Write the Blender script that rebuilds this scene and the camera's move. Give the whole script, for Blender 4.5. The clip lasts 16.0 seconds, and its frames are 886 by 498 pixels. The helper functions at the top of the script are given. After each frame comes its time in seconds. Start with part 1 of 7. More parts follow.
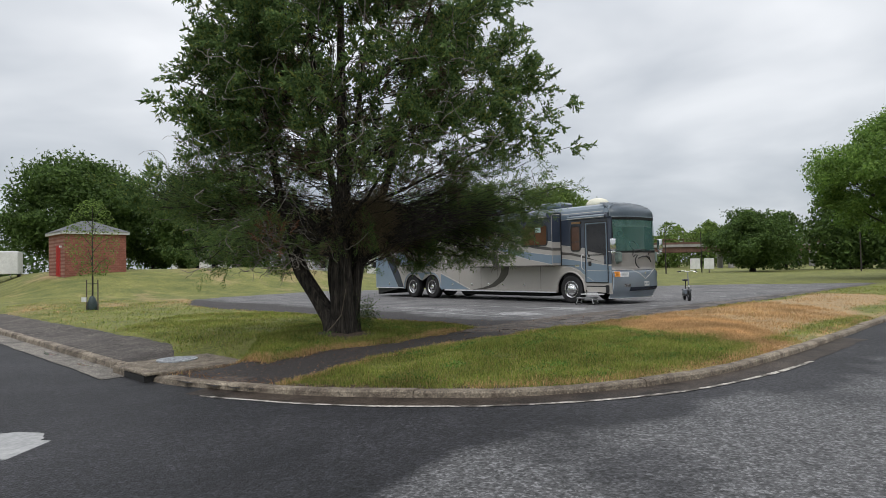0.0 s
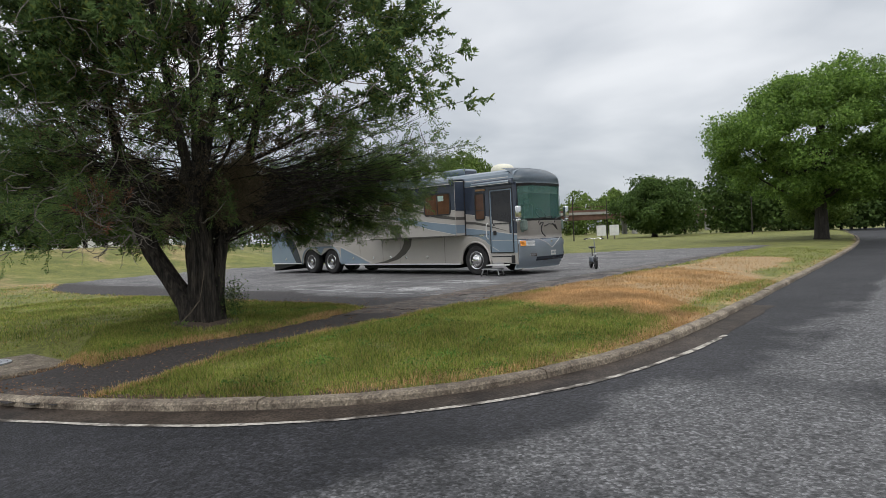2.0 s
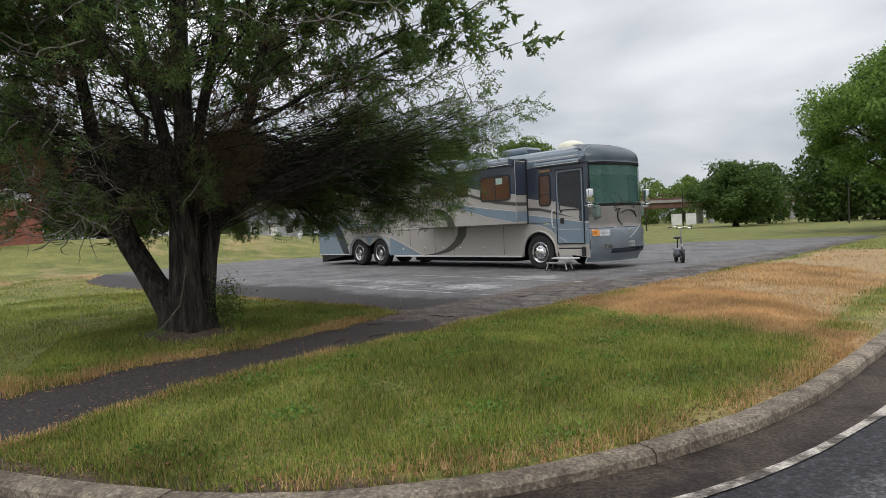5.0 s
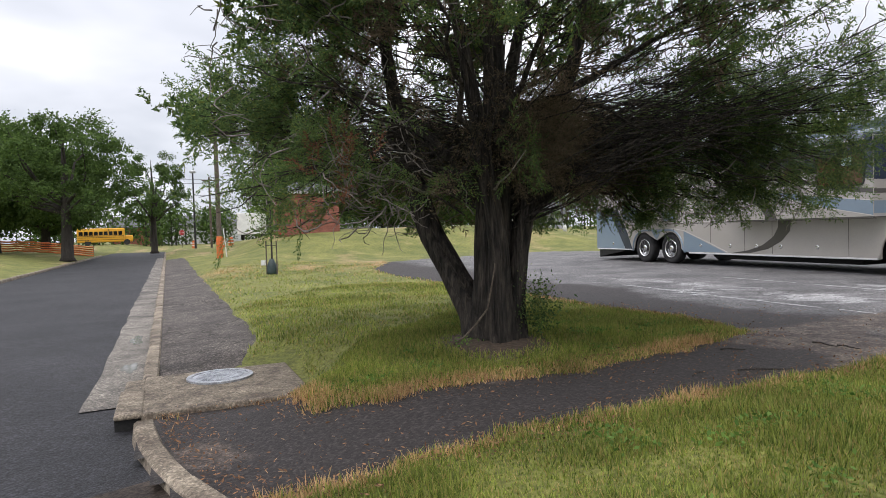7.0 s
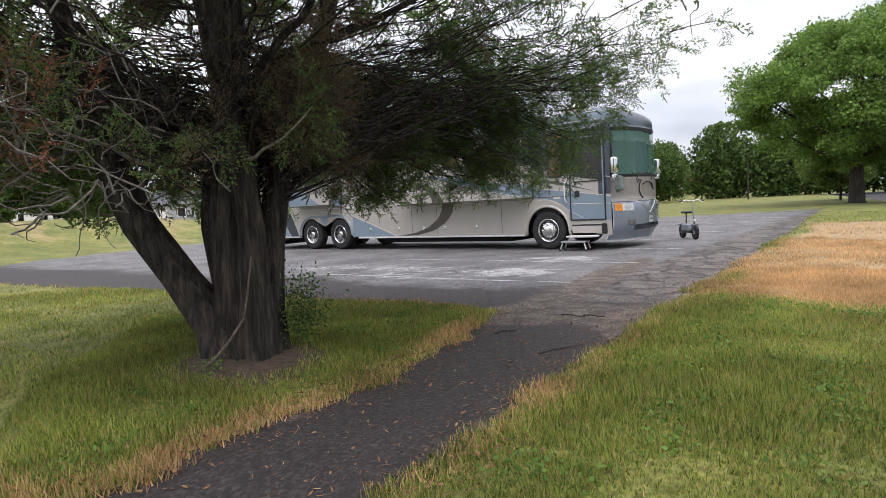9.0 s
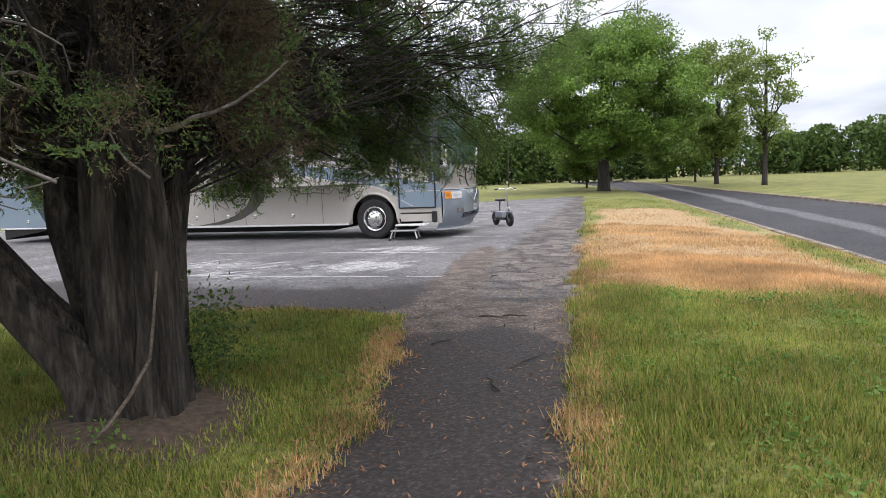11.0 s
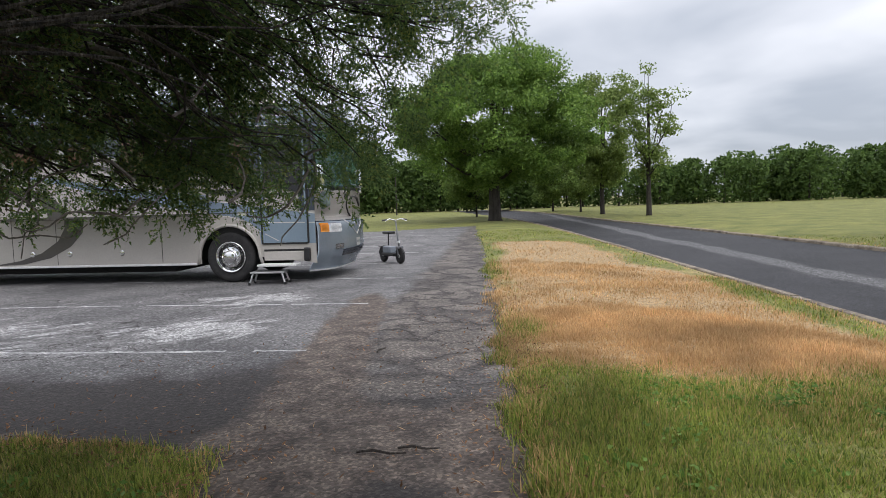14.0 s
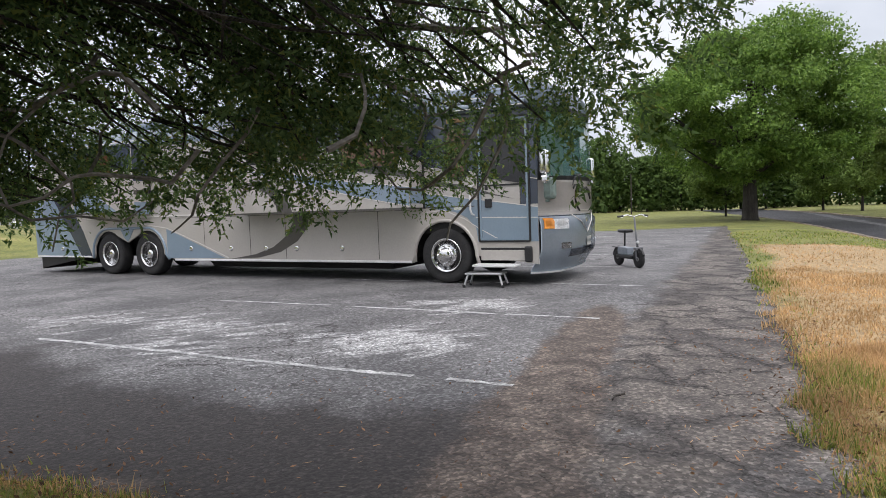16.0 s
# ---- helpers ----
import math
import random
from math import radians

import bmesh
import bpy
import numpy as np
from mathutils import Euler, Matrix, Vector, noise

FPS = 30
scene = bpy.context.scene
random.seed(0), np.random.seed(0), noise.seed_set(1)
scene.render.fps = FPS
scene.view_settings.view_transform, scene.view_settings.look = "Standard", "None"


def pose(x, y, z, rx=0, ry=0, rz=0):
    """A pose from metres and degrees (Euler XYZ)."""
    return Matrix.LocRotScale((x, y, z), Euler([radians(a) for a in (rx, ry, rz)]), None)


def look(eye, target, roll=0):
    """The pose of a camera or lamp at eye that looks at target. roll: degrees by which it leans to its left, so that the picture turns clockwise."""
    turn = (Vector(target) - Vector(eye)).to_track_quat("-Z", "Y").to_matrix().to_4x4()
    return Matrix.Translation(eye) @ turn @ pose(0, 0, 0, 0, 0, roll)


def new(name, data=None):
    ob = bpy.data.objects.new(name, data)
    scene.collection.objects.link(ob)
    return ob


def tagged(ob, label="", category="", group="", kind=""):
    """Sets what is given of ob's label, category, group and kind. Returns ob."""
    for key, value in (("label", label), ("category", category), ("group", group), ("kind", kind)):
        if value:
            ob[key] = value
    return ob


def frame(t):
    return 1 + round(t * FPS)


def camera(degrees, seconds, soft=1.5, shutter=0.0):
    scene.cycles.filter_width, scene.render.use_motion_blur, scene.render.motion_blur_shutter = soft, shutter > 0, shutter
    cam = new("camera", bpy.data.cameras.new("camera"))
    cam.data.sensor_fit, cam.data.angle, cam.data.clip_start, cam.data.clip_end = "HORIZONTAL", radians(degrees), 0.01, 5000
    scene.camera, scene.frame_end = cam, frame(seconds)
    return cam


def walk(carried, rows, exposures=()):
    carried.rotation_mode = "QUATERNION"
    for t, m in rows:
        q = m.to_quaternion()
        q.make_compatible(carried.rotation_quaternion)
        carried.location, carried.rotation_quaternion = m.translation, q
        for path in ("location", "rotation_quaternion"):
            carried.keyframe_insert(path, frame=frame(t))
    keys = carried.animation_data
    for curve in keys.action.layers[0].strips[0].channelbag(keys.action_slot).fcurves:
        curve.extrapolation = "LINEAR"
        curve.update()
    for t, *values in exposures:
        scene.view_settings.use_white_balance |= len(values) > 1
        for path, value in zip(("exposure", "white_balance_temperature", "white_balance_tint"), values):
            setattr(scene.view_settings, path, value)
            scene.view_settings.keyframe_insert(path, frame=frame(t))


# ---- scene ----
cam = camera(69.9, 16.0, soft=0.6)
PATH = [
    (0, (0.55, 1.23, 1.395), (0.478, 3.228, 1.451), -1.2),
    (0.5, (0.704, 1.563, 1.38), (0.735, 3.563, 1.389), -1.9),
    (1, (0.846, 1.966, 1.378), (0.922, 3.965, 1.371), -2.2),
    (1.5, (0.971, 2.366, 1.388), (1.15, 4.358, 1.357), -2.6),
    (2, (1.112, 2.808, 1.384), (1.304, 4.798, 1.342), -2.6),
    (2.5, (1.239, 3.174, 1.403), (1.536, 5.151, 1.346), -3.0),
    (3, (1.438, 3.591, 1.393), (1.814, 5.554, 1.325), -2.8),
    (5.5, (1.554, 5.97, 1.33), (1.384, 7.963, 1.267), -2.2),
    (6, (1.229, 6.479, 1.374), (0.825, 8.436, 1.304), -1.6),
    (6.5, (0.752, 6.867, 1.37), (-0.011, 8.715, 1.314), -1.4),
    (7, (0.34, 7.146, 1.357), (-0.447, 8.984, 1.298), -1.8),
    (7.5, (-0.075, 7.494, 1.349), (-0.842, 9.341, 1.289), -2.0),
    (8, (-0.425, 7.764, 1.332), (-0.728, 9.737, 1.219), -2.8),
    (10.5, (-2.076, 9.268, 1.379), (-1.395, 11.136, 1.167), -2.7),
    (11, (-2.24, 9.681, 1.456), (-1.23, 11.393, 1.23), -2.4),
    (11.5, (-2.203, 9.995, 1.491), (-0.986, 11.565, 1.259), -2.2),
    (12, (-1.964, 10.478, 1.468), (-0.702, 12.015, 1.259), -2.3),
    (12.5, (-1.734, 10.865, 1.463), (-0.398, 12.339, 1.253), -2.5),
    (13, (-1.357, 11.186, 1.469), (0.032, 12.611, 1.268), -2.0),
    (13.5, (-1.001, 11.581, 1.462), (0.371, 13.024, 1.276), -1.9),
    (14, (-0.641, 11.922, 1.468), (0.661, 13.432, 1.316), -1.8),
    (14.5, (-0.327, 12.28, 1.473), (0.862, 13.883, 1.338), -1.7),
    (15, (-0.054, 12.621, 1.453), (1.05, 14.283, 1.321), -1.6),
    (15.5, (0.218, 13.016, 1.4), (1.057, 14.827, 1.261), -1.8),
    (16, (0.35, 13.429, 1.335), (1.038, 15.303, 1.207), -2.0),
]
walk(cam, [(t, look(eye, target, roll)) for t, eye, target, roll in PATH], [(0.0, 0.0, 6500, 10), (5.5, 0.05, 6600, 11), (6.8, 0.38, 6530, 14), (8.5, 0.5, 6500, 15), (10.5, 0.85, 6480, 16), (11.5, 0.68, 6450, 15), (12.4, 0.62, 6460, 14), (13.3, 0.42, 6450, 14), (14.5, 0.31, 6430, 13), (16.0, 0.46, 6500, 14)])

# ---- world and light ----
world = bpy.data.worlds.new("overcast_sky")
scene.world = world
world.use_nodes = True
wt = world.node_tree
wt.nodes.clear()


def wn(kind, **kw):
    n = wt.nodes.new(kind)
    for k, v in kw.items():
        n.inputs[k].default_value = v
    return n


SUN_ELEV, SUN_AZ = radians(58), radians(185)
w_out = wn("ShaderNodeOutputWorld")
w_bg = wn("ShaderNodeBackground", Strength=1.0)
w_sky = wn("ShaderNodeTexSky")
w_sky.sky_type, w_sky.sun_disc = "NISHITA", False
w_sky.sun_elevation, w_sky.sun_rotation = SUN_ELEV, SUN_AZ
w_skym = wt.nodes.new("ShaderNodeMix")
w_skym.data_type, w_skym.blend_type = "RGBA", "MULTIPLY"
w_skym.inputs[0].default_value = 1.0
w_skym.inputs[7].default_value = (0.1, 0.1, 0.1, 1)
w_tc = wn("ShaderNodeTexCoord")
w_sep = wn("ShaderNodeSeparateXYZ")
w_add = wt.nodes.new("ShaderNodeMath")
w_add.operation, w_add.inputs[1].default_value = "ADD", 0.22
w_dx, w_dy = wt.nodes.new("ShaderNodeMath"), wt.nodes.new("ShaderNodeMath")
w_dx.operation = w_dy.operation = "DIVIDE"
w_comb = wn("ShaderNodeCombineXYZ", Z=0.3)
w_noise = wn("ShaderNodeTexNoise", Scale=1.5, Detail=4.0, Roughness=0.45, Distortion=0.25)
w_cloud = wt.nodes.new("ShaderNodeValToRGB")
w_cloud.color_ramp.elements[0].position, w_cloud.color_ramp.elements[0].color = 0.28, (0.64, 0.68, 0.735, 1)
w_cloud.color_ramp.elements[1].position, w_cloud.color_ramp.elements[1].color = 0.70, (1.17, 1.175, 1.19, 1)
w_grad = wt.nodes.new("ShaderNodeValToRGB")
g = w_grad.color_ramp
g.elements[0].position, g.elements[0].color = 0.0, (0.19, 0.20, 0.21, 1)
g.elements[1].position, g.elements[1].color = 1.0, (0.62, 0.62, 0.63, 1)
e = g.elements.new(0.10)
e.color = (0.215, 0.225, 0.235, 1)
e = g.elements.new(0.35)
e.color = (0.30, 0.305, 0.31, 1)
w_mul = wt.nodes.new("ShaderNodeMix")
w_mul.data_type, w_mul.blend_type = "RGBA", "MULTIPLY"
w_mul.inputs[0].default_value = 1.0
w_gain = wt.nodes.new("ShaderNodeMix")
w_gain.data_type, w_gain.blend_type = "RGBA", "MULTIPLY"
w_gain.inputs[0].default_value = 1.0
SKY_GAIN = 2.9
w_gain.inputs[7].default_value = (SKY_GAIN, SKY_GAIN, SKY_GAIN, 1)
w_mix = wt.nodes.new("ShaderNodeMix")
w_mix.data_type = "RGBA"
w_mix.inputs[0].default_value = 0.93
L = wt.links.new
L(w_tc.outputs["Generated"], w_sep.inputs[0])
L(w_sep.outputs["Z"], w_add.inputs[0])
L(w_sep.outputs["X"], w_dx.inputs[0])
L(w_add.outputs[0], w_dx.inputs[1])
L(w_sep.outputs["Y"], w_dy.inputs[0])
L(w_add.outputs[0], w_dy.inputs[1])
L(w_dx.outputs[0], w_comb.inputs["X"])
L(w_dy.outputs[0], w_comb.inputs["Y"])
L(w_comb.outputs[0], w_noise.inputs["Vector"])
L(w_noise.outputs["Fac"], w_cloud.inputs["Fac"])
L(w_sep.outputs["Z"], w_grad.inputs["Fac"])
L(w_cloud.outputs["Color"], w_mul.inputs[6])
L(w_grad.outputs["Color"], w_mul.inputs[7])
L(w_mul.outputs[2], w_gain.inputs[6])
L(w_sky.outputs["Color"], w_skym.inputs[6])
L(w_skym.outputs[2], w_mix.inputs[6])
L(w_gain.outputs[2], w_mix.inputs[7])
L(w_mix.outputs[2], w_bg.inputs["Color"])
L(w_bg.outputs[0], w_out.inputs["Surface"])

sun = new("sun", bpy.data.lights.new("sun", "SUN"))
sun.data.energy, sun.data.angle, sun.data.color = 1.0, radians(30), (1.0, 0.97, 0.92)
sun.matrix_world = look((0, 0, 50), (-50 * math.sin(SUN_AZ) / math.tan(SUN_ELEV), -50 * math.cos(SUN_AZ) / math.tan(SUN_ELEV), 0))


# ---- materials ----
def surface(name, a, b, rough=0.8, scale=3.0, fine=40.0, fine_amt=0.35, bump=0.2, metal=0.0, spec=0.5, attr=None, third=None, coat=0.0, per_object=0.0, lo=0.35, hi=0.65, dist=0.01, more=()):
    """Two colours mixed by broad noise, broken up by fine grain, with relief; attr mixes in third by a point attribute."""
    m = bpy.data.materials.new(name)
    m.use_nodes = True
    t = m.node_tree
    p = t.nodes["Principled BSDF"]
    p.inputs["Roughness"].default_value, p.inputs["Metallic"].default_value = rough, metal
    p.inputs["Specular IOR Level"].default_value, p.inputs["Coat Weight"].default_value = spec, coat
    p.inputs["Coat Roughness"].default_value = 0.08
    tc = t.nodes.new("ShaderNodeTexCoord")
    n1, n2 = t.nodes.new("ShaderNodeTexNoise"), t.nodes.new("ShaderNodeTexNoise")
    n1.inputs["Scale"].default_value, n1.inputs["Detail"].default_value, n1.inputs["Roughness"].default_value = scale, 9, 0.62
    n2.inputs["Scale"].default_value, n2.inputs["Detail"].default_value = fine, 3
    t.links.new(tc.outputs["Object"], n1.inputs["Vector"])
    t.links.new(tc.outputs["Object"], n2.inputs["Vector"])
    r = t.nodes.new("ShaderNodeMapRange")
    r.inputs["From Min"].default_value, r.inputs["From Max"].default_value = lo, hi
    t.links.new(n1.outputs["Fac"], r.inputs["Value"])
    mx = t.nodes.new("ShaderNodeMix")
    mx.data_type = "RGBA"
    mx.inputs[6].default_value, mx.inputs[7].default_value = (*a, 1), (*b, 1)
    t.links.new(r.outputs[0], mx.inputs[0])
    col = mx.outputs[2]
    for attr, third in ([(attr, third)] if attr else []) + list(more):
        at = t.nodes.new("ShaderNodeAttribute")
        at.attribute_name = attr
        ad = t.nodes.new("ShaderNodeMath")
        ad.operation = "ADD"
        sub = t.nodes.new("ShaderNodeMath")
        sub.operation, sub.inputs[1].default_value, sub.inputs[2].default_value = "MULTIPLY_ADD", 0.9, -0.45
        t.links.new(n1.outputs["Fac"], sub.inputs[0])
        t.links.new(at.outputs["Fac"], ad.inputs[0])
        t.links.new(sub.outputs[0], ad.inputs[1])
        r2 = t.nodes.new("ShaderNodeMapRange")
        r2.inputs["From Min"].default_value, r2.inputs["From Max"].default_value = 0.34, 0.64
        t.links.new(ad.outputs[0], r2.inputs["Value"])
        m3 = t.nodes.new("ShaderNodeMix")
        m3.data_type = "RGBA"
        m3.inputs[7].default_value = (*third, 1)
        t.links.new(r2.outputs[0], m3.inputs[0])
        t.links.new(col, m3.inputs[6])
        col = m3.outputs[2]
    r3 = t.nodes.new("ShaderNodeMapRange")
    r3.inputs["From Min"].default_value, r3.inputs["From Max"].default_value = 0.36, 0.64
    r3.inputs["To Min"].default_value, r3.inputs["To Max"].default_value = 1 - fine_amt, 1 + fine_amt
    n4 = t.nodes.new("ShaderNodeTexNoise")
    n4.inputs["Scale"].default_value, n4.inputs["Detail"].default_value = fine * 0.3, 2
    t.links.new(tc.outputs["Object"], n4.inputs["Vector"])
    av = t.nodes.new("ShaderNodeMix")
    av.inputs[0].default_value = 0.25
    t.links.new(n2.outputs["Fac"], av.inputs[2])
    t.links.new(n4.outputs["Fac"], av.inputs[3])
    t.links.new(av.outputs[0], r3.inputs["Value"])
    hs = t.nodes.new("ShaderNodeHueSaturation")
    t.links.new(col, hs.inputs["Color"])
    value = r3.outputs[0]
    if per_object:
        oi = t.nodes.new("ShaderNodeObjectInfo")
        mo = t.nodes.new("ShaderNodeMapRange")
        mo.inputs["To Min"].default_value, mo.inputs["To Max"].default_value = 1 - per_object, 1 + per_object
        t.links.new(oi.outputs["Random"], mo.inputs["Value"])
        mm = t.nodes.new("ShaderNodeMath")
        mm.operation = "MULTIPLY"
        t.links.new(mo.outputs[0], mm.inputs[0])
        t.links.new(value, mm.inputs[1])
        value = mm.outputs[0]
    t.links.new(value, hs.inputs["Value"])
    t.links.new(hs.outputs["Color"], p.inputs["Base Color"])
    if bump:
        bp = t.nodes.new("ShaderNodeBump")
        bp.inputs["Strength"].default_value, bp.inputs["Distance"].default_value = bump, dist
        t.links.new(n2.outputs["Fac"], bp.inputs["Height"])
        t.links.new(bp.outputs[0], p.inputs["Normal"])
    return m


def cracked(m, scale, width, dark, jitter=0.25):
    """Adds a net of cracks to a paving material."""
    t = m.node_tree
    p = t.nodes["Principled BSDF"]
    src = p.inputs["Base Color"].links[0].from_socket
    tc = t.nodes.new("ShaderNodeTexCoord")
    nz = t.nodes.new("ShaderNodeTexNoise")
    nz.inputs["Scale"].default_value, nz.inputs["Detail"].default_value = 1.4, 4
    vm = t.nodes.new("ShaderNodeVectorMath")
    vm.operation = "MULTIPLY_ADD"
    vm.inputs[1].default_value = (jitter * 3, jitter * 3, 0)
    vo = t.nodes.new("ShaderNodeTexVoronoi")
    vo.feature = "DISTANCE_TO_EDGE"
    vo.inputs["Scale"].default_value = scale
    n3 = t.nodes.new("ShaderNodeTexNoise")
    n3.inputs["Scale"].default_value = 0.35
    thr = t.nodes.new("ShaderNodeMapRange")
    thr.inputs["From Min"].default_value, thr.inputs["From Max"].default_value = 0.42, 0.62
    thr.inputs["To Min"].default_value, thr.inputs["To Max"].default_value = 0.0, width
    lt = t.nodes.new("ShaderNodeMath")
    lt.operation = "LESS_THAN"
    mx = t.nodes.new("ShaderNodeMix")
    mx.data_type = "RGBA"
    mx.inputs[7].default_value = (*dark, 1)
    t.links.new(tc.outputs["Object"], nz.inputs["Vector"])
    t.links.new(nz.outputs["Color"], vm.inputs[0])
    t.links.new(tc.outputs["Object"], vm.inputs[2])
    t.links.new(vm.outputs[0], vo.inputs["Vector"])
    t.links.new(tc.outputs["Object"], n3.inputs["Vector"])
    t.links.new(n3.outputs["Fac"], thr.inputs["Value"])
    t.links.new(vo.outputs["Distance"], lt.inputs[0])
    t.links.new(thr.outputs[0], lt.inputs[1])
    t.links.new(lt.outputs[0], mx.inputs[0])
    t.links.new(src, mx.inputs[6])
    t.links.new(mx.outputs[2], p.inputs["Base Color"])
    return m


def chips(m, scale, lo, hi, bump=0.0, rare=1.8):
    """Breaks a paving colour into single stones of the aggregate."""
    t = m.node_tree
    p = t.nodes["Principled BSDF"]
    src = p.inputs["Base Color"].links[0].from_socket
    tc = t.nodes.new("ShaderNodeTexCoord")
    vo = t.nodes.new("ShaderNodeTexVoronoi")
    vo.inputs["Scale"].default_value = scale
    sp = t.nodes.new("ShaderNodeSeparateColor")
    pw = t.nodes.new("ShaderNodeMath")
    pw.operation, pw.inputs[1].default_value = "POWER", rare
    mr = t.nodes.new("ShaderNodeMapRange")
    mr.inputs["To Min"].default_value, mr.inputs["To Max"].default_value = lo, hi
    hs = t.nodes.new("ShaderNodeHueSaturation")
    t.links.new(tc.outputs["Object"], vo.inputs["Vector"])
    t.links.new(vo.outputs["Color"], sp.inputs[0])
    t.links.new(sp.outputs[0], pw.inputs[0])
    t.links.new(pw.outputs[0], mr.inputs["Value"])
    t.links.new(mr.outputs[0], hs.inputs["Value"])
    t.links.new(src, hs.inputs["Color"])
    t.links.new(hs.outputs[0], p.inputs["Base Color"])
    if bump:
        bp = t.nodes.new("ShaderNodeBump")
        bp.inputs["Strength"].default_value, bp.inputs["Distance"].default_value, bp.invert = bump, 0.006, True
        t.links.new(vo.outputs["Distance"], bp.inputs["Height"])
        if p.inputs["Normal"].links:
            t.links.new(p.inputs["Normal"].links[0].from_socket, bp.inputs["Normal"])
        t.links.new(bp.outputs[0], p.inputs["Normal"])
    return m


def worn_lot(name):
    """Old lot asphalt: grey with chalky plates, a dark path, a side with tree shade painted in, and a brown strip
    broken into plates with dark joints.
    """
    m = bpy.data.materials.new(name)
    m.use_nodes = True
    t = m.node_tree
    p = t.nodes["Principled BSDF"]
    p.inputs["Roughness"].default_value = 0.82
    tc = t.nodes.new("ShaderNodeTexCoord")
    link = t.links.new

    def math_node(op, a, b=0.0, c=0.0):
        n = t.nodes.new("ShaderNodeMath")
        n.operation = op
        for i, v in enumerate((a, b, c)):
            if isinstance(v, float):
                n.inputs[i].default_value = v
            else:
                link(v, n.inputs[i])
        return n.outputs[0]

    def ramp(v, a, b, lo=0.0, hi=1.0):
        n = t.nodes.new("ShaderNodeMapRange")
        n.interpolation_type = "SMOOTHSTEP"
        for k, q in (("From Min", a), ("From Max", b), ("To Min", lo), ("To Max", hi)):
            n.inputs[k].default_value = q
        link(v, n.inputs["Value"])
        return n.outputs[0]

    def noise(scale, detail=6.0, rough=0.6, vec=None):
        n = t.nodes.new("ShaderNodeTexNoise")
        n.inputs["Scale"].default_value, n.inputs["Detail"].default_value, n.inputs["Roughness"].default_value = scale, detail, rough
        link(vec or tc.outputs["Object"], n.inputs["Vector"])
        return n

    def mix(f, a, b):
        n = t.nodes.new("ShaderNodeMix")
        n.data_type = "RGBA"
        for i, v in ((0, f), (6, a), (7, b)):
            if isinstance(v, tuple):
                n.inputs[i].default_value = (*v, 1)
            else:
                link(v, n.inputs[i])
        return n.outputs[2]

    def attribute(key):
        n = t.nodes.new("ShaderNodeAttribute")
        n.attribute_name = key
        return n.outputs["Fac"]

    def edges(scale, bend):
        vm = t.nodes.new("ShaderNodeVectorMath")
        vm.operation = "MULTIPLY_ADD"
        vm.inputs[1].default_value = (bend, bend, 0)
        link(noise(1.6, 5.0, 0.65).outputs["Color"], vm.inputs[0])
        link(tc.outputs["Object"], vm.inputs[2])
        v = t.nodes.new("ShaderNodeTexVoronoi")
        v.feature = "DISTANCE_TO_EDGE"
        v.inputs["Scale"].default_value = scale
        link(vm.outputs[0], v.inputs["Vector"])
        return v.outputs["Distance"]

    mp = t.nodes.new("ShaderNodeMapping")
    mp.inputs["Rotation"].default_value = (0, 0, 0.818)
    mp.inputs["Scale"].default_value = (1.0, 3.2, 1.0)
    link(tc.outputs["Object"], mp.inputs["Vector"])
    broad, streak, grit = noise(0.8, 9.0, 0.65).outputs["Fac"], noise(1.3, 9.0, 0.72, mp.outputs[0]).outputs["Fac"], noise(26.0, 4.0).outputs["Fac"]
    wob = math_node("MULTIPLY_ADD", noise(2.4, 8.0, 0.68).outputs["Fac"], 1.3, -0.65)
    plates, cells, fine = edges(1.35, 1.25), edges(2.0, 1.1), edges(5.5, 0.9)
    thin = math_node("MULTIPLY", ramp(noise(0.4).outputs["Fac"], 0.45, 0.6), 0.015)
    crack = math_node("MULTIPLY", math_node("LESS_THAN", cells, thin), math_node("SUBTRACT", 1.0, attribute("dark")))
    fine_crack = math_node("MULTIPLY", math_node("LESS_THAN", fine, 0.028), ramp(broad, 0.5, 0.58))
    col = mix(ramp(broad, 0.3, 0.7), (0.07, 0.068, 0.07), (0.165, 0.161, 0.16))
    # chalk, on the plates only
    chalk = ramp(math_node("ADD", attribute("pale"), math_node("MULTIPLY_ADD", streak, 2.0, -1.0)), 0.40, 0.62)
    chalk = math_node("MULTIPLY", chalk, ramp(fine, 0.015, 0.07, 0.3))
    col = mix(math_node("MULTIPLY", chalk, 0.9), col, (0.38, 0.378, 0.372))
    # dark path, and the cedar's shade painted into the colour
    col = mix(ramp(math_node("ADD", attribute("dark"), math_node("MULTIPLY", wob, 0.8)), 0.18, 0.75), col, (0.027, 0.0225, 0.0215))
    col = mix(crack, col, (0.028, 0.025, 0.024))
    # brown strip of plates with wide dark joints
    plate = mix(ramp(noise(1.1, 7.0).outputs["Fac"], 0.35, 0.65), (0.085, 0.073, 0.064), (0.142, 0.124, 0.109))
    width = ramp(noise(0.9, 3.0).outputs["Fac"], 0.36, 0.6, 0.015, 0.3)
    joint = math_node("SUBTRACT", 1.0, ramp(math_node("DIVIDE", math_node("ADD", plates, math_node("MULTIPLY", wob, 0.025)), width), 0.25, 1.0))
    plate = mix(math_node("MULTIPLY", joint, 0.9), plate, (0.048, 0.041, 0.038))
    plate = mix(math_node("LESS_THAN", plates, 0.012), plate, (0.024, 0.02, 0.018))
    plate = mix(fine_crack, plate, (0.035, 0.03, 0.027))
    col = mix(ramp(math_node("ADD", attribute("strip"), math_node("MULTIPLY", wob, 0.9)), 0.25, 0.85), col, plate)
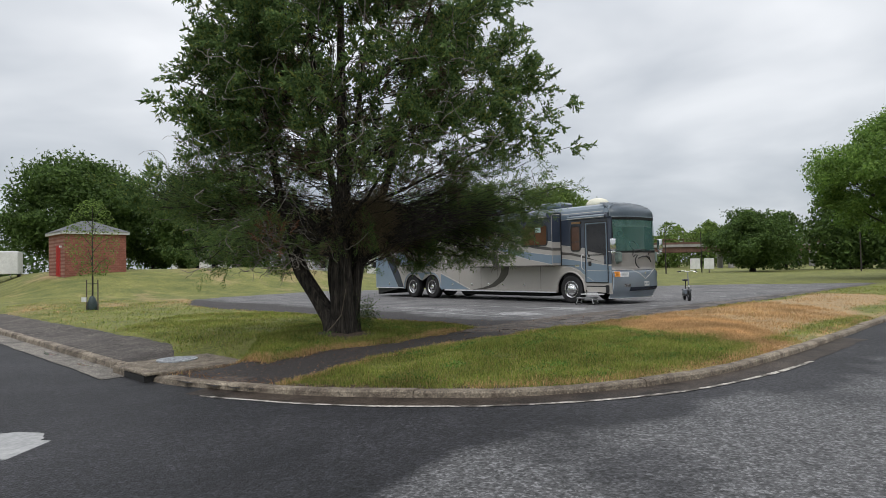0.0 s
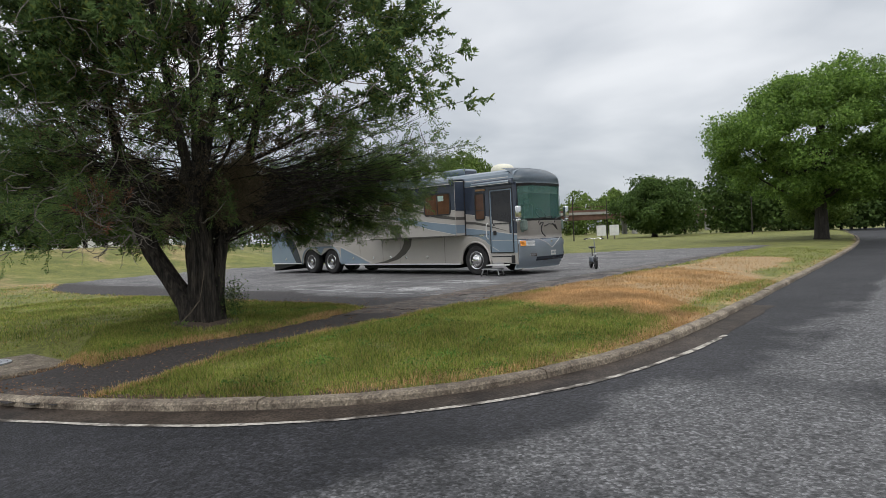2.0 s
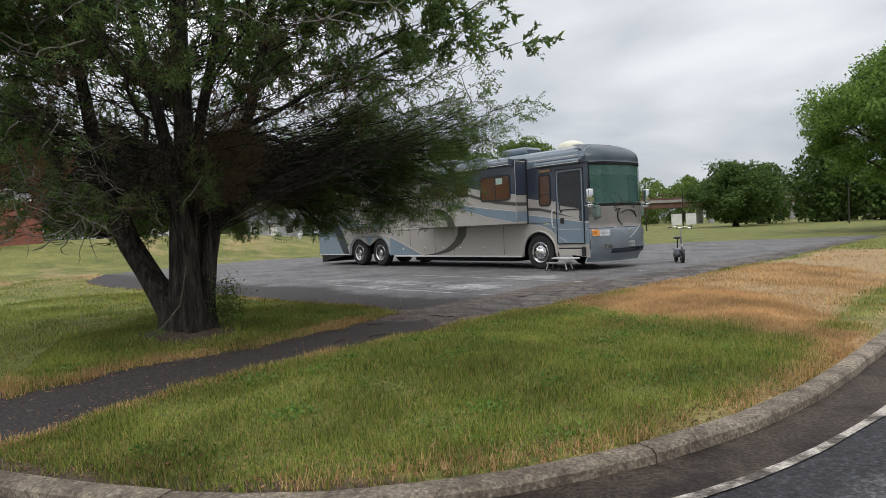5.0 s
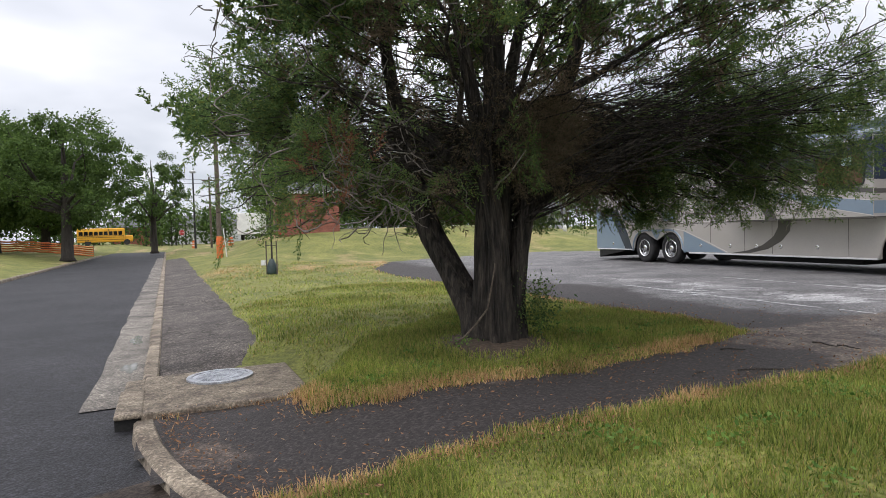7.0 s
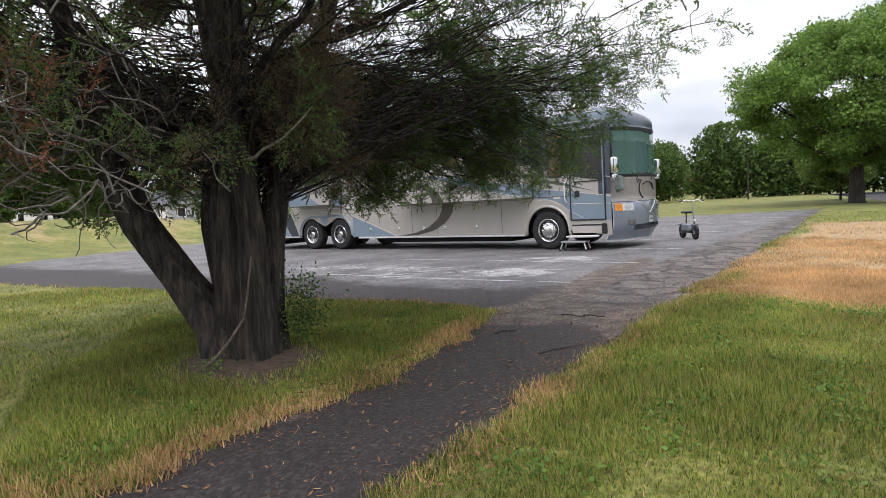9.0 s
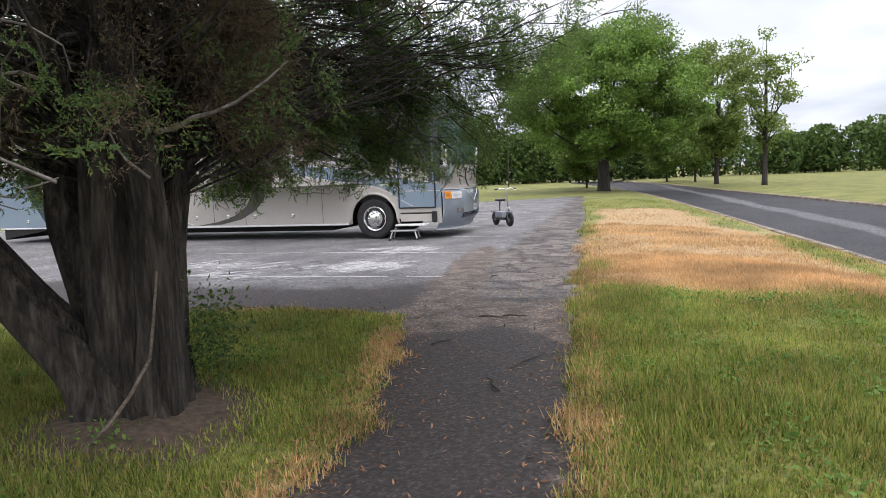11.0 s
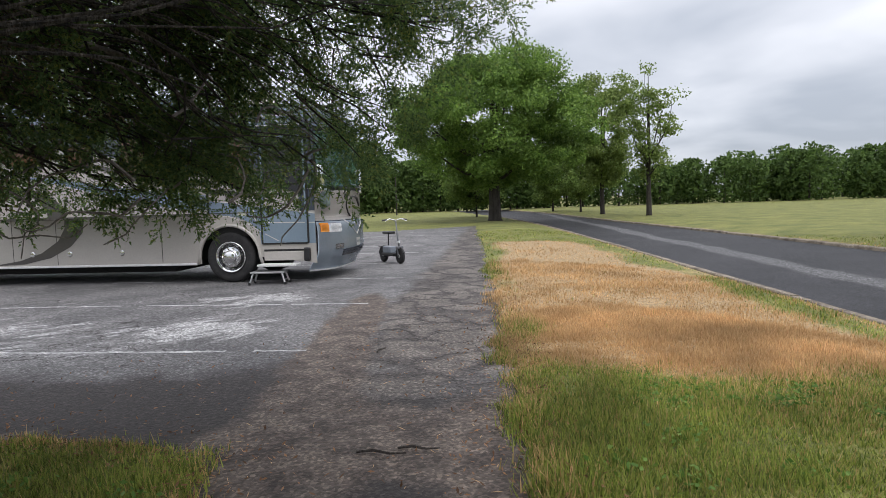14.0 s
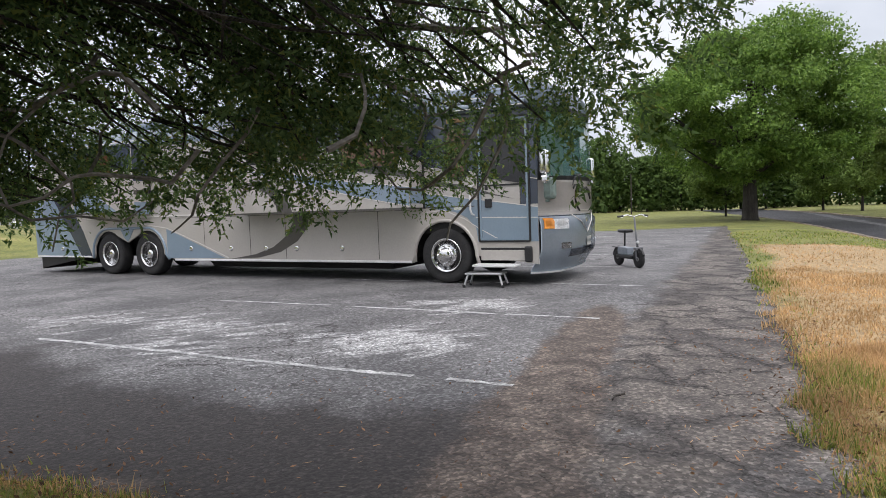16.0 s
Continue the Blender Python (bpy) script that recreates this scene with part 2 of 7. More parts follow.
    soil = mix(ramp(noise(3.0, 6.0).outputs["Fac"], 0.35, 0.65), (0.046, 0.034, 0.028), (0.125, 0.10, 0.082))
    col = mix(ramp(math_node("ADD", attribute("dirt"), math_node("MULTIPLY", wob, 0.7)), 0.36, 0.6), col, soil)
    hs = t.nodes.new("ShaderNodeHueSaturation")
    link(ramp(grit, 0.3, 0.7, 0.66, 1.34), hs.inputs["Value"])
    link(col, hs.inputs["Color"])
    link(hs.outputs[0], p.inputs["Base Color"])
    bp = t.nodes.new("ShaderNodeBump")
    bp.inputs["Strength"].default_value, bp.inputs["Distance"].default_value = 0.8, 0.02
    link(math_node("ADD", math_node("MULTIPLY", grit, 0.5), math_node("MULTIPLY", ramp(plates, 0.0, 0.05), attribute("strip"))), bp.inputs["Height"])
    link(bp.outputs[0], p.inputs["Normal"])
    return m


def leafy(name, a, b, trans=0.35, rough=0.6, c=None):
    """Leaves: each small piece takes its own colour between a and b; c turns up in a few of them."""
    m = bpy.data.materials.new(name)
    m.use_nodes = True
    t = m.node_tree
    p = t.nodes["Principled BSDF"]
    p.inputs["Roughness"].default_value = rough
    p.inputs["Specular IOR Level"].default_value = 0.25
    geo = t.nodes.new("ShaderNodeNewGeometry")
    cr = t.nodes.new("ShaderNodeValToRGB")
    cr.color_ramp.elements[0].color, cr.color_ramp.elements[1].color = (*a, 1), (*b, 1)
    if c:
        cr.color_ramp.elements[1].position = 0.84
        e = cr.color_ramp.elements.new(0.88)
        e.color = (*c, 1)
    t.links.new(geo.outputs["Random Per Island"], cr.inputs["Fac"])
    n = t.nodes.new("ShaderNodeTexNoise")
    n.inputs["Scale"].default_value = 0.9
    tc = t.nodes.new("ShaderNodeTexCoord")
    t.links.new(tc.outputs["Object"], n.inputs["Vector"])
    r = t.nodes.new("ShaderNodeMapRange")
    r.inputs["From Min"].default_value, r.inputs["From Max"].default_value = 0.3, 0.7
    r.inputs["To Min"].default_value, r.inputs["To Max"].default_value = 0.7, 1.3
    t.links.new(n.outputs["Fac"], r.inputs["Value"])
    hs = t.nodes.new("ShaderNodeHueSaturation")
    t.links.new(cr.outputs["Color"], hs.inputs["Color"])
    t.links.new(r.outputs[0], hs.inputs["Value"])
    t.links.new(hs.outputs["Color"], p.inputs["Base Color"])
    tr = t.nodes.new("ShaderNodeBsdfTranslucent")
    t.links.new(hs.outputs["Color"], tr.inputs["Color"])
    ms = t.nodes.new("ShaderNodeMixShader")
    ms.inputs[0].default_value = trans
    t.links.new(p.outputs[0], ms.inputs[1])
    t.links.new(tr.outputs[0], ms.inputs[2])
    t.links.new(ms.outputs[0], t.nodes["Material Output"].inputs["Surface"])
    return m


def glassy(name, tint, alpha=0.35, rough=0.03):
    m = bpy.data.materials.new(name)
    m.use_nodes = True
    p = m.node_tree.nodes["Principled BSDF"]
    p.inputs["Base Color"].default_value = (*tint, 1)
    p.inputs["Roughness"].default_value = rough
    p.inputs["Alpha"].default_value = alpha
    return m


ASPHALT_ROAD = chips(surface("old_road_asphalt", (0.011, 0.0115, 0.014), (0.027, 0.027, 0.031), 0.7, 0.5, 24, 0.6, 0.8, spec=0.35, attr="worn", third=(0.088, 0.088, 0.09), dist=0.008), 52, 0.6, 2.0, 0.7, 2.4)
ASPHALT_LOT = chips(worn_lot("cracked_lot_asphalt"), 50, 0.66, 1.9, 0.3, 2.6)
WALK_ASPHALT = chips(cracked(surface("crumbling_walk_asphalt", (0.038, 0.032, 0.029), (0.10, 0.086, 0.074), 0.9, 1.6, 45, 0.5, 0.6, dist=0.01), 1.6, 0.05, (0.03, 0.025, 0.02), 0.45), 50, 0.6, 2.0, 0.3, 2.2)
SOIL = surface("lawn_ground", (0.09, 0.105, 0.021), (0.185, 0.185, 0.045), 0.95, 0.7, 22, 0.4, 0.6, attr="dry", third=(0.31, 0.22, 0.115), dist=0.03, more=[("bare", (0.075, 0.052, 0.036))])
KERB = chips(surface("weathered_concrete", (0.10, 0.078, 0.058), (0.28, 0.236, 0.178), 0.9, 3.4, 45, 0.4, 0.6, per_object=0.12), 60, 0.8, 1.4, 0.2, 2.5)
GUTTER_DIRT = surface("wet_gutter_dirt", (0.022, 0.017, 0.014), (0.068, 0.053, 0.042), 0.6, 2.2, 40, 0.6, 0.5, spec=0.12)
EDGE_PALE = surface("pale_gutter_edge", (0.07, 0.06, 0.05), (0.42, 0.39, 0.345), 0.9, 4.5, 50, 0.4, 0.2, lo=0.42, hi=0.56)
GUTTER = chips(surface("dirty_gutter_concrete", (0.06, 0.052, 0.045), (0.21, 0.19, 0.16), 0.75, 1.7, 40, 0.5, 0.5), 55, 0.65, 1.7, 0.3, 2.0)
PAINT_LINE = surface("worn_white_line", (0.24, 0.24, 0.235), (0.50, 0.50, 0.49), 0.8, 5, 45, 0.5, 0.3, lo=0.42, hi=0.58)
STEEL_COVER = surface("grey_iron_cover", (0.26, 0.275, 0.3), (0.46, 0.48, 0.51), 0.42, 9, 60, 0.3, 0.3, metal=0.5)
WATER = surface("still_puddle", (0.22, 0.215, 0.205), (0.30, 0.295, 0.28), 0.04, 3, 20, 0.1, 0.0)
BARK = surface("furrowed_cedar_bark", (0.011, 0.009, 0.007), (0.062, 0.051, 0.041), 0.95, 9, 30, 0.6, 1.0, lo=0.38, hi=0.66, dist=0.04)
BARK_DARK = surface("dark_bark", (0.022, 0.019, 0.016), (0.055, 0.047, 0.04), 0.95, 5, 30, 0.4, 0.8, dist=0.03)
for bark in (BARK, BARK_DARK):
    nt = bark.node_tree
    for node in [n for n in nt.nodes if n.type == "TEX_NOISE"]:
        grain = nt.nodes.new("ShaderNodeMapping")
        grain.inputs["Scale"].default_value = (1.6, 1.6, 0.22)
        nt.links.new(node.inputs["Vector"].links[0].from_socket, grain.inputs["Vector"])
        nt.links.new(grain.outputs[0], node.inputs["Vector"])
BARE_VINE = surface("brown_vine_bark", (0.07, 0.055, 0.04), (0.15, 0.12, 0.09), 0.9, 9, 60, 0.4, 0.0)
TWIG = surface("grey_dead_twig", (0.13, 0.115, 0.10), (0.26, 0.235, 0.21), 0.9, 9, 60, 0.3, 0.0)

SILVER = surface("silver_taupe_paint", (0.40, 0.375, 0.345), (0.44, 0.415, 0.385), 0.28, 0.8, 30, 0.04, 0.0, coat=0.6)
BLUEGREY = surface("blue_grey_paint", (0.185, 0.25, 0.315), (0.21, 0.275, 0.34), 0.28, 0.8, 30, 0.04, 0.0, coat=0.6)
BUMPER_BLUE = surface("silver_blue_bumper_paint", (0.33, 0.39, 0.45), (0.38, 0.44, 0.50), 0.25, 0.8, 30, 0.04, 0.0, metal=0.25, coat=0.7)
SLATE = surface("dark_slate_paint", (0.032, 0.042, 0.066), (0.042, 0.054, 0.08), 0.25, 0.8, 30, 0.05, 0.0, coat=0.6)
ROOFBLUE = surface("slate_blue_roof_paint", (0.11, 0.15, 0.19), (0.14, 0.185, 0.225), 0.3, 0.9, 30, 0.06, 0.0, coat=0.5)
UMBER = surface("brown_grey_stripe_paint", (0.065, 0.06, 0.056), (0.08, 0.073, 0.068), 0.3, 1, 30, 0.05, 0.0, coat=0.5)
PINLINE = surface("cream_pinstripe", (0.55, 0.53, 0.5), (0.6, 0.58, 0.55), 0.35, 1, 30, 0.04, 0.0)
CHROME = surface("chrome", (0.72, 0.72, 0.72), (0.8, 0.8, 0.8), 0.14, 3, 30, 0.04, 0.0, metal=1.0)
ALLOY = surface("brushed_alloy", (0.5, 0.5, 0.5), (0.62, 0.62, 0.62), 0.35, 3, 60, 0.08, 0.0, metal=0.9)
RUBBER = surface("tyre_rubber", (0.014, 0.014, 0.015), (0.028, 0.027, 0.027), 0.8, 6, 60, 0.3, 0.3)
BLACK = surface("black_trim", (0.012, 0.012, 0.013), (0.02, 0.02, 0.021), 0.45, 6, 60, 0.2, 0.0)
UNDERSIDE = surface("dark_underbody", (0.01, 0.01, 0.01), (0.018, 0.017, 0.016), 0.9, 4, 40, 0.3, 0.0)
WINDOW = surface("bronze_tinted_window", (0.075, 0.035, 0.02), (0.12, 0.06, 0.034), 0.05, 1.2, 20, 0.1, 0.0, spec=0.5)
DARKGLASS = surface("dark_tinted_window", (0.012, 0.012, 0.013), (0.02, 0.019, 0.019), 0.05, 1.2, 20, 0.1, 0.0, spec=0.5)
SCREEN_GLASS = glassy("green_tinted_windscreen", (0.12, 0.28, 0.24), 0.34)
BLIND = surface("pale_green_blind", (0.34, 0.48, 0.43), (0.44, 0.58, 0.52), 0.7, 3, 20, 0.15, 0.0)
CABIN = surface("dim_cabin_trim", (0.10, 0.14, 0.125), (0.17, 0.22, 0.2), 0.7, 3, 20, 0.2, 0.0)
AMBER = surface("amber_lens", (0.75, 0.26, 0.02), (0.85, 0.34, 0.04), 0.15, 6, 30, 0.1, 0.0)
LENS = surface("clear_lamp_lens", (0.55, 0.57, 0.58), (0.75, 0.76, 0.76), 0.1, 20, 60, 0.2, 0.0)
WHITE_PLASTIC = surface("white_plastic", (0.6, 0.6, 0.6), (0.7, 0.7, 0.69), 0.4, 4, 30, 0.06, 0.0)
CREAM = surface("cream_plastic_dome", (0.62, 0.6, 0.48), (0.72, 0.7, 0.57), 0.4, 4, 30, 0.06, 0.0)
AWNING = surface("striped_awning_fabric", (0.16, 0.18, 0.22), (0.2, 0.22, 0.26), 0.6, 4, 30, 0.08, 0.0)


# ---- small builders ----
def smooth(a, b, x):
    t = np.clip((np.asarray(x, float) - a) / (b - a), 0, 1)
    return t * t * (3 - 2 * t)


def raw_mesh(name, verts, faces, mat, smooth_shade=False):
    me = bpy.data.meshes.new(name)
    me.from_pydata([tuple(v) for v in verts], [], faces)
    me.materials.append(mat)
    if smooth_shade:
        me.polygons.foreach_set("use_smooth", [True] * len(me.polygons))
    me.update()
    return me


def card_mesh(name, quads, mat):
    """A mesh of loose leaves from an array (n, corners, 3)."""
    n, c = len(quads), len(quads[0])
    me = bpy.data.meshes.new(name)
    me.vertices.add(n * c)
    me.vertices.foreach_set("co", np.asarray(quads, np.float32).ravel())
    me.loops.add(n * c)
    me.loops.foreach_set("vertex_index", np.arange(n * c, dtype=np.int32))
    me.polygons.add(n)
    me.polygons.foreach_set("loop_start", np.arange(0, n * c, c, dtype=np.int32))
    me.materials.append(mat)
    me.update(calc_edges=True)
    return me


def thing(name, label, category, group="", m=None, kind=""):
    ob = new(name)
    ob.empty_display_size = 0.1
    if m is not None:
        ob.matrix_world = m
    return tagged(ob, label, category, group, kind)


def part(name, bm, mat, parent, label="", shade=False):
    """Links a bmesh (or a mesh) as one object under a thing or a part, in the parent's own space."""
    if isinstance(bm, bpy.types.Mesh):
        me = bm
    else:
        me = bpy.data.meshes.new(name)
        bm.normal_update()
        bm.to_mesh(me)
        bm.free()
        me.materials.append(mat)
    if shade:
        me.polygons.foreach_set("use_smooth", [True] * len(me.polygons))
    ob = new(name, me)
    ob.parent = parent
    return tagged(ob, label)


def box(x0, y0, z0, x1, y1, z1, bev=0.0, seg=2, bm=None):
    own = bmesh.new()
    v = [own.verts.new((x, y, z)) for x in (x0, x1) for y in (y0, y1) for z in (z0, z1)]
    for f in ((0, 1, 3, 2), (4, 6, 7, 5), (0, 4, 5, 1), (2, 3, 7, 6), (0, 2, 6, 4), (1, 5, 7, 3)):
        own.faces.new([v[i] for i in f])
    if bev:
        bmesh.ops.bevel(own, geom=own.edges[:], offset=bev, segments=seg, affect="EDGES", profile=0.5)
    if bm is None:
        return own
    me = bpy.data.meshes.new("t")
    own.to_mesh(me)
    own.free()
    bm.from_mesh(me)
    bpy.data.meshes.remove(me)
    return bm


def tube(points, radii, sides=8, bm=None, caps=True):
    """A round bar through the points."""
    bm = bm or bmesh.new()
    pts = [Vector(p) for p in points]
    rings = []
    side = None
    for i, p in enumerate(pts):
        d = (pts[min(i + 1, len(pts) - 1)] - pts[max(i - 1, 0)]).normalized()
        if side is None:
            side = d.cross(Vector((0, 0, 1)) if abs(d.z) < 0.9 else Vector((1, 0, 0))).normalized()
        side = (side - d * side.dot(d)).normalized()
        up = d.cross(side)
        r = radii[i] if hasattr(radii, "__len__") else radii
        rings.append([bm.verts.new(p + (side * math.cos(a) + up * math.sin(a)) * r) for a in [2 * math.pi * k / sides for k in range(sides)]])
    for a, b in zip(rings, rings[1:]):
        for k in range(sides):
            bm.faces.new((a[k], a[(k + 1) % sides], b[(k + 1) % sides], b[k]))
    if caps:
        bm.faces.new(rings[0][::-1])
        bm.faces.new(rings[-1])
    return bm


def lathe(profile, axis="y", n=28, bm=None, centre=(0, 0, 0)):
    """Turns (radius, along) pairs about an axis through centre."""
    bm = bm or bmesh.new()
    rings = []
    for r, h in profile:
        ring = []
        for k in range(n):
            a = 2 * math.pi * k / n
            c, s = r * math.cos(a), r * math.sin(a)
            co = {"y": (c, h, s), "z": (c, s, h), "x": (h, c, s)}[axis]
            ring.append(bm.verts.new(Vector(co) + Vector(centre)))
        rings.append(ring)
    for a, b in zip(rings, rings[1:]):
        for k in range(n):
            bm.faces.new((a[k], a[(k + 1) % n], b[(k + 1) % n], b[k]))
    bm.faces.new(rings[0][::-1])
    bm.faces.new(rings[-1])
    bmesh.ops.recalc_face_normals(bm, faces=bm.faces[:])
    return bm


def slab(outline, y0, y1, plane="xz", bm=None):
    """An outline in the plane, with thickness from y0 to y1."""
    bm = bm or bmesh.new()
    put = (lambda a, b, c: (a, c, b)) if plane == "xz" else ((lambda a, b, c: (a, b, c)) if plane == "xy" else (lambda a, b, c: (c, a, b)))
    lo = [bm.verts.new(put(a, b, y0)) for a, b in outline]
    hi = [bm.verts.new(put(a, b, y1)) for a, b in outline]
    n = len(lo)
    caps = [bm.faces.new(lo), bm.faces.new(hi[::-1])]
    for i in range(n):
        bm.faces.new((lo[i], hi[i], hi[(i + 1) % n], lo[(i + 1) % n]))
    bmesh.ops.recalc_face_normals(bm, faces=bm.faces[:])
    bmesh.ops.triangulate(bm, faces=[f for f in bm.faces if len(f.verts) > 4])
    return bm


# ---- the plan ----
LEFT_DIR = np.array((-0.727, 0.686))
LEFT_OUT = np.array((-0.686, -0.727))
LEFT_START = np.array((-5.6, 12.3))
KERB_LINE = [tuple(LEFT_START + LEFT_DIR * s) for s in (90, 60, 40, 25, 15, 8, 4, 0)] + [
    (-4.5, 11.22), (-4.0, 10.8), (-3.4, 10.38), (-2.75, 10.02), (-1.9, 9.7), (-1.2, 9.36), (-0.45, 8.97), (0.15, 8.76), (0.7, 8.68), (1.7, 8.85), (2.6, 9.15), (3.4, 9.6), (4.25, 10.25),
    (5.15, 11.06), (7.1, 13.1), (10.4, 16.7), (16.2, 23.0), (22.0, 29.4), (26.5, 34.5), (33.0, 42.3), (42.0, 54.0), (62.0, 82.0)]
FAR_RIGHT = [(70.0, 82.0), (50.0, 54.5), (40.0, 43.0), (33.5, 35.4), (27.0, 27.3), (20.2, 19.2), (16.4, 14.8), (12.6, 10.0), (10.2, 6.0), (9.0, 0.0), (9.0, -40.0)]
FAR_LEFT = [(-9.0, -40.0), (-8.8, 0.0), (-9.6, 4.0), (-11.5, 9.2)] + [tuple(LEFT_START + LEFT_OUT * 6.3 + LEFT_DIR * s) for s in (8, 25, 45, 90)]
ROAD_AREA = KERB_LINE + FAR_RIGHT + FAR_LEFT
LOT_AREA = [(-3.6, 10.3), (-2.75, 9.75), (-2.3, 9.85), (-1.95, 10.2), (-1.45, 10.7), (-0.85, 11.15), (-0.3, 11.65), (0.5, 12.6), (1.1, 13.2), (2.0, 14.2), (3.2, 15.5), (5.6, 18.0), (9.8, 22.4),
            (17.5, 30.6), (24.0, 37.6), (12.0, 39.9), (2.0, 41.5), (-9.0, 42.0), (-10.5, 38.5), (-12.6, 35.5), (-13.2, 32.5), (-11.4, 27.8), (-9.2, 24.8), (-6.6, 22.5),
            (-3.6, 19.8), (-1.5, 17.75), (-0.2, 16.8), (0.62, 15.6), (-0.15, 14.3), (-0.9, 13.15), (-1.5, 12.6), (-1.95, 12.1), (-2.7, 11.65), (-3.5, 12.2), (-4.35, 11.5)]
WALK_AREA = [tuple(LEFT_START + LEFT_DIR * s - LEFT_OUT * w) for s, w in ((0.2, 0.1), (45, 0.1), (45, 1.5), (12, 1.5), (1.6, 1.55), (0.2, 1.2))]
DRY_AREA = [(3.3, 15.6), (5.7, 18.0), (9.9, 22.3), (14.5, 27.0), (16.5, 25.0), (11.0, 18.6), (7.2, 14.2), (5.6, 12.3), (5.0, 13.6), (4.0, 14.6)]


def inside_by(area, x, y):
    """Distance to the area's edge, positive inside."""
    p = np.array(area)
    q = np.roll(p, -1, axis=0)
    x, y = np.asarray(x, float), np.asarray(y, float)
    best = np.full(x.shape, 1e9)
    odd = np.zeros(x.shape, bool)
    for (ax, ay), (bx, by) in zip(p, q):
        ex, ey = bx - ax, by - ay
        t = np.clip(((x - ax) * ex + (y - ay) * ey) / (ex * ex + ey * ey + 1e-12), 0, 1)
        best = np.minimum(best, np.hypot(x - ax - t * ex, y - ay - t * ey))
        cross = ((ay > y) != (by > y)) & (x < ex * (y - ay) / (ey + 1e-12 * (ey == 0)) + ax)
        odd ^= cross
    return np.where(odd, best, -best)


def lot_edge(x, y):
    """Distance to the lot's crumbled edge, positive inside."""
    return inside_by(LOT_AREA, x, y) + 0.10 * wave(x, y, 2.2) + 0.08 * wave(x, y, 6.3, 3)


def wave(x, y, s, seed=0.0):
    """Cheap smooth wobble between about -1 and 1."""
    x, y = np.asarray(x) * s + seed, np.asarray(y) * s - seed * 1.7
    return (np.sin(x * 1.3 + 1.1 * np.sin(y * 0.9)) + np.sin(y * 1.7 + 1.3 * np.sin(x * 0.7 + 2)) + np.sin((x + y) * 2.9 + 0.7) * 0.5 + np.sin((x - y) * 4.3) * 0.4) / 2.9


def edge_height(x):
    return -0.07 - 0.125 * smooth(0.6, -2.2, x) - 0.015 * smooth(-2.2, -5.0, x)


def road_height(x, y):
    return edge_height(np.asarray(x)) - 0.085 - 0.045 * smooth(-3.0, -4.5, x) + 0 * np.asarray(y)


def inlet_dip(x, y):
    return smooth(1.7, 0.95, np.hypot(np.asarray(x) + 4.65, np.asarray(y) - 12.35))


def lawn_height(x, y):
    x, y = np.asarray(x, float), np.asarray(y, float)
    d = np.maximum(-inside_by(ROAD_AREA, x, y), 0)
    lot = inside_by(LOT_AREA, x, y)
    inner = 0.03 + 0.11 * np.exp(-((x - 1.2) ** 2 + (y - 11.6) ** 2) / 3.0) + 0.10 * np.exp(-((x + 2.0) ** 2 + (y - 13.9) ** 2) / 2.2)
    inner = inner * smooth(0.2, 1.0, -lot) + 0.03 * (1 - smooth(0.2, 1.0, -lot))
    inner = inner + 0.025 * wave(x, y, 0.8) * smooth(0.1, 1.2, -lot)
    # the low rise under the brick shed
    far = np.hypot(x, y - 5)
    bearing = np.degrees(np.arctan2(-x, y - 5))
    rise = 1.62 * smooth(27, 46, far) * smooth(4, 18, bearing) * smooth(42.5, 35.5, bearing) * smooth(0, 9, d) * smooth(1.0, 9.0, -lot)
    inner = inner + rise
    z = edge_height(x) + (inner - edge_height(x)) * smooth(0, 2.6, d)
    # bank beyond the side road
    south = smooth(2, 8, (x - LEFT_START[0]) * LEFT_OUT[0] + (y - LEFT_START[1]) * LEFT_OUT[1]) * smooth(-6, -14, x)
    z = z + 0.55 * south * smooth(0.5, 7, d)
    w = inlet_dip(x, y)
    return z * (1 - w) - 0.245 * w


def spread(fine, near, lo, hi, far, grow=1.07):
    """Grid lines: fine in the near stretch, wider outwards."""
    a = list(np.arange(near[0], near[1] + 1e-6, fine))
    s, p = fine, near[1]
    while p < hi:
        s = min(s * grow, far)
        p += s
        a.append(p)
    s, p = fine, near[0]
    while p > lo:
        s = min(s * grow, far)
        p -= s
        a.insert(0, p)
    return np.array(a)


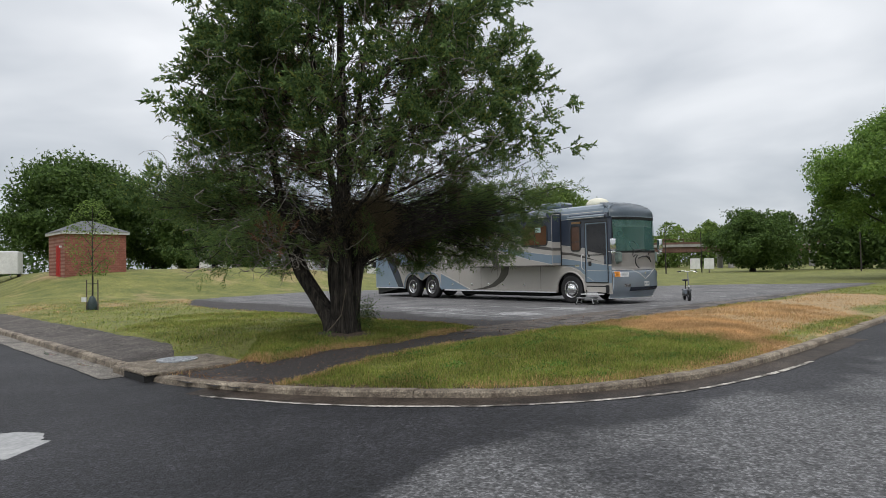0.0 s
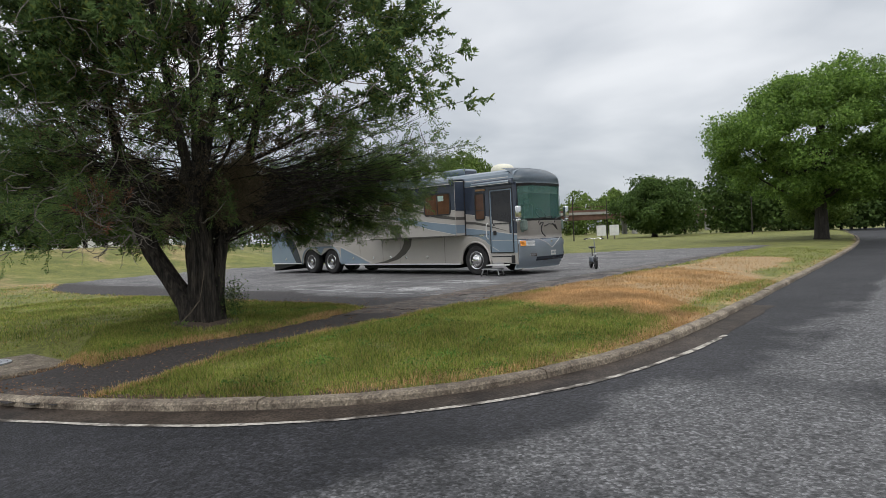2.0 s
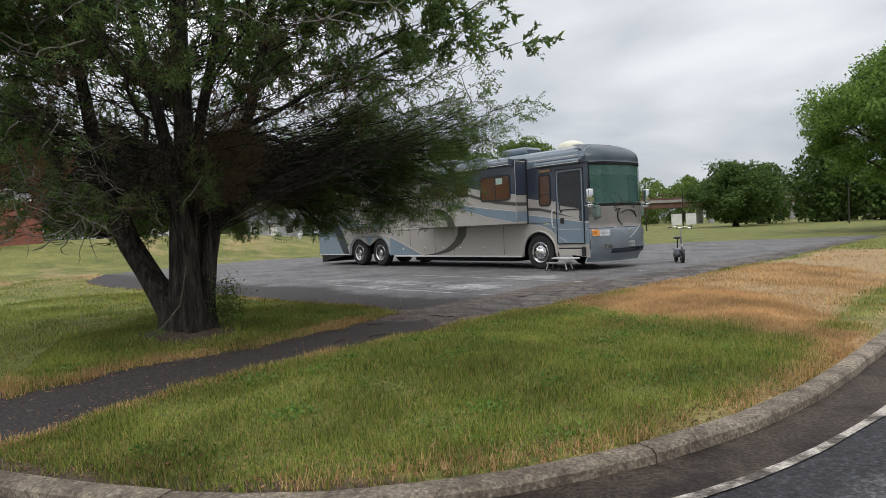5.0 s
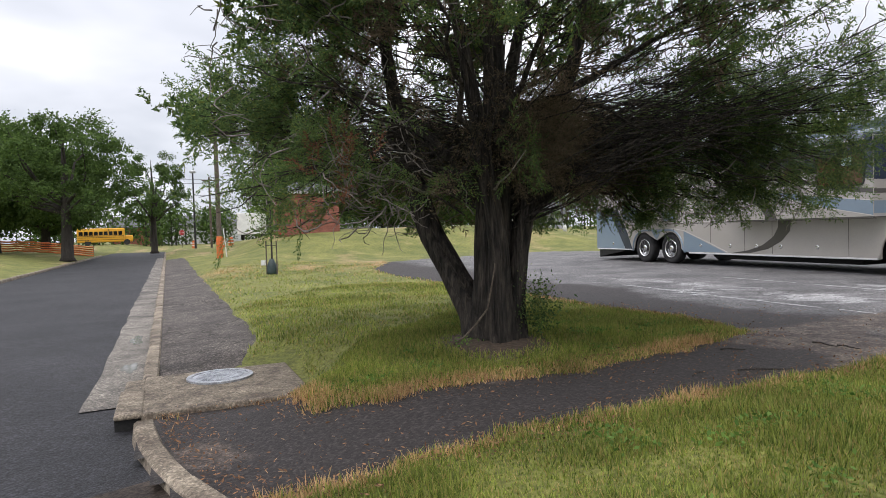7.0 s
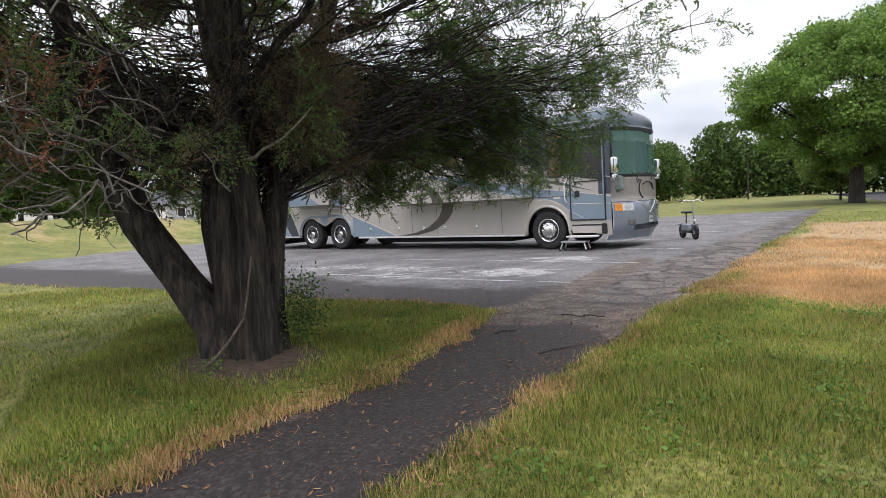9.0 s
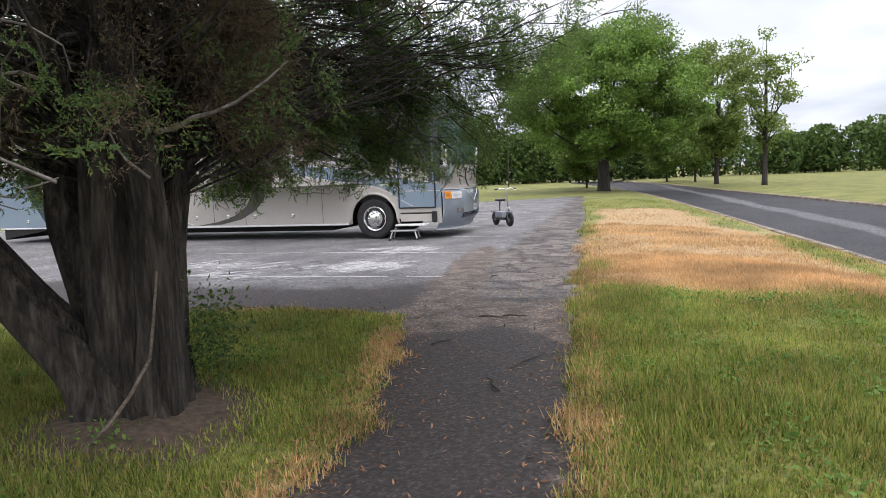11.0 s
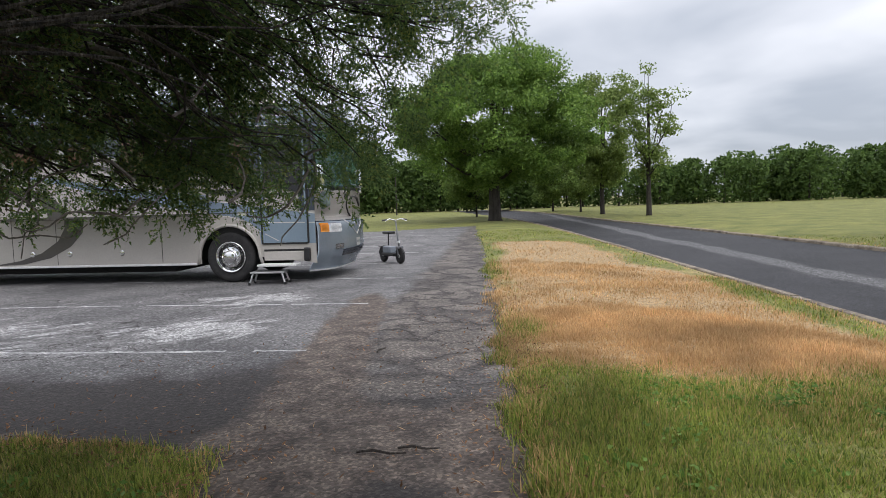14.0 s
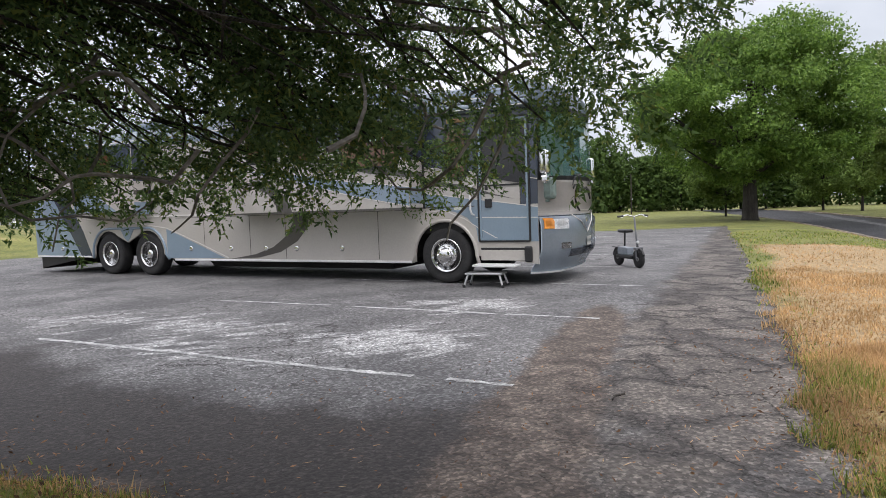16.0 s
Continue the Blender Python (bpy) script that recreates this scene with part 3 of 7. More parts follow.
def sheet(name, us, vs, height, keep, mat, attrs, label, category):
    """A surface on a grid whose lines run along the side road (u) and square to it (v)."""
    gu, gv = np.meshgrid(us, vs)
    gx, gy = LEFT_START[0] + gu * LEFT_DIR[0] - gv * LEFT_OUT[0], LEFT_START[1] + gu * LEFT_DIR[1] - gv * LEFT_OUT[1]
    z = height(gx, gy)
    nx = len(us)
    cx, cy = (gx[:-1, :-1] + gx[1:, 1:]) / 2, (gy[:-1, :-1] + gy[1:, 1:]) / 2
    ok = keep(cx, cy) if keep else np.ones(cx.shape, bool)
    j, i = np.nonzero(ok)
    a = j * nx + i
    faces = np.stack((a, a + 1, a + 1 + nx, a + nx), 1)
    used, inv = np.unique(faces, return_inverse=True)
    faces = inv.reshape(faces.shape)
    co = np.stack((gx.ravel(), gy.ravel(), z.ravel()), 1)[used]
    me = bpy.data.meshes.new(name)
    me.vertices.add(len(co))
    me.vertices.foreach_set("co", co.astype(np.float32).ravel())
    me.loops.add(faces.size)
    me.loops.foreach_set("vertex_index", faces.astype(np.int32).ravel())
    me.polygons.add(len(faces))
    me.polygons.foreach_set("loop_start", np.arange(0, faces.size, 4, dtype=np.int32))
    me.polygons.foreach_set("use_smooth", np.ones(len(faces), bool))
    me.update(calc_edges=True)
    for key, fn in attrs.items():
        at = me.attributes.new(key, "FLOAT", "POINT")
        at.data.foreach_set("value", fn(co[:, 0], co[:, 1]).astype(np.float32))
    me.materials.append(mat)
    return tagged(new(name, me), label, category, kind="structure")


def dry_at(x, y):
    d = inside_by(DRY_AREA, x, y)
    return np.clip(0.9 * smooth(-0.5, 0.7, d + 0.35 * wave(x, y, 1.1)) + 0.22 * smooth(0.35, 0.9, wave(x, y, 0.5, 3)) + (x < -4) * (0.26 + 0.3 * wave(x + 0.6 * y, 0.3 * y, 0.55, 2) + 0.16 * wave(x, y, 2.3, 1)) * smooth(15, 26, y) + (0.3 + 0.14 * (x < 0.3) + 0.22 * wave(x, y, 1.7, 5)) * smooth(-0.35, 0.0, inside_by(LOT_AREA, x, y)) * (y < 20) + 0.45 * smooth(-0.7, -0.25, inside_by(ROAD_AREA, x, y)) * (x > 0.5), 0, 1)


def bare_at(x, y):
    """Bare soil beside the kerb, at the mouth of the path."""
    return np.clip(smooth(-0.48, -0.18, inside_by(ROAD_AREA, x, y) + 0.12 * wave(x, y, 2.0)) * smooth(2.6, 0.4, x) * (x > -4.5) + 1.1 * smooth(0.95, 0.45, np.hypot(x + 1.95, y - 13.75)), 0, 1)


def ground_height(x, y):
    lot = lot_edge(x, y)
    road = inside_by(ROAD_AREA, x, y)
    walk_in = inside_by(WALK_AREA, x, y) + 0.08 * wave(x, y, 2.0, 5)
    z = lawn_height(x, y)
    z = z - 0.16 * smooth(-0.05, 0.3, lot) - 0.10 * smooth(-0.05, 0.3, walk_in)
    return np.where(road > -0.12, np.minimum(z, road_height(x, y) - 0.10), z - 0.02 * (road > -0.3))


sheet("ground", spread(0.14, (-13.0, 3.0), -1500, 1500, 160.0, 1.09), spread(0.14, (-7.0, 8.0), -1500, 1500, 160.0, 1.09), ground_height, None, SOIL,
      {"dry": dry_at, "bare": bare_at}, "mown lawn with green and straw-coloured grass", "lawn")


def lot_height(x, y):
    z = 0.012 * wave(x, y, 0.7)
    d = -inside_by(ROAD_AREA, x, y)
    z = edge_height(x) - 0.03 + (z - edge_height(x) + 0.03) * smooth(0.15, 2.4, d)
    w = inlet_dip(x, y)
    return z * (1 - w) - 0.25 * w


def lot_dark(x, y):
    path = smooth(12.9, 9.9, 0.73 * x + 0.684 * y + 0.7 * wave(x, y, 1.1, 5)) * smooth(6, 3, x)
    # the next two paint the cedar's shade onto the lot beside it
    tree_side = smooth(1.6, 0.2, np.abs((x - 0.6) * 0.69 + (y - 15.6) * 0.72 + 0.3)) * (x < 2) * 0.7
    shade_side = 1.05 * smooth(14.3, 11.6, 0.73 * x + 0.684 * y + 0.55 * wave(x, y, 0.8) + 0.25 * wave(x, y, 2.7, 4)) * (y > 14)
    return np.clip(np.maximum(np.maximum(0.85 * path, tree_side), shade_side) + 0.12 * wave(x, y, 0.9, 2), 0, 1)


def lot_axes(x, y):
    return 0.684 * x - 0.73 * y, 0.73 * x + 0.684 * y


def lot_dirt(x, y):
    """Tracked-in soil between the stalls and the strip, and at the mouth of the path."""
    s, o = lot_axes(x, y)
    band = np.exp(-((s + 11.05 + 0.12 * (o - 15)) / 0.42) ** 2) * smooth(11.4, 12.6, o) * smooth(19.0, 16.3, o)
    side = (0.34 + 0.35 * wave(x, y, 1.5, 8)) * np.exp(-((inside_by(LOT_AREA, x, y) - 0.1) / 0.28) ** 2) * (y < 22) * (x > -1.6)
    trodden = (0.5 + 0.4 * wave(x, y, 1.4, 3)) * np.exp(-((o - 11.3) / 1.1) ** 2) * smooth(-11.9, -11.2, s)
    mouth = np.exp(-(((x + 3.2) / 0.7) ** 2 + ((y - 10.6) / 0.5) ** 2))
    return np.clip(0.95 * band + side + trodden + 0.6 * mouth + 0.08 * wave(x, y, 1.9, 1), 0, 1)


def lot_strip(x, y):
    s, o = lot_axes(x, y)
    return smooth(-11.3, -10.4, s + 0.12 * wave(x, y, 1.2) + 0.02 * (o - 16)) * smooth(10.8, 13.8, o + 0.6 * wave(x, y, 1.0, 4)) * smooth(60, 40, o)


def lot_pale(x, y):
    """Chalky worn patches between the first stalls."""
    s, o = lot_axes(x, y)
    p = np.exp(-((o - 14.7) / 1.25) ** 2) * smooth(-20.5, -17.5, s) * smooth(-11.2, -12.6, s)
    q = 0.75 * np.exp(-((o - 17.2) / 0.9) ** 2) * smooth(-18.5, -16.5, s) * smooth(-11.6, -13.0, s)
    return np.clip(np.maximum(p, q) * (0.5 + 0.3 * wave(x, y, 1.3, 6)) + 0.28 * smooth(0.3, 0.9, wave(x, y, 0.6, 9)), 0, 0.9)


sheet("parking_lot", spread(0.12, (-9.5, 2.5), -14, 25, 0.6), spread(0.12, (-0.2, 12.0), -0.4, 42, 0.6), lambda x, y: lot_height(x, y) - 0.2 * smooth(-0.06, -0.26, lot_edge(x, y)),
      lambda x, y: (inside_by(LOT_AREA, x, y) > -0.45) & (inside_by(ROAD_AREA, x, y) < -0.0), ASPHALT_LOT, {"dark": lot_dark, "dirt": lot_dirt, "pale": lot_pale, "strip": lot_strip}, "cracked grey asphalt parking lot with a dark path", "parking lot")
sheet("sidewalk", spread(0.25, (-0.5, 14.0), -0.5, 46, 1.0), spread(0.1, (0.05, 1.85), 0.05, 1.85, 0.1), lambda x, y: lawn_height(x, y) - 0.035,
      lambda x, y: (inside_by(WALK_AREA, x, y) > -0.3) & (inside_by(ROAD_AREA, x, y) < -0.0), WALK_ASPHALT, {}, "crumbling dark asphalt sidewalk along the kerb", "sidewalk")


def road_worn(x, y):
    ang = (x - 6.0) * 0.72 - (y - 9.0) * 0.69
    track = 0.9 * np.exp(-((ang + 0.05 + 0.2 * wave(x, y, 0.3) + 0.1 * wave(x, y, 1.9)) / 0.42) ** 2) * smooth(4.5, 6.5, x)
    e = inside_by(ROAD_AREA, x, y)
    fan = 0.75 * smooth(0.5, 1.5, e + 0.4 * wave(x, y, 1.6, 1)) * smooth(-0.5, 0.5, x + 0.2 - 0.5 * (y - 5.8) + 0.45 * wave(x, y, 1.2, 3) + 0.2 * wave(x, y, 3.1)) * smooth(12, 9, x) * (0.8 + 0.45 * wave(x, y, 0.8, 7))
    return np.clip(np.maximum(track, fan) + 0.15 * wave(x, y, 1.7), 0, 1)


sheet("road", spread(0.25, (-16.0, 6.0), -55, 92, 2.0), spread(0.25, (-8.0, 9.0), -48, 102, 2.0), road_height,
      lambda x, y: inside_by(ROAD_AREA, x, y) > -0.6, ASPHALT_ROAD, {"worn": road_worn}, "dark patched asphalt road with a worn wheel track", "road")


def offset_line(line, d):
    p = np.array(line, float)
    t = np.gradient(p, axis=0)
    t /= np.linalg.norm(t, axis=1)[:, None]
    return p + np.stack((-t[:, 1], t[:, 0]), 1) * d


def resample(line, step):
    p = np.array(line, float)
    for _ in range(2):
        q = [p[0]]
        for a, b in zip(p, p[1:]):
            q += [a * 0.75 + b * 0.25, a * 0.25 + b * 0.75]
        p = np.array(q + [p[-1]])
    seg = np.r_[0, np.cumsum(np.linalg.norm(np.diff(p, axis=0), axis=1))]
    s = np.arange(0, seg[-1], step)
    return np.stack((np.interp(s, seg, p[:, 0]), np.interp(s, seg, p[:, 1])), 1)


def kerb(name, line, label, lo, hi, sign, drop_at=None):
    """A kerb of cast lengths, each its own piece; sign: which side the lawn is on."""
    root = thing(name, label, "kerb", kind="structure")
    pts = resample(line, 0.5)
    pts = pts[(np.abs(pts[:, 0] - (lo + hi) / 2) < (hi - lo) / 2) & (pts[:, 1] < 75) & (pts[:, 1] > -8)]
    n = 7
    for k in range(0, len(pts) - 1, n - 1):
        run = pts[k:k + n]
        if len(run) < 2:
            continue
        tg = np.gradient(run, axis=0)
        tg /= np.linalg.norm(tg, axis=1)[:, None]
        nm = np.stack((-tg[:, 1], tg[:, 0]), 1) * sign
        prof = [(0.03, -0.32), (0.0, -0.02 - 0.10), (0.012, -0.025), (0.04, 0.0), (0.16, 0.004), (0.18, -0.02), (0.18, -0.32)]
        bm = bmesh.new()
        rings = []
        for i, (p, nn) in enumerate(zip(run, nm)):
            if i == 0:
                p = p + tg[0] * 0.006
            if i == len(run) - 1:
                p = p - tg[-1] * 0.006
            h = float(edge_height(p[0])) + 0.006 * math.sin(k * 1.7)
            if drop_at and math.hypot(p[0] - drop_at[0], p[1] - drop_at[1]) < 0.3:
                h -= 0.05
            wob = 0.008 * math.sin(7.3 * (k + i)) + 0.006 * math.sin(3.1 * (k + i))
            rings.append([bm.verts.new((p[0] + nn[0] * (a + wob * (a < 0.1)), p[1] + nn[1] * (a + wob * (a < 0.1)), h + b + wob * 0.6 * (b > -0.1))) for a, b in prof])
        for a, b in zip(rings, rings[1:]):
            for q in range(len(prof) - 1):
                bm.faces.new((a[q], b[q], b[q + 1], a[q + 1]))
        bm.faces.new(rings[0])
        bm.faces.new(rings[-1][::-1])
        bmesh.ops.recalc_face_normals(bm, faces=bm.faces[:])
        part("kerb_length", bm, KERB, root)
    return root


kerb("kerb", KERB_LINE, "weathered pale concrete kerb round the corner", -60, 40, 1, (-4.65, 11.25))
kerb("kerb_far_side", FAR_RIGHT, "low concrete kerb across the road", 9.5, 60, 1)
kerb("kerb_side_road", FAR_LEFT, "low concrete kerb across the side road", -62, -9.7, 1)


def strip(name, line, w0, w1, z_up, mat, label, category, x_range, wob=0.0):
    pts = resample(line, 0.35)
    pts = pts[(pts[:, 0] > x_range[0]) & (pts[:, 0] < x_range[1])]
    a, b = offset_line(pts, w0), offset_line(pts, w1)
    if wob:
        a = a + wob * np.stack((wave(a[:, 0], a[:, 1], 3), wave(a[:, 1], a[:, 0], 3, 2)), 1)
    v = []
    for p, q in zip(a, b):
        v += [(p[0], p[1], float(road_height(p[0], p[1])) + z_up), (q[0], q[1], float(road_height(q[0], q[1])) + z_up)]
    f = [(2 * i, 2 * i + 1, 2 * i + 3, 2 * i + 2) for i in range(len(pts) - 1)]
    return tagged(new(name, raw_mesh(name, v, f, mat)), label, category, kind="structure")


strip("gutter", KERB_LINE, -0.52, 0.02, 0.012, GUTTER, "dirty concrete gutter pan below the kerb", "gutter", (-45, -5.0), 0.05)
strip("gutter_dirt", KERB_LINE, -0.42, 0.02, 0.005, GUTTER_DIRT, "dirt-filled gutter below the kerb", "gutter", (-3.3, 8.0), 0.05)
strip("gutter_edge_line", KERB_LINE, -0.465, -0.40, 0.008, EDGE_PALE, "pale edge of the gutter pan", "gutter edge", (-3.2, 5.6), 0.02)


# ---- the motorhome ----
WIDE = 2.5
NOSE_Y = [0.0, 0.015, 0.06, 0.14, 0.26, 0.45, 0.75, 1.0, 1.25, 1.5, 1.75, 2.05, 2.24, 2.36, 2.44, 2.485, 2.5]


def nose_x(y, z):
    e = abs(y - 1.25) / 1.25
    x = 2.16 - 0.16 * e ** 2 - 0.27 * max(0.0, e - 0.62) ** 1.6 / 0.38 ** 1.6
    if z < 1.16:
        x += 0.05 * smooth(1.16, 1.05, z) - 0.2 * smooth(0.58, 0.2, z)
    x -= 0.03 * max(0.0, z - 1.75)
    return float(x - 0.58 * max(0.0, (z - 3.08) / 0.42) ** 2.3)


def nose_band(zs, ys, lift=0.0, back=True):
    """A band of the rounded front between heights zs, for the stations ys."""
    bm = bmesh.new()
    rows = []
    for z in zs:
        pts = []
        for y in ys:
            inset = 0.09 * smooth(3.05, 3.48, z) if z > 3.05 else 0.0
            yy = 1.25 + (y - 1.25) * (1 - inset)
            pts.append(bm.verts.new((nose_x(y, z) + lift, yy, z)))
        rows.append(pts)
    for a, b in zip(rows, rows[1:]):
        for i in range(len(ys) - 1):
            bm.faces.new((a[i], a[i + 1], b[i + 1], b[i]))
    if back:
        bmesh.ops.solidify(bm, geom=bm.faces[:], thickness=-0.03)
    bmesh.ops.recalc_face_normals(bm, faces=bm.faces[:])
    return bm


def arch(cx, r, x0, x1, z0, top, n=14):
    return [(cx + r * math.cos(a), 0.5 + r * math.sin(a)) for a in [math.pi * k / n for k in range(n, -1, -1)]]


def wheel(parent, cx, steer):
    """Tyre, polished rim, hub and nuts of one wheel, its face towards -y."""
    w = new("wheel")
    w.parent = parent
    w.location = (cx, 0.18, 0.5)
    part("tyre", lathe([(0.30, -0.13), (0.40, -0.155), (0.47, -0.15), (0.492, -0.12), (0.5, -0.06), (0.5, 0.06), (0.492, 0.12), (0.44, 0.15), (0.3, 0.14)], n=40), RUBBER, w, shade=True)
    if steer:
        prof = [(0.305, -0.13), (0.30, -0.162), (0.285, -0.162), (0.265, -0.125), (0.225, -0.12), (0.15, -0.145), (0.13, -0.15), (0.125, -0.205), (0.105, -0.225), (0.03, -0.232)]
    else:
        prof = [(0.305, -0.13), (0.30, -0.162), (0.285, -0.162), (0.262, -0.08), (0.245, -0.02), (0.15, 0.01), (0.145, 0.0), (0.12, -0.10), (0.10, -0.135), (0.03, -0.14)]
    part("rim", lathe(prof, n=40), CHROME, w, "polished chrome rim", shade=True)
    depth = -0.128 if steer else -0.005
    for k in range(10):
        a = 2 * math.pi * k / 10
        part("wheel_nut", lathe([(0.017, depth), (0.017, depth - 0.035), (0.009, depth - 0.045)], n=6, centre=(0.175 * math.cos(a), 0, 0.175 * math.sin(a))), CHROME, w)
        if k % 2 == 0 or steer:
            b = a + math.pi / 10
            part("hand_hole", lathe([(0.024, depth + 0.012), (0.024, depth + 0.002)], n=10, centre=(0.235 * math.cos(b), 0, 0.235 * math.sin(b))), BLACK, w)
    return w


def bar_line(pts, w, y0, y1):
    """A stripe of width w along points in the side's plane."""
    up = [(a, b + w / 2) for a, b in pts]
    return slab(up + [(a, b - w / 2) for a, b in pts[::-1]], y0, y1)


def ring_frame(x0, z0, x1, z1, w, y0, y1, r=0.0):
    """A closed frame with rounded corners."""
    def loop(a0, b0, a1, b1, rr):
        if rr <= 0:
            return [(a0, b0), (a1, b0), (a1, b1), (a0, b1)]
        out = []
        for cx, cz, s in ((a1 - rr, b0 + rr, -90), (a1 - rr, b1 - rr, 0), (a0 + rr, b1 - rr, 90), (a0 + rr, b0 + rr, 180)):
            out += [(cx + rr * math.cos(radians(s + k * 22.5)), cz + rr * math.sin(radians(s + k * 22.5))) for k in range(5)]
        return out
    bm = bmesh.new()
    o, i = loop(x0, z0, x1, z1, r), loop(x0 + w, z0 + w, x1 - w, z1 - w, max(r - w, 0.004) if r else 0)
    n = len(o)
    v = [[bm.verts.new((a, y, b)) for a, b in lp] for y in (y0, y1) for lp in (o, i)]
    for k in range(n):
        j = (k + 1) % n
        for p, q in ((0, 1), (2, 3), (0, 2), (1, 3)):
            bm.faces.new((v[p][k], v[p][j], v[q][j], v[q][k]))
    bmesh.ops.recalc_face_normals(bm, faces=bm.faces[:])
    return bm


def rounded(x0, z0, x1, z1, r):
    out = []
    for cx, cz, s in ((x1 - r, z0 + r, -90), (x1 - r, z1 - r, 0), (x0 + r, z1 - r, 90), (x0 + r, z0 + r, 180)):
        out += [(cx + r * math.cos(radians(s + k * 22.5)), cz + r * math.sin(radians(s + k * 22.5))) for k in range(5)]
    return out


def side_window(parent, x0, z0, x1, z1, y, glass=None, split=None):
    w = part("window", slab(rounded(x0, z0, x1, z1, 0.09), y - 0.006, y + 0.004), glass or WINDOW, parent, "bronze-tinted window in a black frame")
    part("window_frame", ring_frame(x0 - 0.03, z0 - 0.03, x1 + 0.03, z1 + 0.03, 0.045, y - 0.016, y + 0.002, 0.11), BLACK, w)
    if split:
        part("window_bar", box(split - 0.015, y - 0.014, z0, split + 0.015, y, z1), BLACK, w)
    return w


def motorhome(m):
    rv = thing("motorhome", "long silver and slate-blue motorhome parked on the lot", "motorhome", m=m)
    X0, X1 = -12.35, 1.45
    # upper shell
    bm = bmesh.new()
    sect = [(0.0, 1.36), (0.0, 2.99), (0.02, 3.17), (0.07, 3.29), (0.16, 3.37), (0.4, 3.43), (1.25, 3.49)]
    sect = sect + [(WIDE - a, b) for a, b in sect[-2::-1]]
    rings = []
    for x, k in ((X0, 0.12), (X0 + 0.05, 0.04), (X0 + 0.15, 0.0), (X1, 0.0)):
        rings.append([bm.verts.new((x, 1.25 + (a - 1.25) * (1 - k), 1.36 + (b - 1.36) * (1 - k * 0.5))) for a, b in sect])
    for a, b in zip(rings, rings[1:]):
        for i in range(len(sect) - 1):
            bm.faces.new((a[i], b[i], b[i + 1], a[i + 1]))
        bm.faces.new((a[-1], b[-1], b[0], a[0]))
    bm.faces.new(rings[0])
    bmesh.ops.recalc_face_normals(bm, faces=bm.faces[:])
    part("body", bm, SILVER, rv, "silver upper body")
    part("roof", slab([(0.0, 2.985), (0.015, 3.132), (0.065, 3.269), (0.155, 3.372), (0.4, 3.445), (1.25, 3.504), (2.1, 3.445), (2.345, 3.372), (2.435, 3.269), (2.485, 3.132), (2.5, 2.985),
                       (2.505, 2.985), (2.49, 3.139), (2.44, 3.279), (2.35, 3.383), (2.1, 3.457), (1.25, 3.516), (0.4, 3.457), (0.15, 3.383), (0.06, 3.279), (0.01, 3.139), (-0.005, 2.985)],
                      X0 + 0.12, X1, "yz"), ROOFBLUE, rv, "slate-blue roof edge")
    # lower side with wheel arches
    def side_outline():
        o = [(X0, 0.45), (X0, 1.36), (1.74, 1.36), (1.74, 0.36)]
        o += arch(0.0, 0.6, 0, 0, 0, 0)[::-1]
        o += [(-0.6, 0.38), (-6.95, 0.38)]
        o += arch(-7.9, 0.56, 0, 0, 0, 0)[::-1][:11] + [(-8.6, 0.78)] + arch(-9.32, 0.56, 0, 0, 0, 0)[::-1][4:]
        o += [(-9.92, 0.40), (-10.6, 0.42)]
        return o
    part("side_skirt", slab(side_outline(), 0.0, 0.035), SILVER, rv, "silver lower side with wheel arches")
    part("side_skirt", box(X0, 2.46, 0.4, 1.74, 2.5, 1.36), SILVER, rv)
    part("underbody", box(X0 + 0.05, 0.48, 0.42, 1.6, 2.02, 1.34), UNDERSIDE, rv, "dark chassis")
    # added box that stops light passing below the floor, to deepen the shadow
    part("light_blocker", box(-6.2, 0.35, 0.2, -1.3, 2.1, 0.44, 0.04, 1), UNDERSIDE, rv, "dark box added under the floor to block light")
    part("rear_wall", box(X0 - 0.02, 0.02, 0.42, X0 + 0.03, 2.48, 1.36), BLUEGREY, rv)
    part("mud_flap", box(X0 + 0.12, 0.05, 0.10, X0 + 0.16, 2.45, 0.46), RUBBER, rv)
    part("rear_skirt", slab([(X0 + 0.12, 0.12), (X0 + 0.12, 0.42), (-10.55, 0.42), (-10.6, 0.36)], 0.04, 0.07), BLACK, rv)
    for x0, x1 in ((-0.72, 0.72), (-10.0, -7.2)):
        part("wheel_well", slab([(x0, 0.9), (x0, 1.3), (x1, 1.3), (x1, 0.9)], 0.04, 0.48), UNDERSIDE, rv)
    def arch_trim(cs):
        bm = bmesh.new()
        if len(cs) == 1:
            pts = [(cs[0] + 0.62 * math.cos(a), 0.5 + 0.62 * math.sin(a)) for a in [math.pi * k / 18 for k in range(19)]]
            pts = [(cs[0] + 0.66, 0.37)] + pts + [(cs[0] - 0.66, 0.37)]
        else:
            pts = [(cs[0] + 0.62 + 0.12, 0.39)] + [(cs[0] + 0.02 + 0.62 * math.cos(a), 0.5 + 0.62 * math.sin(a)) for a in [math.pi * k / 16 for k in range(0, 9)]]
            pts += [(cs[1] + 0.62 * math.cos(a), 0.5 + 0.62 * math.sin(a)) for a in [math.pi * k / 16 for k in range(8, 17)]] + [(cs[1] - 0.62, 0.39)]
        return tube([(a, -0.005, b) for a, b in pts], 0.032, 8, bm)
    part("arch_trim", arch_trim([0.0]), SILVER, rv, "rounded silver wheel-arch lip", True)
    part("arch_trim", arch_trim([-7.9, -9.32]), BLUEGREY, rv, "rounded blue-grey double wheel-arch lip", True)
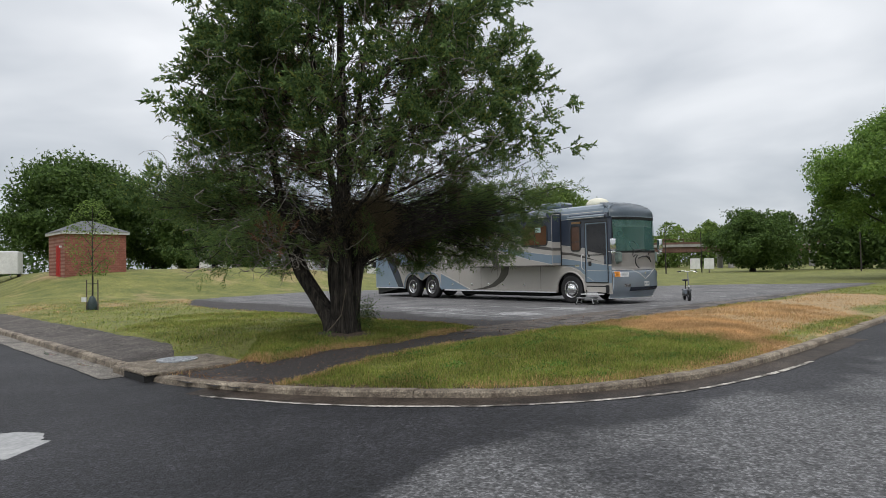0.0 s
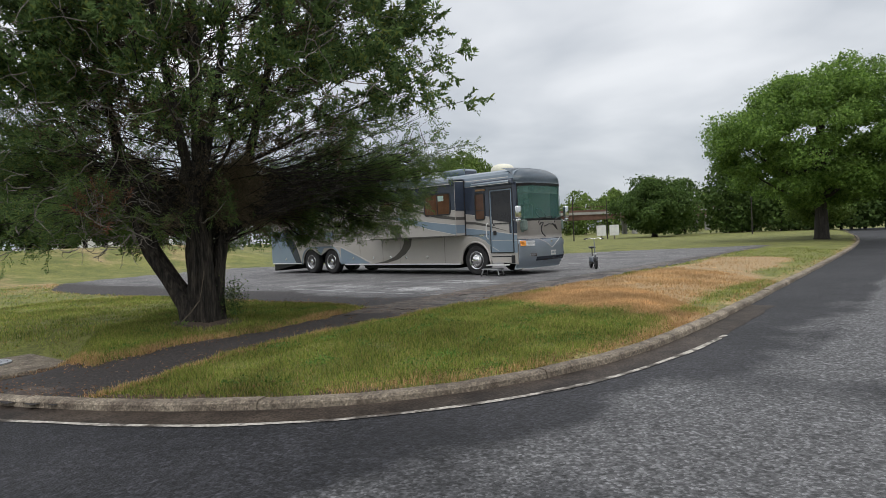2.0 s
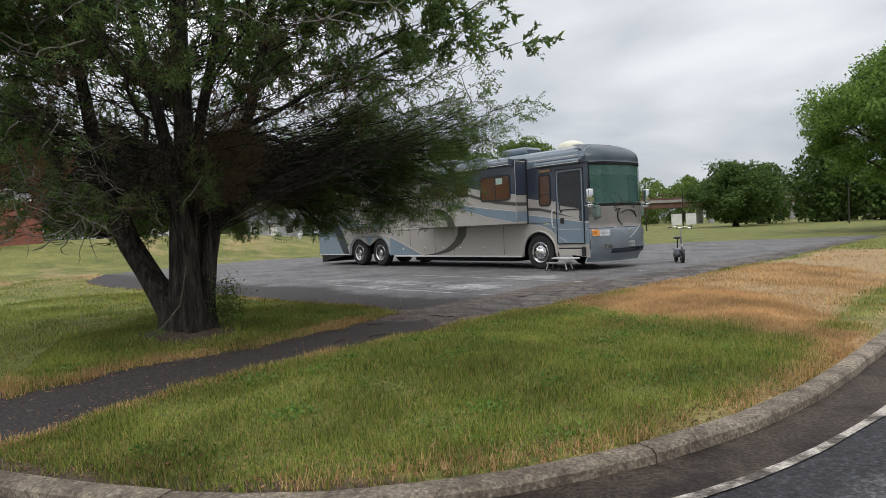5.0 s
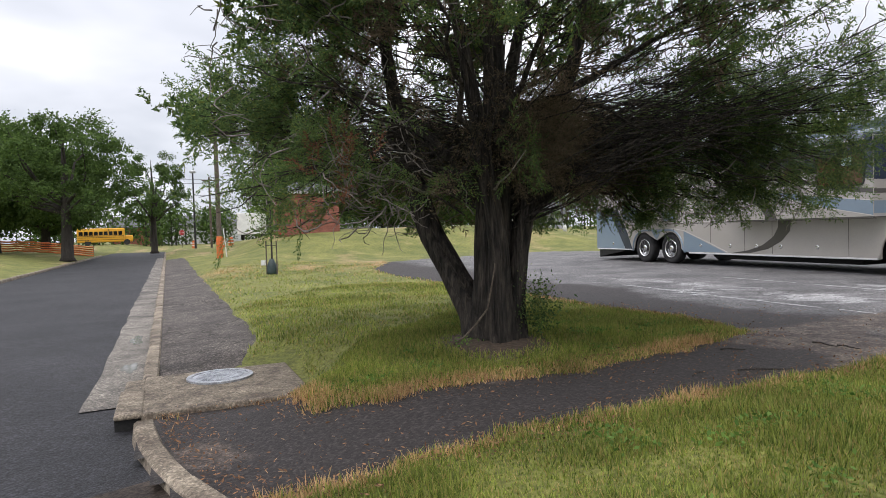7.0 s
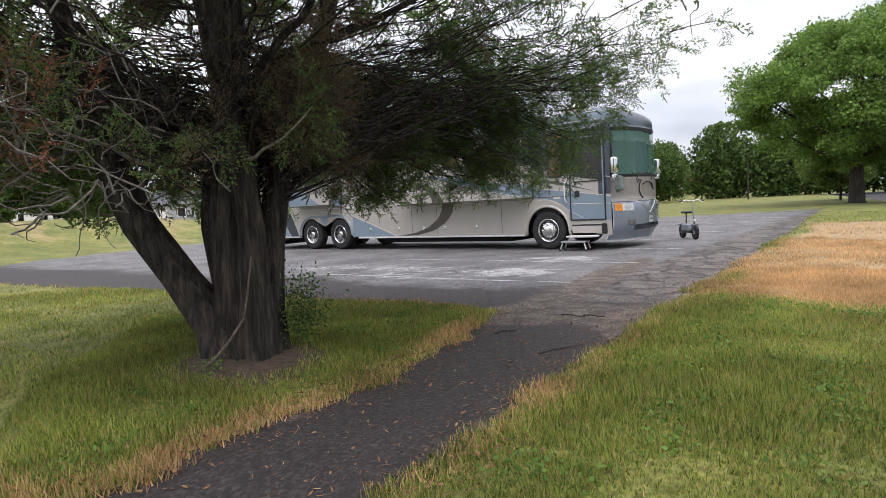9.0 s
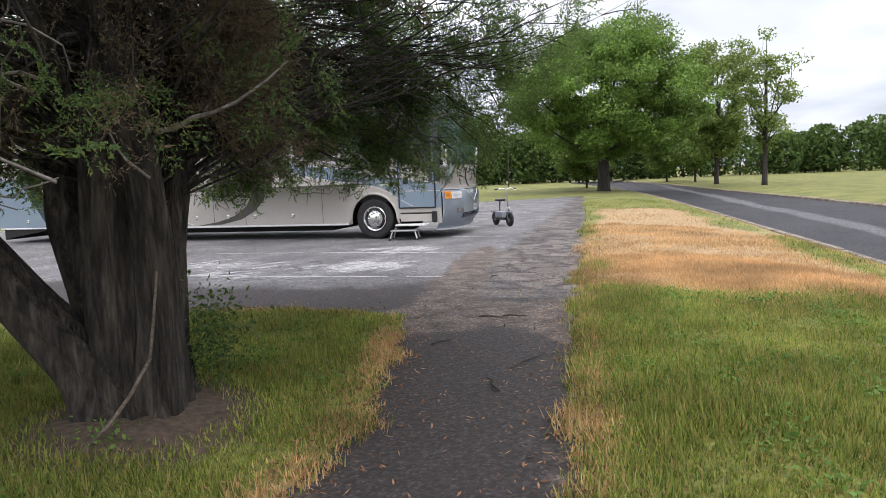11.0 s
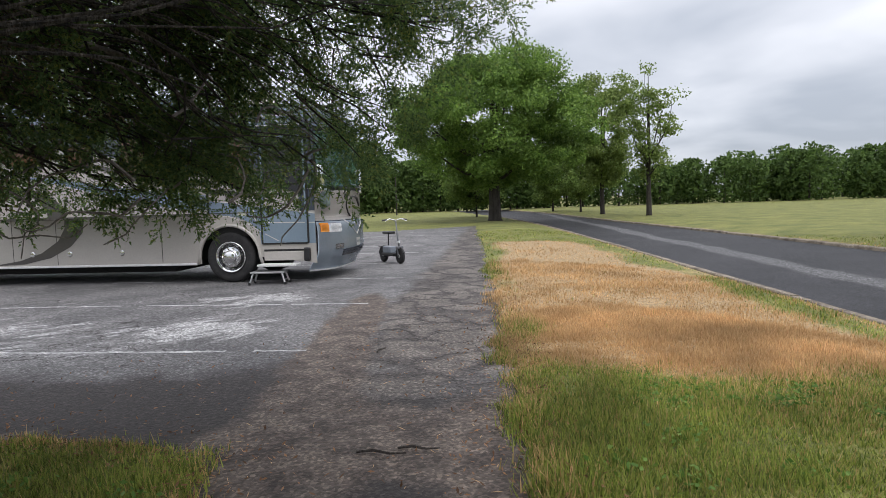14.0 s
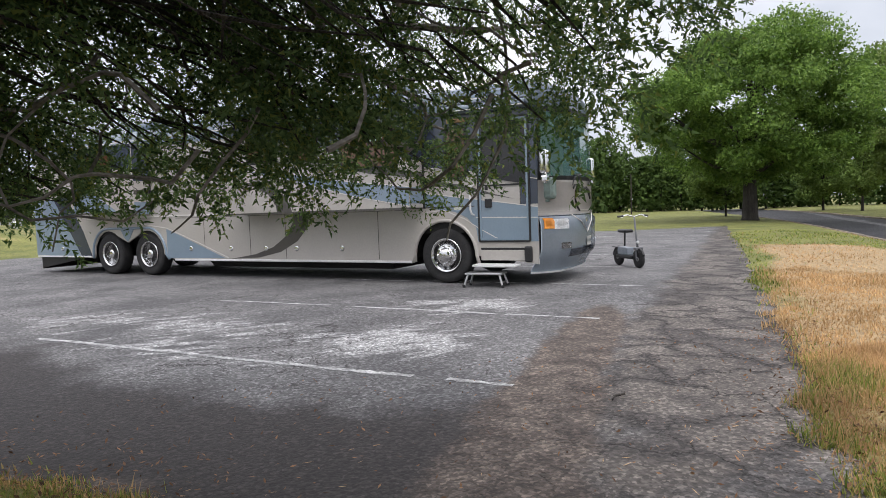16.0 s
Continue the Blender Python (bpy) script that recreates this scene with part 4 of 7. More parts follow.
    part("arch_infill", slab([(-8.85, 1.10), (-8.36, 1.10), (-8.5, 0.9), (-8.6, 0.8), (-8.72, 0.9)], -0.012, 0.0), BLUEGREY, rv)
    wheel(rv, 0.0, True)
    wheel(rv, -7.9, False)
    wheel(rv, -9.32, False)
    for x in (0.0, -7.9, -9.32):
        part("far_tyre", lathe([(0.3, 2.12), (0.5, 2.14), (0.5, 2.42), (0.3, 2.44)], n=24, centre=(x, 0, 0.5)), RUBBER, rv)
    # paint on the side, front section
    d0, d1 = -0.004, 0.002
    part("paint_panel", slab([(-0.38, 2.06), (0.66, 1.92), (1.74, 1.76), (1.72, 2.98), (1.45, 2.975), (-0.38, 2.97)], d0, d1), SLATE, rv, "dark slate upper paint")
    part("paint_panel", slab([(-0.38, 1.60), (0.66, 1.46), (1.74, 1.30), (1.74, 0.74), (0.655, 0.74), (0.62, 0.98), (0.45, 1.16), (0.2, 1.27), (-0.1, 1.31), (-0.38, 1.36)], d0, d1), BLUEGREY, rv, "blue-grey lower paint")
    part("paint_stripe", slab([(-0.38, 1.83), (0.05, 1.79), (0.45, 1.71), (1.0, 1.54), (1.35, 1.45), (0.9, 1.54), (0.45, 1.63), (0.05, 1.71), (-0.38, 1.74)], d0 - 0.001, d1), UMBER, rv, "dark brown curved stripe")
    for pts in ([(-0.38, 2.07), (0.66, 1.93), (1.74, 1.77)], [(-0.38, 1.61), (0.66, 1.47), (1.74, 1.31)], [(-0.38, 1.27), (0.0, 1.30), (0.4, 1.14), (0.66, 0.98), (1.0, 0.80), (1.2, 0.74)], [(0.62, 1.16), (1.74, 1.135)]):
        part("pinstripe", bar_line(pts, 0.016, d0 - 0.003, d1), PINLINE, rv)
    # rear and middle paint
    part("paint_panel", slab([(X0, 0.46), (X0, 1.9), (-11.35, 1.9), (-10.95, 1.3), (-10.45, 0.44)], d0, d1), BLUEGREY, rv, "blue-grey rear corner")
    part("paint_stripe", slab([(-11.5, 1.95), (-10.9, 1.95), (-10.3, 1.05), (-10.0, 0.44), (-10.42, 0.44), (-10.95, 1.2)], d0 - 0.002, d1), SLATE, rv, "dark slate diagonal stripe")
    part("paint_panel", slab([(-7.22, 0.41), (-7.22, 1.08), (-6.7, 0.9), (-5.38, 0.42)], d0, d1), BLUEGREY, rv, "blue-grey wedge behind the wheels")
    part("pinstripe", bar_line([(-9.3, 1.36), (-8.3, 1.24), (-7.2, 1.10), (-6.2, 0.76), (-5.3, 0.43)], 0.02, d0 - 0.003, d1), PINLINE, rv)
    sw = [(-3.45, 1.36), (-3.46, 1.15), (-3.62, 0.9), (-4.0, 0.66), (-4.5, 0.51), (-5.2, 0.41), (-4.4, 0.44), (-3.8, 0.56), (-3.35, 0.78), (-3.08, 1.05), (-3.02, 1.36)]
    part("paint_swoosh", slab(sw, d0 - 0.002, d1), UMBER, rv, "brown-grey crescent swoosh")
    part("moulding", box(-10.1, -0.014, 1.36, -4.75, 0.0, 1.395, 0.004, 1), PINLINE, rv)
    part("moulding", box(-4.75, -0.010, 1.345, 0.6, 0.0, 1.362), UMBER, rv)
    part("sill_trim", box(-6.98, -0.02, 0.355, -0.68, 0.02, 0.4, 0.008, 1), WHITE_PLASTIC, rv, "bright sill strip")
    part("sill_trim", box(X0 + 0.05, -0.02, 0.41, -10.02, 0.02, 0.45, 0.008, 1), WHITE_PLASTIC, rv)
    # baggage doors with seams and latches
    for x in (-6.0, -4.64, -3.66, -1.40):
        part("door_seam", box(x - 0.006, -0.003, 0.42, x + 0.006, 0.002, 1.33), UMBER, rv)
    part("door_seam", box(-6.9, -0.0035, 1.318, -0.7, 0.002, 1.326), UMBER, rv)
    for x in (-2.25, -3.38, -4.2, -5.2, -6.43, -11.2):
        latch = part("latch", lathe([(0.055, 0.004), (0.055, -0.012), (0.04, -0.02), (0.01, -0.021)], n=16, centre=(x, 0, 0.63)), CHROME, rv, "chrome baggage-door latch")
        part("latch_bar", box(x - 0.04, -0.034, 0.60, x + 0.04, -0.02, 0.625, 0.004, 1), ALLOY, latch)
    # slide-outs
    def slide(x0, x1, z0, z1, y, paint):
        s = part("slide_out", box(x0, y, z0, x1, 0.04, z1, 0.012, 2), SILVER, rv, "slide-out room section standing proud of the side")
        for lo, hi, paint in ((2.2, z1 - 0.02, SLATE), (1.89, 1.99, UMBER), (1.44, 1.72, BLUEGREY)):
            part("slide_end_paint", box(x1 + 0.001, y + 0.02, lo, x1 + 0.006, -0.03, hi), paint, s)
        part("slide_gasket", box(x1, -0.03, z0 - 0.02, x1 + 0.03, 0.01, z1 + 0.03), BLACK, rv)
        part("slide_lip", box(x0, y - 0.012, z0 - 0.02, x1, y + 0.05, z0 + 0.012), UMBER, s)
        return s
    Y = -0.5
    s = slide(-4.75, -0.40, 1.36, 3.2, Y, None)
    e0, e1 = Y - 0.005, Y + 0.002
    part("paint_panel", slab([(-0.405, 2.2), (-0.9, 2.25), (-1.7, 2.40), (-2.4, 2.58), (-4.74, 2.95), (-4.74, 3.19), (-0.405, 3.19)], e0, e1), SLATE, s)
    part("paint_stripe", slab([(-0.405, 1.99), (-1.2, 2.09), (-2.0, 2.27), (-2.9, 2.5), (-4.7, 2.8), (-4.7, 2.72), (-2.9, 2.42), (-2.0, 2.18), (-1.2, 1.99), (-0.405, 1.89)], e0 - 0.001, e1), UMBER, s)
    part("paint_panel", slab([(-0.405, 1.72), (-1.6, 1.86), (-3.3, 2.12), (-4.2, 2.2), (-3.2, 2.02), (-1.6, 1.62), (-0.405, 1.40)], e0, e1), BLUEGREY, s)
    part("paint_swoosh", slab([(-3.40, 1.365), (-3.42, 1.5), (-3.6, 1.72), (-3.95, 1.88), (-4.5, 1.98), (-3.95, 1.97), (-3.45, 1.86), (-3.15, 1.65), (-3.02, 1.365)], e0 - 0.002, e1), UMBER, s)
    for pts in ([(-0.405, 1.73), (-1.6, 1.87), (-3.3, 2.13), (-4.7, 2.27)], [(-0.405, 1.39), (-1.6, 1.61), (-3.2, 2.01), (-4.7, 2.2)], [(-0.405, 2.21), (-0.9, 2.26), (-1.7, 2.41)]):
        part("pinstripe", bar_line(pts, 0.016, e0 - 0.003, e1), PINLINE, s)
    side_window(s, -1.80, 2.10, -0.62, 2.80, Y - 0.006, WINDOW, -1.2)
    part("blind_slat", box(-1.16, Y - 0.016, 2.56, -0.9, Y - 0.013, 2.74), BLIND, s)
    side_window(s, -2.92, 2.32, -2.40, 2.72, Y - 0.006, WINDOW)
    side_window(s, -4.1, 2.35, -3.4, 2.75, Y - 0.006, WINDOW)
    aw = part("slide_awning", tube([(-4.75, Y - 0.09, 3.15), (-0.5, Y - 0.09, 3.15)], 0.075, 14), ROOFBLUE, s, "rolled slide awning", True)
    part("awning_cover", slab([(Y - 0.17, 3.13), (Y - 0.13, 3.24), (0.06, 3.29), (0.06, 3.27), (Y - 0.1, 3.22), (Y - 0.15, 3.11)], -4.75, -0.45, "yz"), AWNING, aw)
    part("awning_bracket", box(-0.5, Y - 0.17, 3.03, -0.44, Y + 0.02, 3.25, 0.01, 1), SLATE, aw)
    part("awning_rib", tube([(-4.75, Y - 0.17, 3.09), (-0.46, Y - 0.17, 3.09)], 0.012, 6), PINLINE, aw)
    r = slide(-9.9, -7.7, 1.50, 3.05, -0.45, None)
    part("paint_panel", slab([(-9.9, 2.5), (-7.7, 2.5), (-7.7, 3.04), (-9.9, 3.04)], -0.455, -0.448), SLATE, r)
    part("paint_panel", slab([(-9.9, 1.52), (-9.9, 2.2), (-9.2, 2.0), (-8.3, 1.52)], -0.455, -0.448), BLUEGREY, r)
    side_window(r, -9.3, 2.35, -8.4, 2.85, -0.456, WINDOW)
    # front door, window and fittings
    door = part("door", ring_frame(0.665, 0.73, 1.615, 2.83, 0.03, -0.018, 0.0, 0.04), BLACK, rv, "entry door with a black gasket")
    part("door_frame", ring_frame(0.70, 0.765, 1.58, 2.795, 0.035, -0.016, -0.001, 0.03), BLUEGREY, door)
    part("door_window", slab([(0.79, 1.83), (1.53, 1.70), (1.53, 2.70), (0.79, 2.72)], -0.014, -0.004), DARKGLASS, door, "dark tinted door window")
    part("door_window_frame", ring_frame(0.765, 1.68, 1.555, 2.745, 0.028, -0.015, -0.002, 0.05), BLACK, door)
    part("door_latch", box(0.80, -0.03, 1.32, 0.93, -0.004, 1.47, 0.01, 1), BLACK, door)
    part("lock", box(0.80, -0.016, 1.62, 0.86, -0.004, 1.68, 0.006, 1), BLACK, door)
    part("grab_handle", tube([(0.59, 0.0, 1.72), (0.57, -0.06, 1.70), (0.55, -0.07, 1.62), (0.55, -0.07, 1.30), (0.57, -0.06, 1.22), (0.59, 0.0, 1.20)], 0.018, 10), WHITE_PLASTIC, rv, "white grab handle", True)
    side_window(rv, 0.08, 1.86, 0.46, 2.72, -0.006, WINDOW)
    part("window_bar", box(0.06, -0.022, 2.16, 0.48, -0.004, 2.18), BLACK, rv)
    part("porch_light", box(0.12, -0.05, 2.80, 0.52, 0.0, 2.87, 0.012, 2), surface("amber_porch_lens", (0.42, 0.22, 0.09), (0.5, 0.3, 0.14), 0.3, 6, 30, 0.1, 0.0), rv, "amber porch light")
    da = part("door_awning", tube([(0.06, -0.11, 3.0), (1.62, -0.11, 3.0)], 0.07, 14), ROOFBLUE, rv, "rolled awning above the door", True)
    part("awning_cap", lathe([(0.085, 1.62), (0.085, 1.66), (0.05, 1.675)], "x", 14, centre=(0, -0.11, 3.0)), SLATE, da)
    part("awning_back", box(0.02, -0.05, 2.93, 1.68, 0.0, 3.12, 0.012, 1), SLATE, da)
    part("awning_rib", tube([(0.06, -0.185, 2.97), (1.62, -0.185, 2.97)], 0.01, 6), PINLINE, da)
    part("plaque", box(0.2, -0.008, 1.30, 0.4, 0.0, 1.37, 0.003, 1), CHROME, rv)
    # entry step
    part("step_well", box(0.70, -0.006, 0.60, 1.5, 0.0, 0.635), BLACK, rv)
    part("step_panel", box(0.70, -0.012, 0.42, 1.5, 0.0, 0.59, 0.006, 1), SILVER, rv)
    part("entry_step", box(0.66, -0.3, 0.33, 1.42, 0.0, 0.37, 0.008, 1), WHITE_PLASTIC, rv, "pale fold-out entry step")
    part("step_motor", box(1.50, -0.05, 0.40, 1.63, 0.02, 0.66, 0.02, 1), BLACK, rv)
    # front
    lows, mids = [0.2, 0.26, 0.34, 0.42, 0.5, 0.62, 0.8, 1.0, 1.1, 1.16], [1.16, 1.3, 1.5, 1.7, 1.76]
    part("bumper", nose_band(lows, NOSE_Y), BUMPER_BLUE, rv, "blue-grey front bumper", True)
    part("bumper_trim", nose_band([0.195, 0.225], NOSE_Y, 0.012), WHITE_PLASTIC, rv)
    part("bumper_groove", nose_band([1.14, 1.155], NOSE_Y, 0.006), SLATE, rv)
    part("grille", nose_band([0.45, 0.5, 0.58], NOSE_Y[5:12], 0.008), SLATE, rv, "dark lower grille")
    part("front_panel", nose_band(mids, NOSE_Y), SILVER, rv, "silver front panel", True)
    part("brow", nose_band([2.93, 3.0, 3.08, 3.16, 3.24, 3.32, 3.39, 3.45, 3.49], NOSE_Y), ROOFBLUE, rv, "slate-blue front brow", True)
    half_cap = [(0.012, 2.94), (0.022, 3.12), (0.065, 3.25), (0.15, 3.345), (0.4, 3.41), (1.25, 3.465)]
    part("nose_roof", slab(half_cap + [(WIDE - a, b) for a, b in half_cap[-2::-1]], 1.40, 1.66, "yz"), ROOFBLUE, rv)
    part("pillar", nose_band([1.74, 2.3, 2.94], NOSE_Y[:3], 0.004), BLACK, rv)
    part("pillar", nose_band([1.74, 2.3, 2.94], NOSE_Y[-3:], 0.004), BLACK, rv)
    part("pillar", slab([(1.43, 1.36), (1.74, 1.36), (1.76, 2.98), (1.43, 2.98)], 0.0, 0.04), SLATE, rv)
    part("pillar", slab([(1.43, 1.36), (1.74, 1.36), (1.76, 2.98), (1.43, 2.98)], 2.46, 2.5), SLATE, rv)
    ws = part("windscreen", nose_band([1.80, 2.1, 2.4, 2.7, 2.9], NOSE_Y[2:-2], 0.0, False), SCREEN_GLASS, rv, "green-tinted panoramic windscreen", True)
    ws.visible_shadow = False
    part("windscreen_seal", nose_band([1.74, 1.81], NOSE_Y, 0.006), BLACK, ws)
    part("windscreen_seal", nose_band([2.86, 2.95], NOSE_Y, 0.006), BLACK, ws)
    part("cabin_wall", box(0.1, 0.1, 1.4, 0.14, 2.4, 3.2), CABIN, rv)
    part("cabin_floor", box(0.14, 0.1, 1.38, 1.9, 2.4, 1.42), CABIN, rv)
    part("dashboard", box(1.45, 0.08, 1.42, 1.98, 2.42, 1.78, 0.05, 2), CABIN, rv, "dim dashboard")
    part("blind", box(0.55, 1.3, 1.9, 0.58, 2.35, 2.9), BLIND, rv, "pale green blind")
    part("blind", box(0.5, 0.2, 1.9, 0.53, 1.0, 2.85), BLIND, rv)
    part("visor", nose_band([2.62, 2.86], NOSE_Y[3:-3], -0.09), CABIN, rv)
    for y in (0.65, 1.85):
        seat = part("cab_seat", box(0.75, y - 0.28, 1.5, 0.95, y + 0.28, 2.35, 0.06, 2), CABIN, rv)
        part("headrest", box(0.78, y - 0.14, 2.36, 0.9, y + 0.14, 2.55, 0.04, 2), CABIN, seat)
    part("steering_wheel", tube([(1.42 - 0.12 * math.sin(a), 1.85 + 0.24 * math.cos(a), 1.98 + 0.2 * math.sin(a)) for a in [2 * math.pi * k / 18 for k in range(19)]], 0.018, 6), BLACK, rv)
    for y0 in (0.62, 1.5):
        wp = part("wiper", tube([(nose_x(y0, 1.66) + 0.03, y0, 1.66), (nose_x(y0, 1.78) + 0.05, y0 + 0.05, 1.78), (nose_x(y0 + 0.4, 1.84) + 0.03, y0 + 0.45, 1.84)], 0.012, 6), BLACK, rv)
        part("wiper_blade", tube([(nose_x(y0 + 0.1, 1.84) + 0.025, y0 + 0.1, 1.83), (nose_x(y0 + 0.8, 1.86) + 0.025, y0 + 0.8, 1.86)], 0.012, 6), BLACK, wp)
    for flip in (0, 1):
        ys = [0.03, 0.06, 0.1, 0.16]
        ys2 = [0.16, 0.22, 0.3, 0.4]
        if flip:
            ys, ys2 = [WIDE - y for y in ys[::-1]], [WIDE - y for y in ys2[::-1]]
        hl = part("headlight", nose_band([0.93, 1.0, 1.06, 1.10], ys2, 0.018), LENS, rv, "clear headlight with amber indicator", True)
        part("indicator", nose_band([0.94, 1.0, 1.06, 1.115], ys, 0.018), AMBER, hl, "amber indicator", True)
        fy = [0.26, 0.36, 0.46] if not flip else [2.04, 2.14, 2.24]
        part("fog_lamp", nose_band([0.60, 0.66, 0.70], fy, 0.012), CHROME, rv, "chrome-rimmed fog lamp", True)
        # mirror on its arm
        y = -0.16 if not flip else WIDE + 0.16
        yn = 0.05 if not flip else WIDE - 0.05
        mi = part("mirror", box(1.86, y - 0.11, 1.83, 2.0, y + 0.11, 2.22, 0.045, 3), CHROME, rv, "chrome door mirror", True)
        part("mirror_arm", tube([(1.9, yn, 1.72), (1.93, y, 1.70), (1.93, y, 1.86)], 0.025, 8), CHROME, mi, "", True)
        part("spot_mirror", box(1.88, y - 0.09, 1.70, 1.98, y + 0.09, 1.81, 0.03, 2), CHROME, mi)
    part("number_plate", nose_band([0.60, 0.70, 0.76], [1.16, 1.26, 1.36, 1.46], 0.016), WHITE_PLASTIC, rv, "pale number plate")
    for k in range(3):
        part("plate_bar", nose_band([0.66, 0.71], [1.19 + 0.09 * k, 1.25 + 0.09 * k], 0.02), BLUEGREY, rv)
    for pts in ([(0.35, 1.60), (0.42, 1.66), (0.55, 1.66), (0.45, 1.55), (0.42, 1.42), (0.5, 1.30), (0.62, 1.22)], [(0.6, 1.55), (0.85, 1.62), (1.1, 1.60), (1.3, 1.48)], [(1.05, 1.62), (1.25, 1.58), (1.36, 1.42)]):
        part("front_emblem_line", tube([(nose_x(a + 0.35, b) + 0.008, a + 0.35, b) for a, b in pts], 0.018, 6), BLACK, rv)
    part("badge", lathe([(0.05, 0.0), (0.05, 0.015), (0.02, 0.02)], "x", 8, centre=(nose_x(1.25, 1.1) + 0.005, 1.25, 1.06)), CHROME, rv)
    for a, b in ((0.6, 1.25), (1.9, 1.25)):
        part("pinstripe", tube([(nose_x(a, 1.16) + 0.006, a, 1.16), (nose_x((a + b) / 2, 1.0) + 0.006, (a + b) / 2, 1.03), (nose_x(1.25, 0.86) + 0.006, 1.25, 0.84)], 0.009, 5), PINLINE, rv)
    part("pinstripe", nose_band([1.22, 1.235], NOSE_Y, 0.004), PINLINE, rv)
    part("brand_bar", nose_band([1.58, 1.66], [0.08, 0.12, 0.17], 0.006), UMBER, rv)
    # roof fittings
    for x in (-1.6, -5.2, -9.0):
        ac = part("air_conditioner", box(x - 0.55, 0.85, 3.495, x + 0.5, 1.65, 3.755, 0.09, 3), ROOFBLUE, rv, "slate-blue roof air conditioner", True)
        part("vent_grille", box(x + 0.48, 0.95, 3.555, x + 0.51, 1.55, 3.675), SLATE, ac)
    part("satellite_dome", lathe([(0.42, 3.465), (0.42, 3.575), (0.39, 3.675), (0.30, 3.755), (0.16, 3.800), (0.02, 3.810)], "z", 24, centre=(0.15, 1.5, 0)), CREAM, rv, "cream satellite dome", True)
    part("roof_antenna", tube([(-0.7, 0.5, 3.455), (-0.85, 0.5, 3.905)], 0.008, 5), BLACK, rv)
    for x in (-2.9, -3.5, -6.8):
        part("roof_vent", box(x - 0.2, 0.5, 3.455, x + 0.2, 0.9, 3.575, 0.04, 2), ROOFBLUE, rv)
    return rv


motorhome(pose(4.25, 23.94, 0.0, 0, 0, -48.08))


# ---- stool and scooter ----
def step_stool(m):
    st = thing("step_stool", "grey folding aluminium step stool beside the motorhome", "step stool", m=m)
    part("platform", box(-0.32, -0.17, 0.21, 0.32, 0.17, 0.245, 0.01, 2), ALLOY, st)
    for sx in (-1, 1):
        for sy in (-1, 1):
            leg = part("leg", tube([(sx * 0.27, sy * 0.13, 0.22), (sx * 0.34, sy * 0.17, 0.0)], 0.018, 8), ALLOY, st)
            part("foot_pad", lathe([(0.026, 0.0), (0.026, 0.045), (0.02, 0.05)], "z", 10, centre=(sx * 0.338, sy * 0.168, 0)), BLACK, leg)
        part("brace", tube([(sx * 0.315, -0.15, 0.09), (sx * 0.315, 0.15, 0.09)], 0.01, 6), ALLOY, st)
    return st


step_stool(pose(4.66, 23.12, 0.0, 0, 0, -42))


SCOOTER_GREY = surface("dark_grey_scooter_paint", (0.10, 0.105, 0.115), (0.15, 0.155, 0.165), 0.45, 5, 40, 0.1, 0.0)


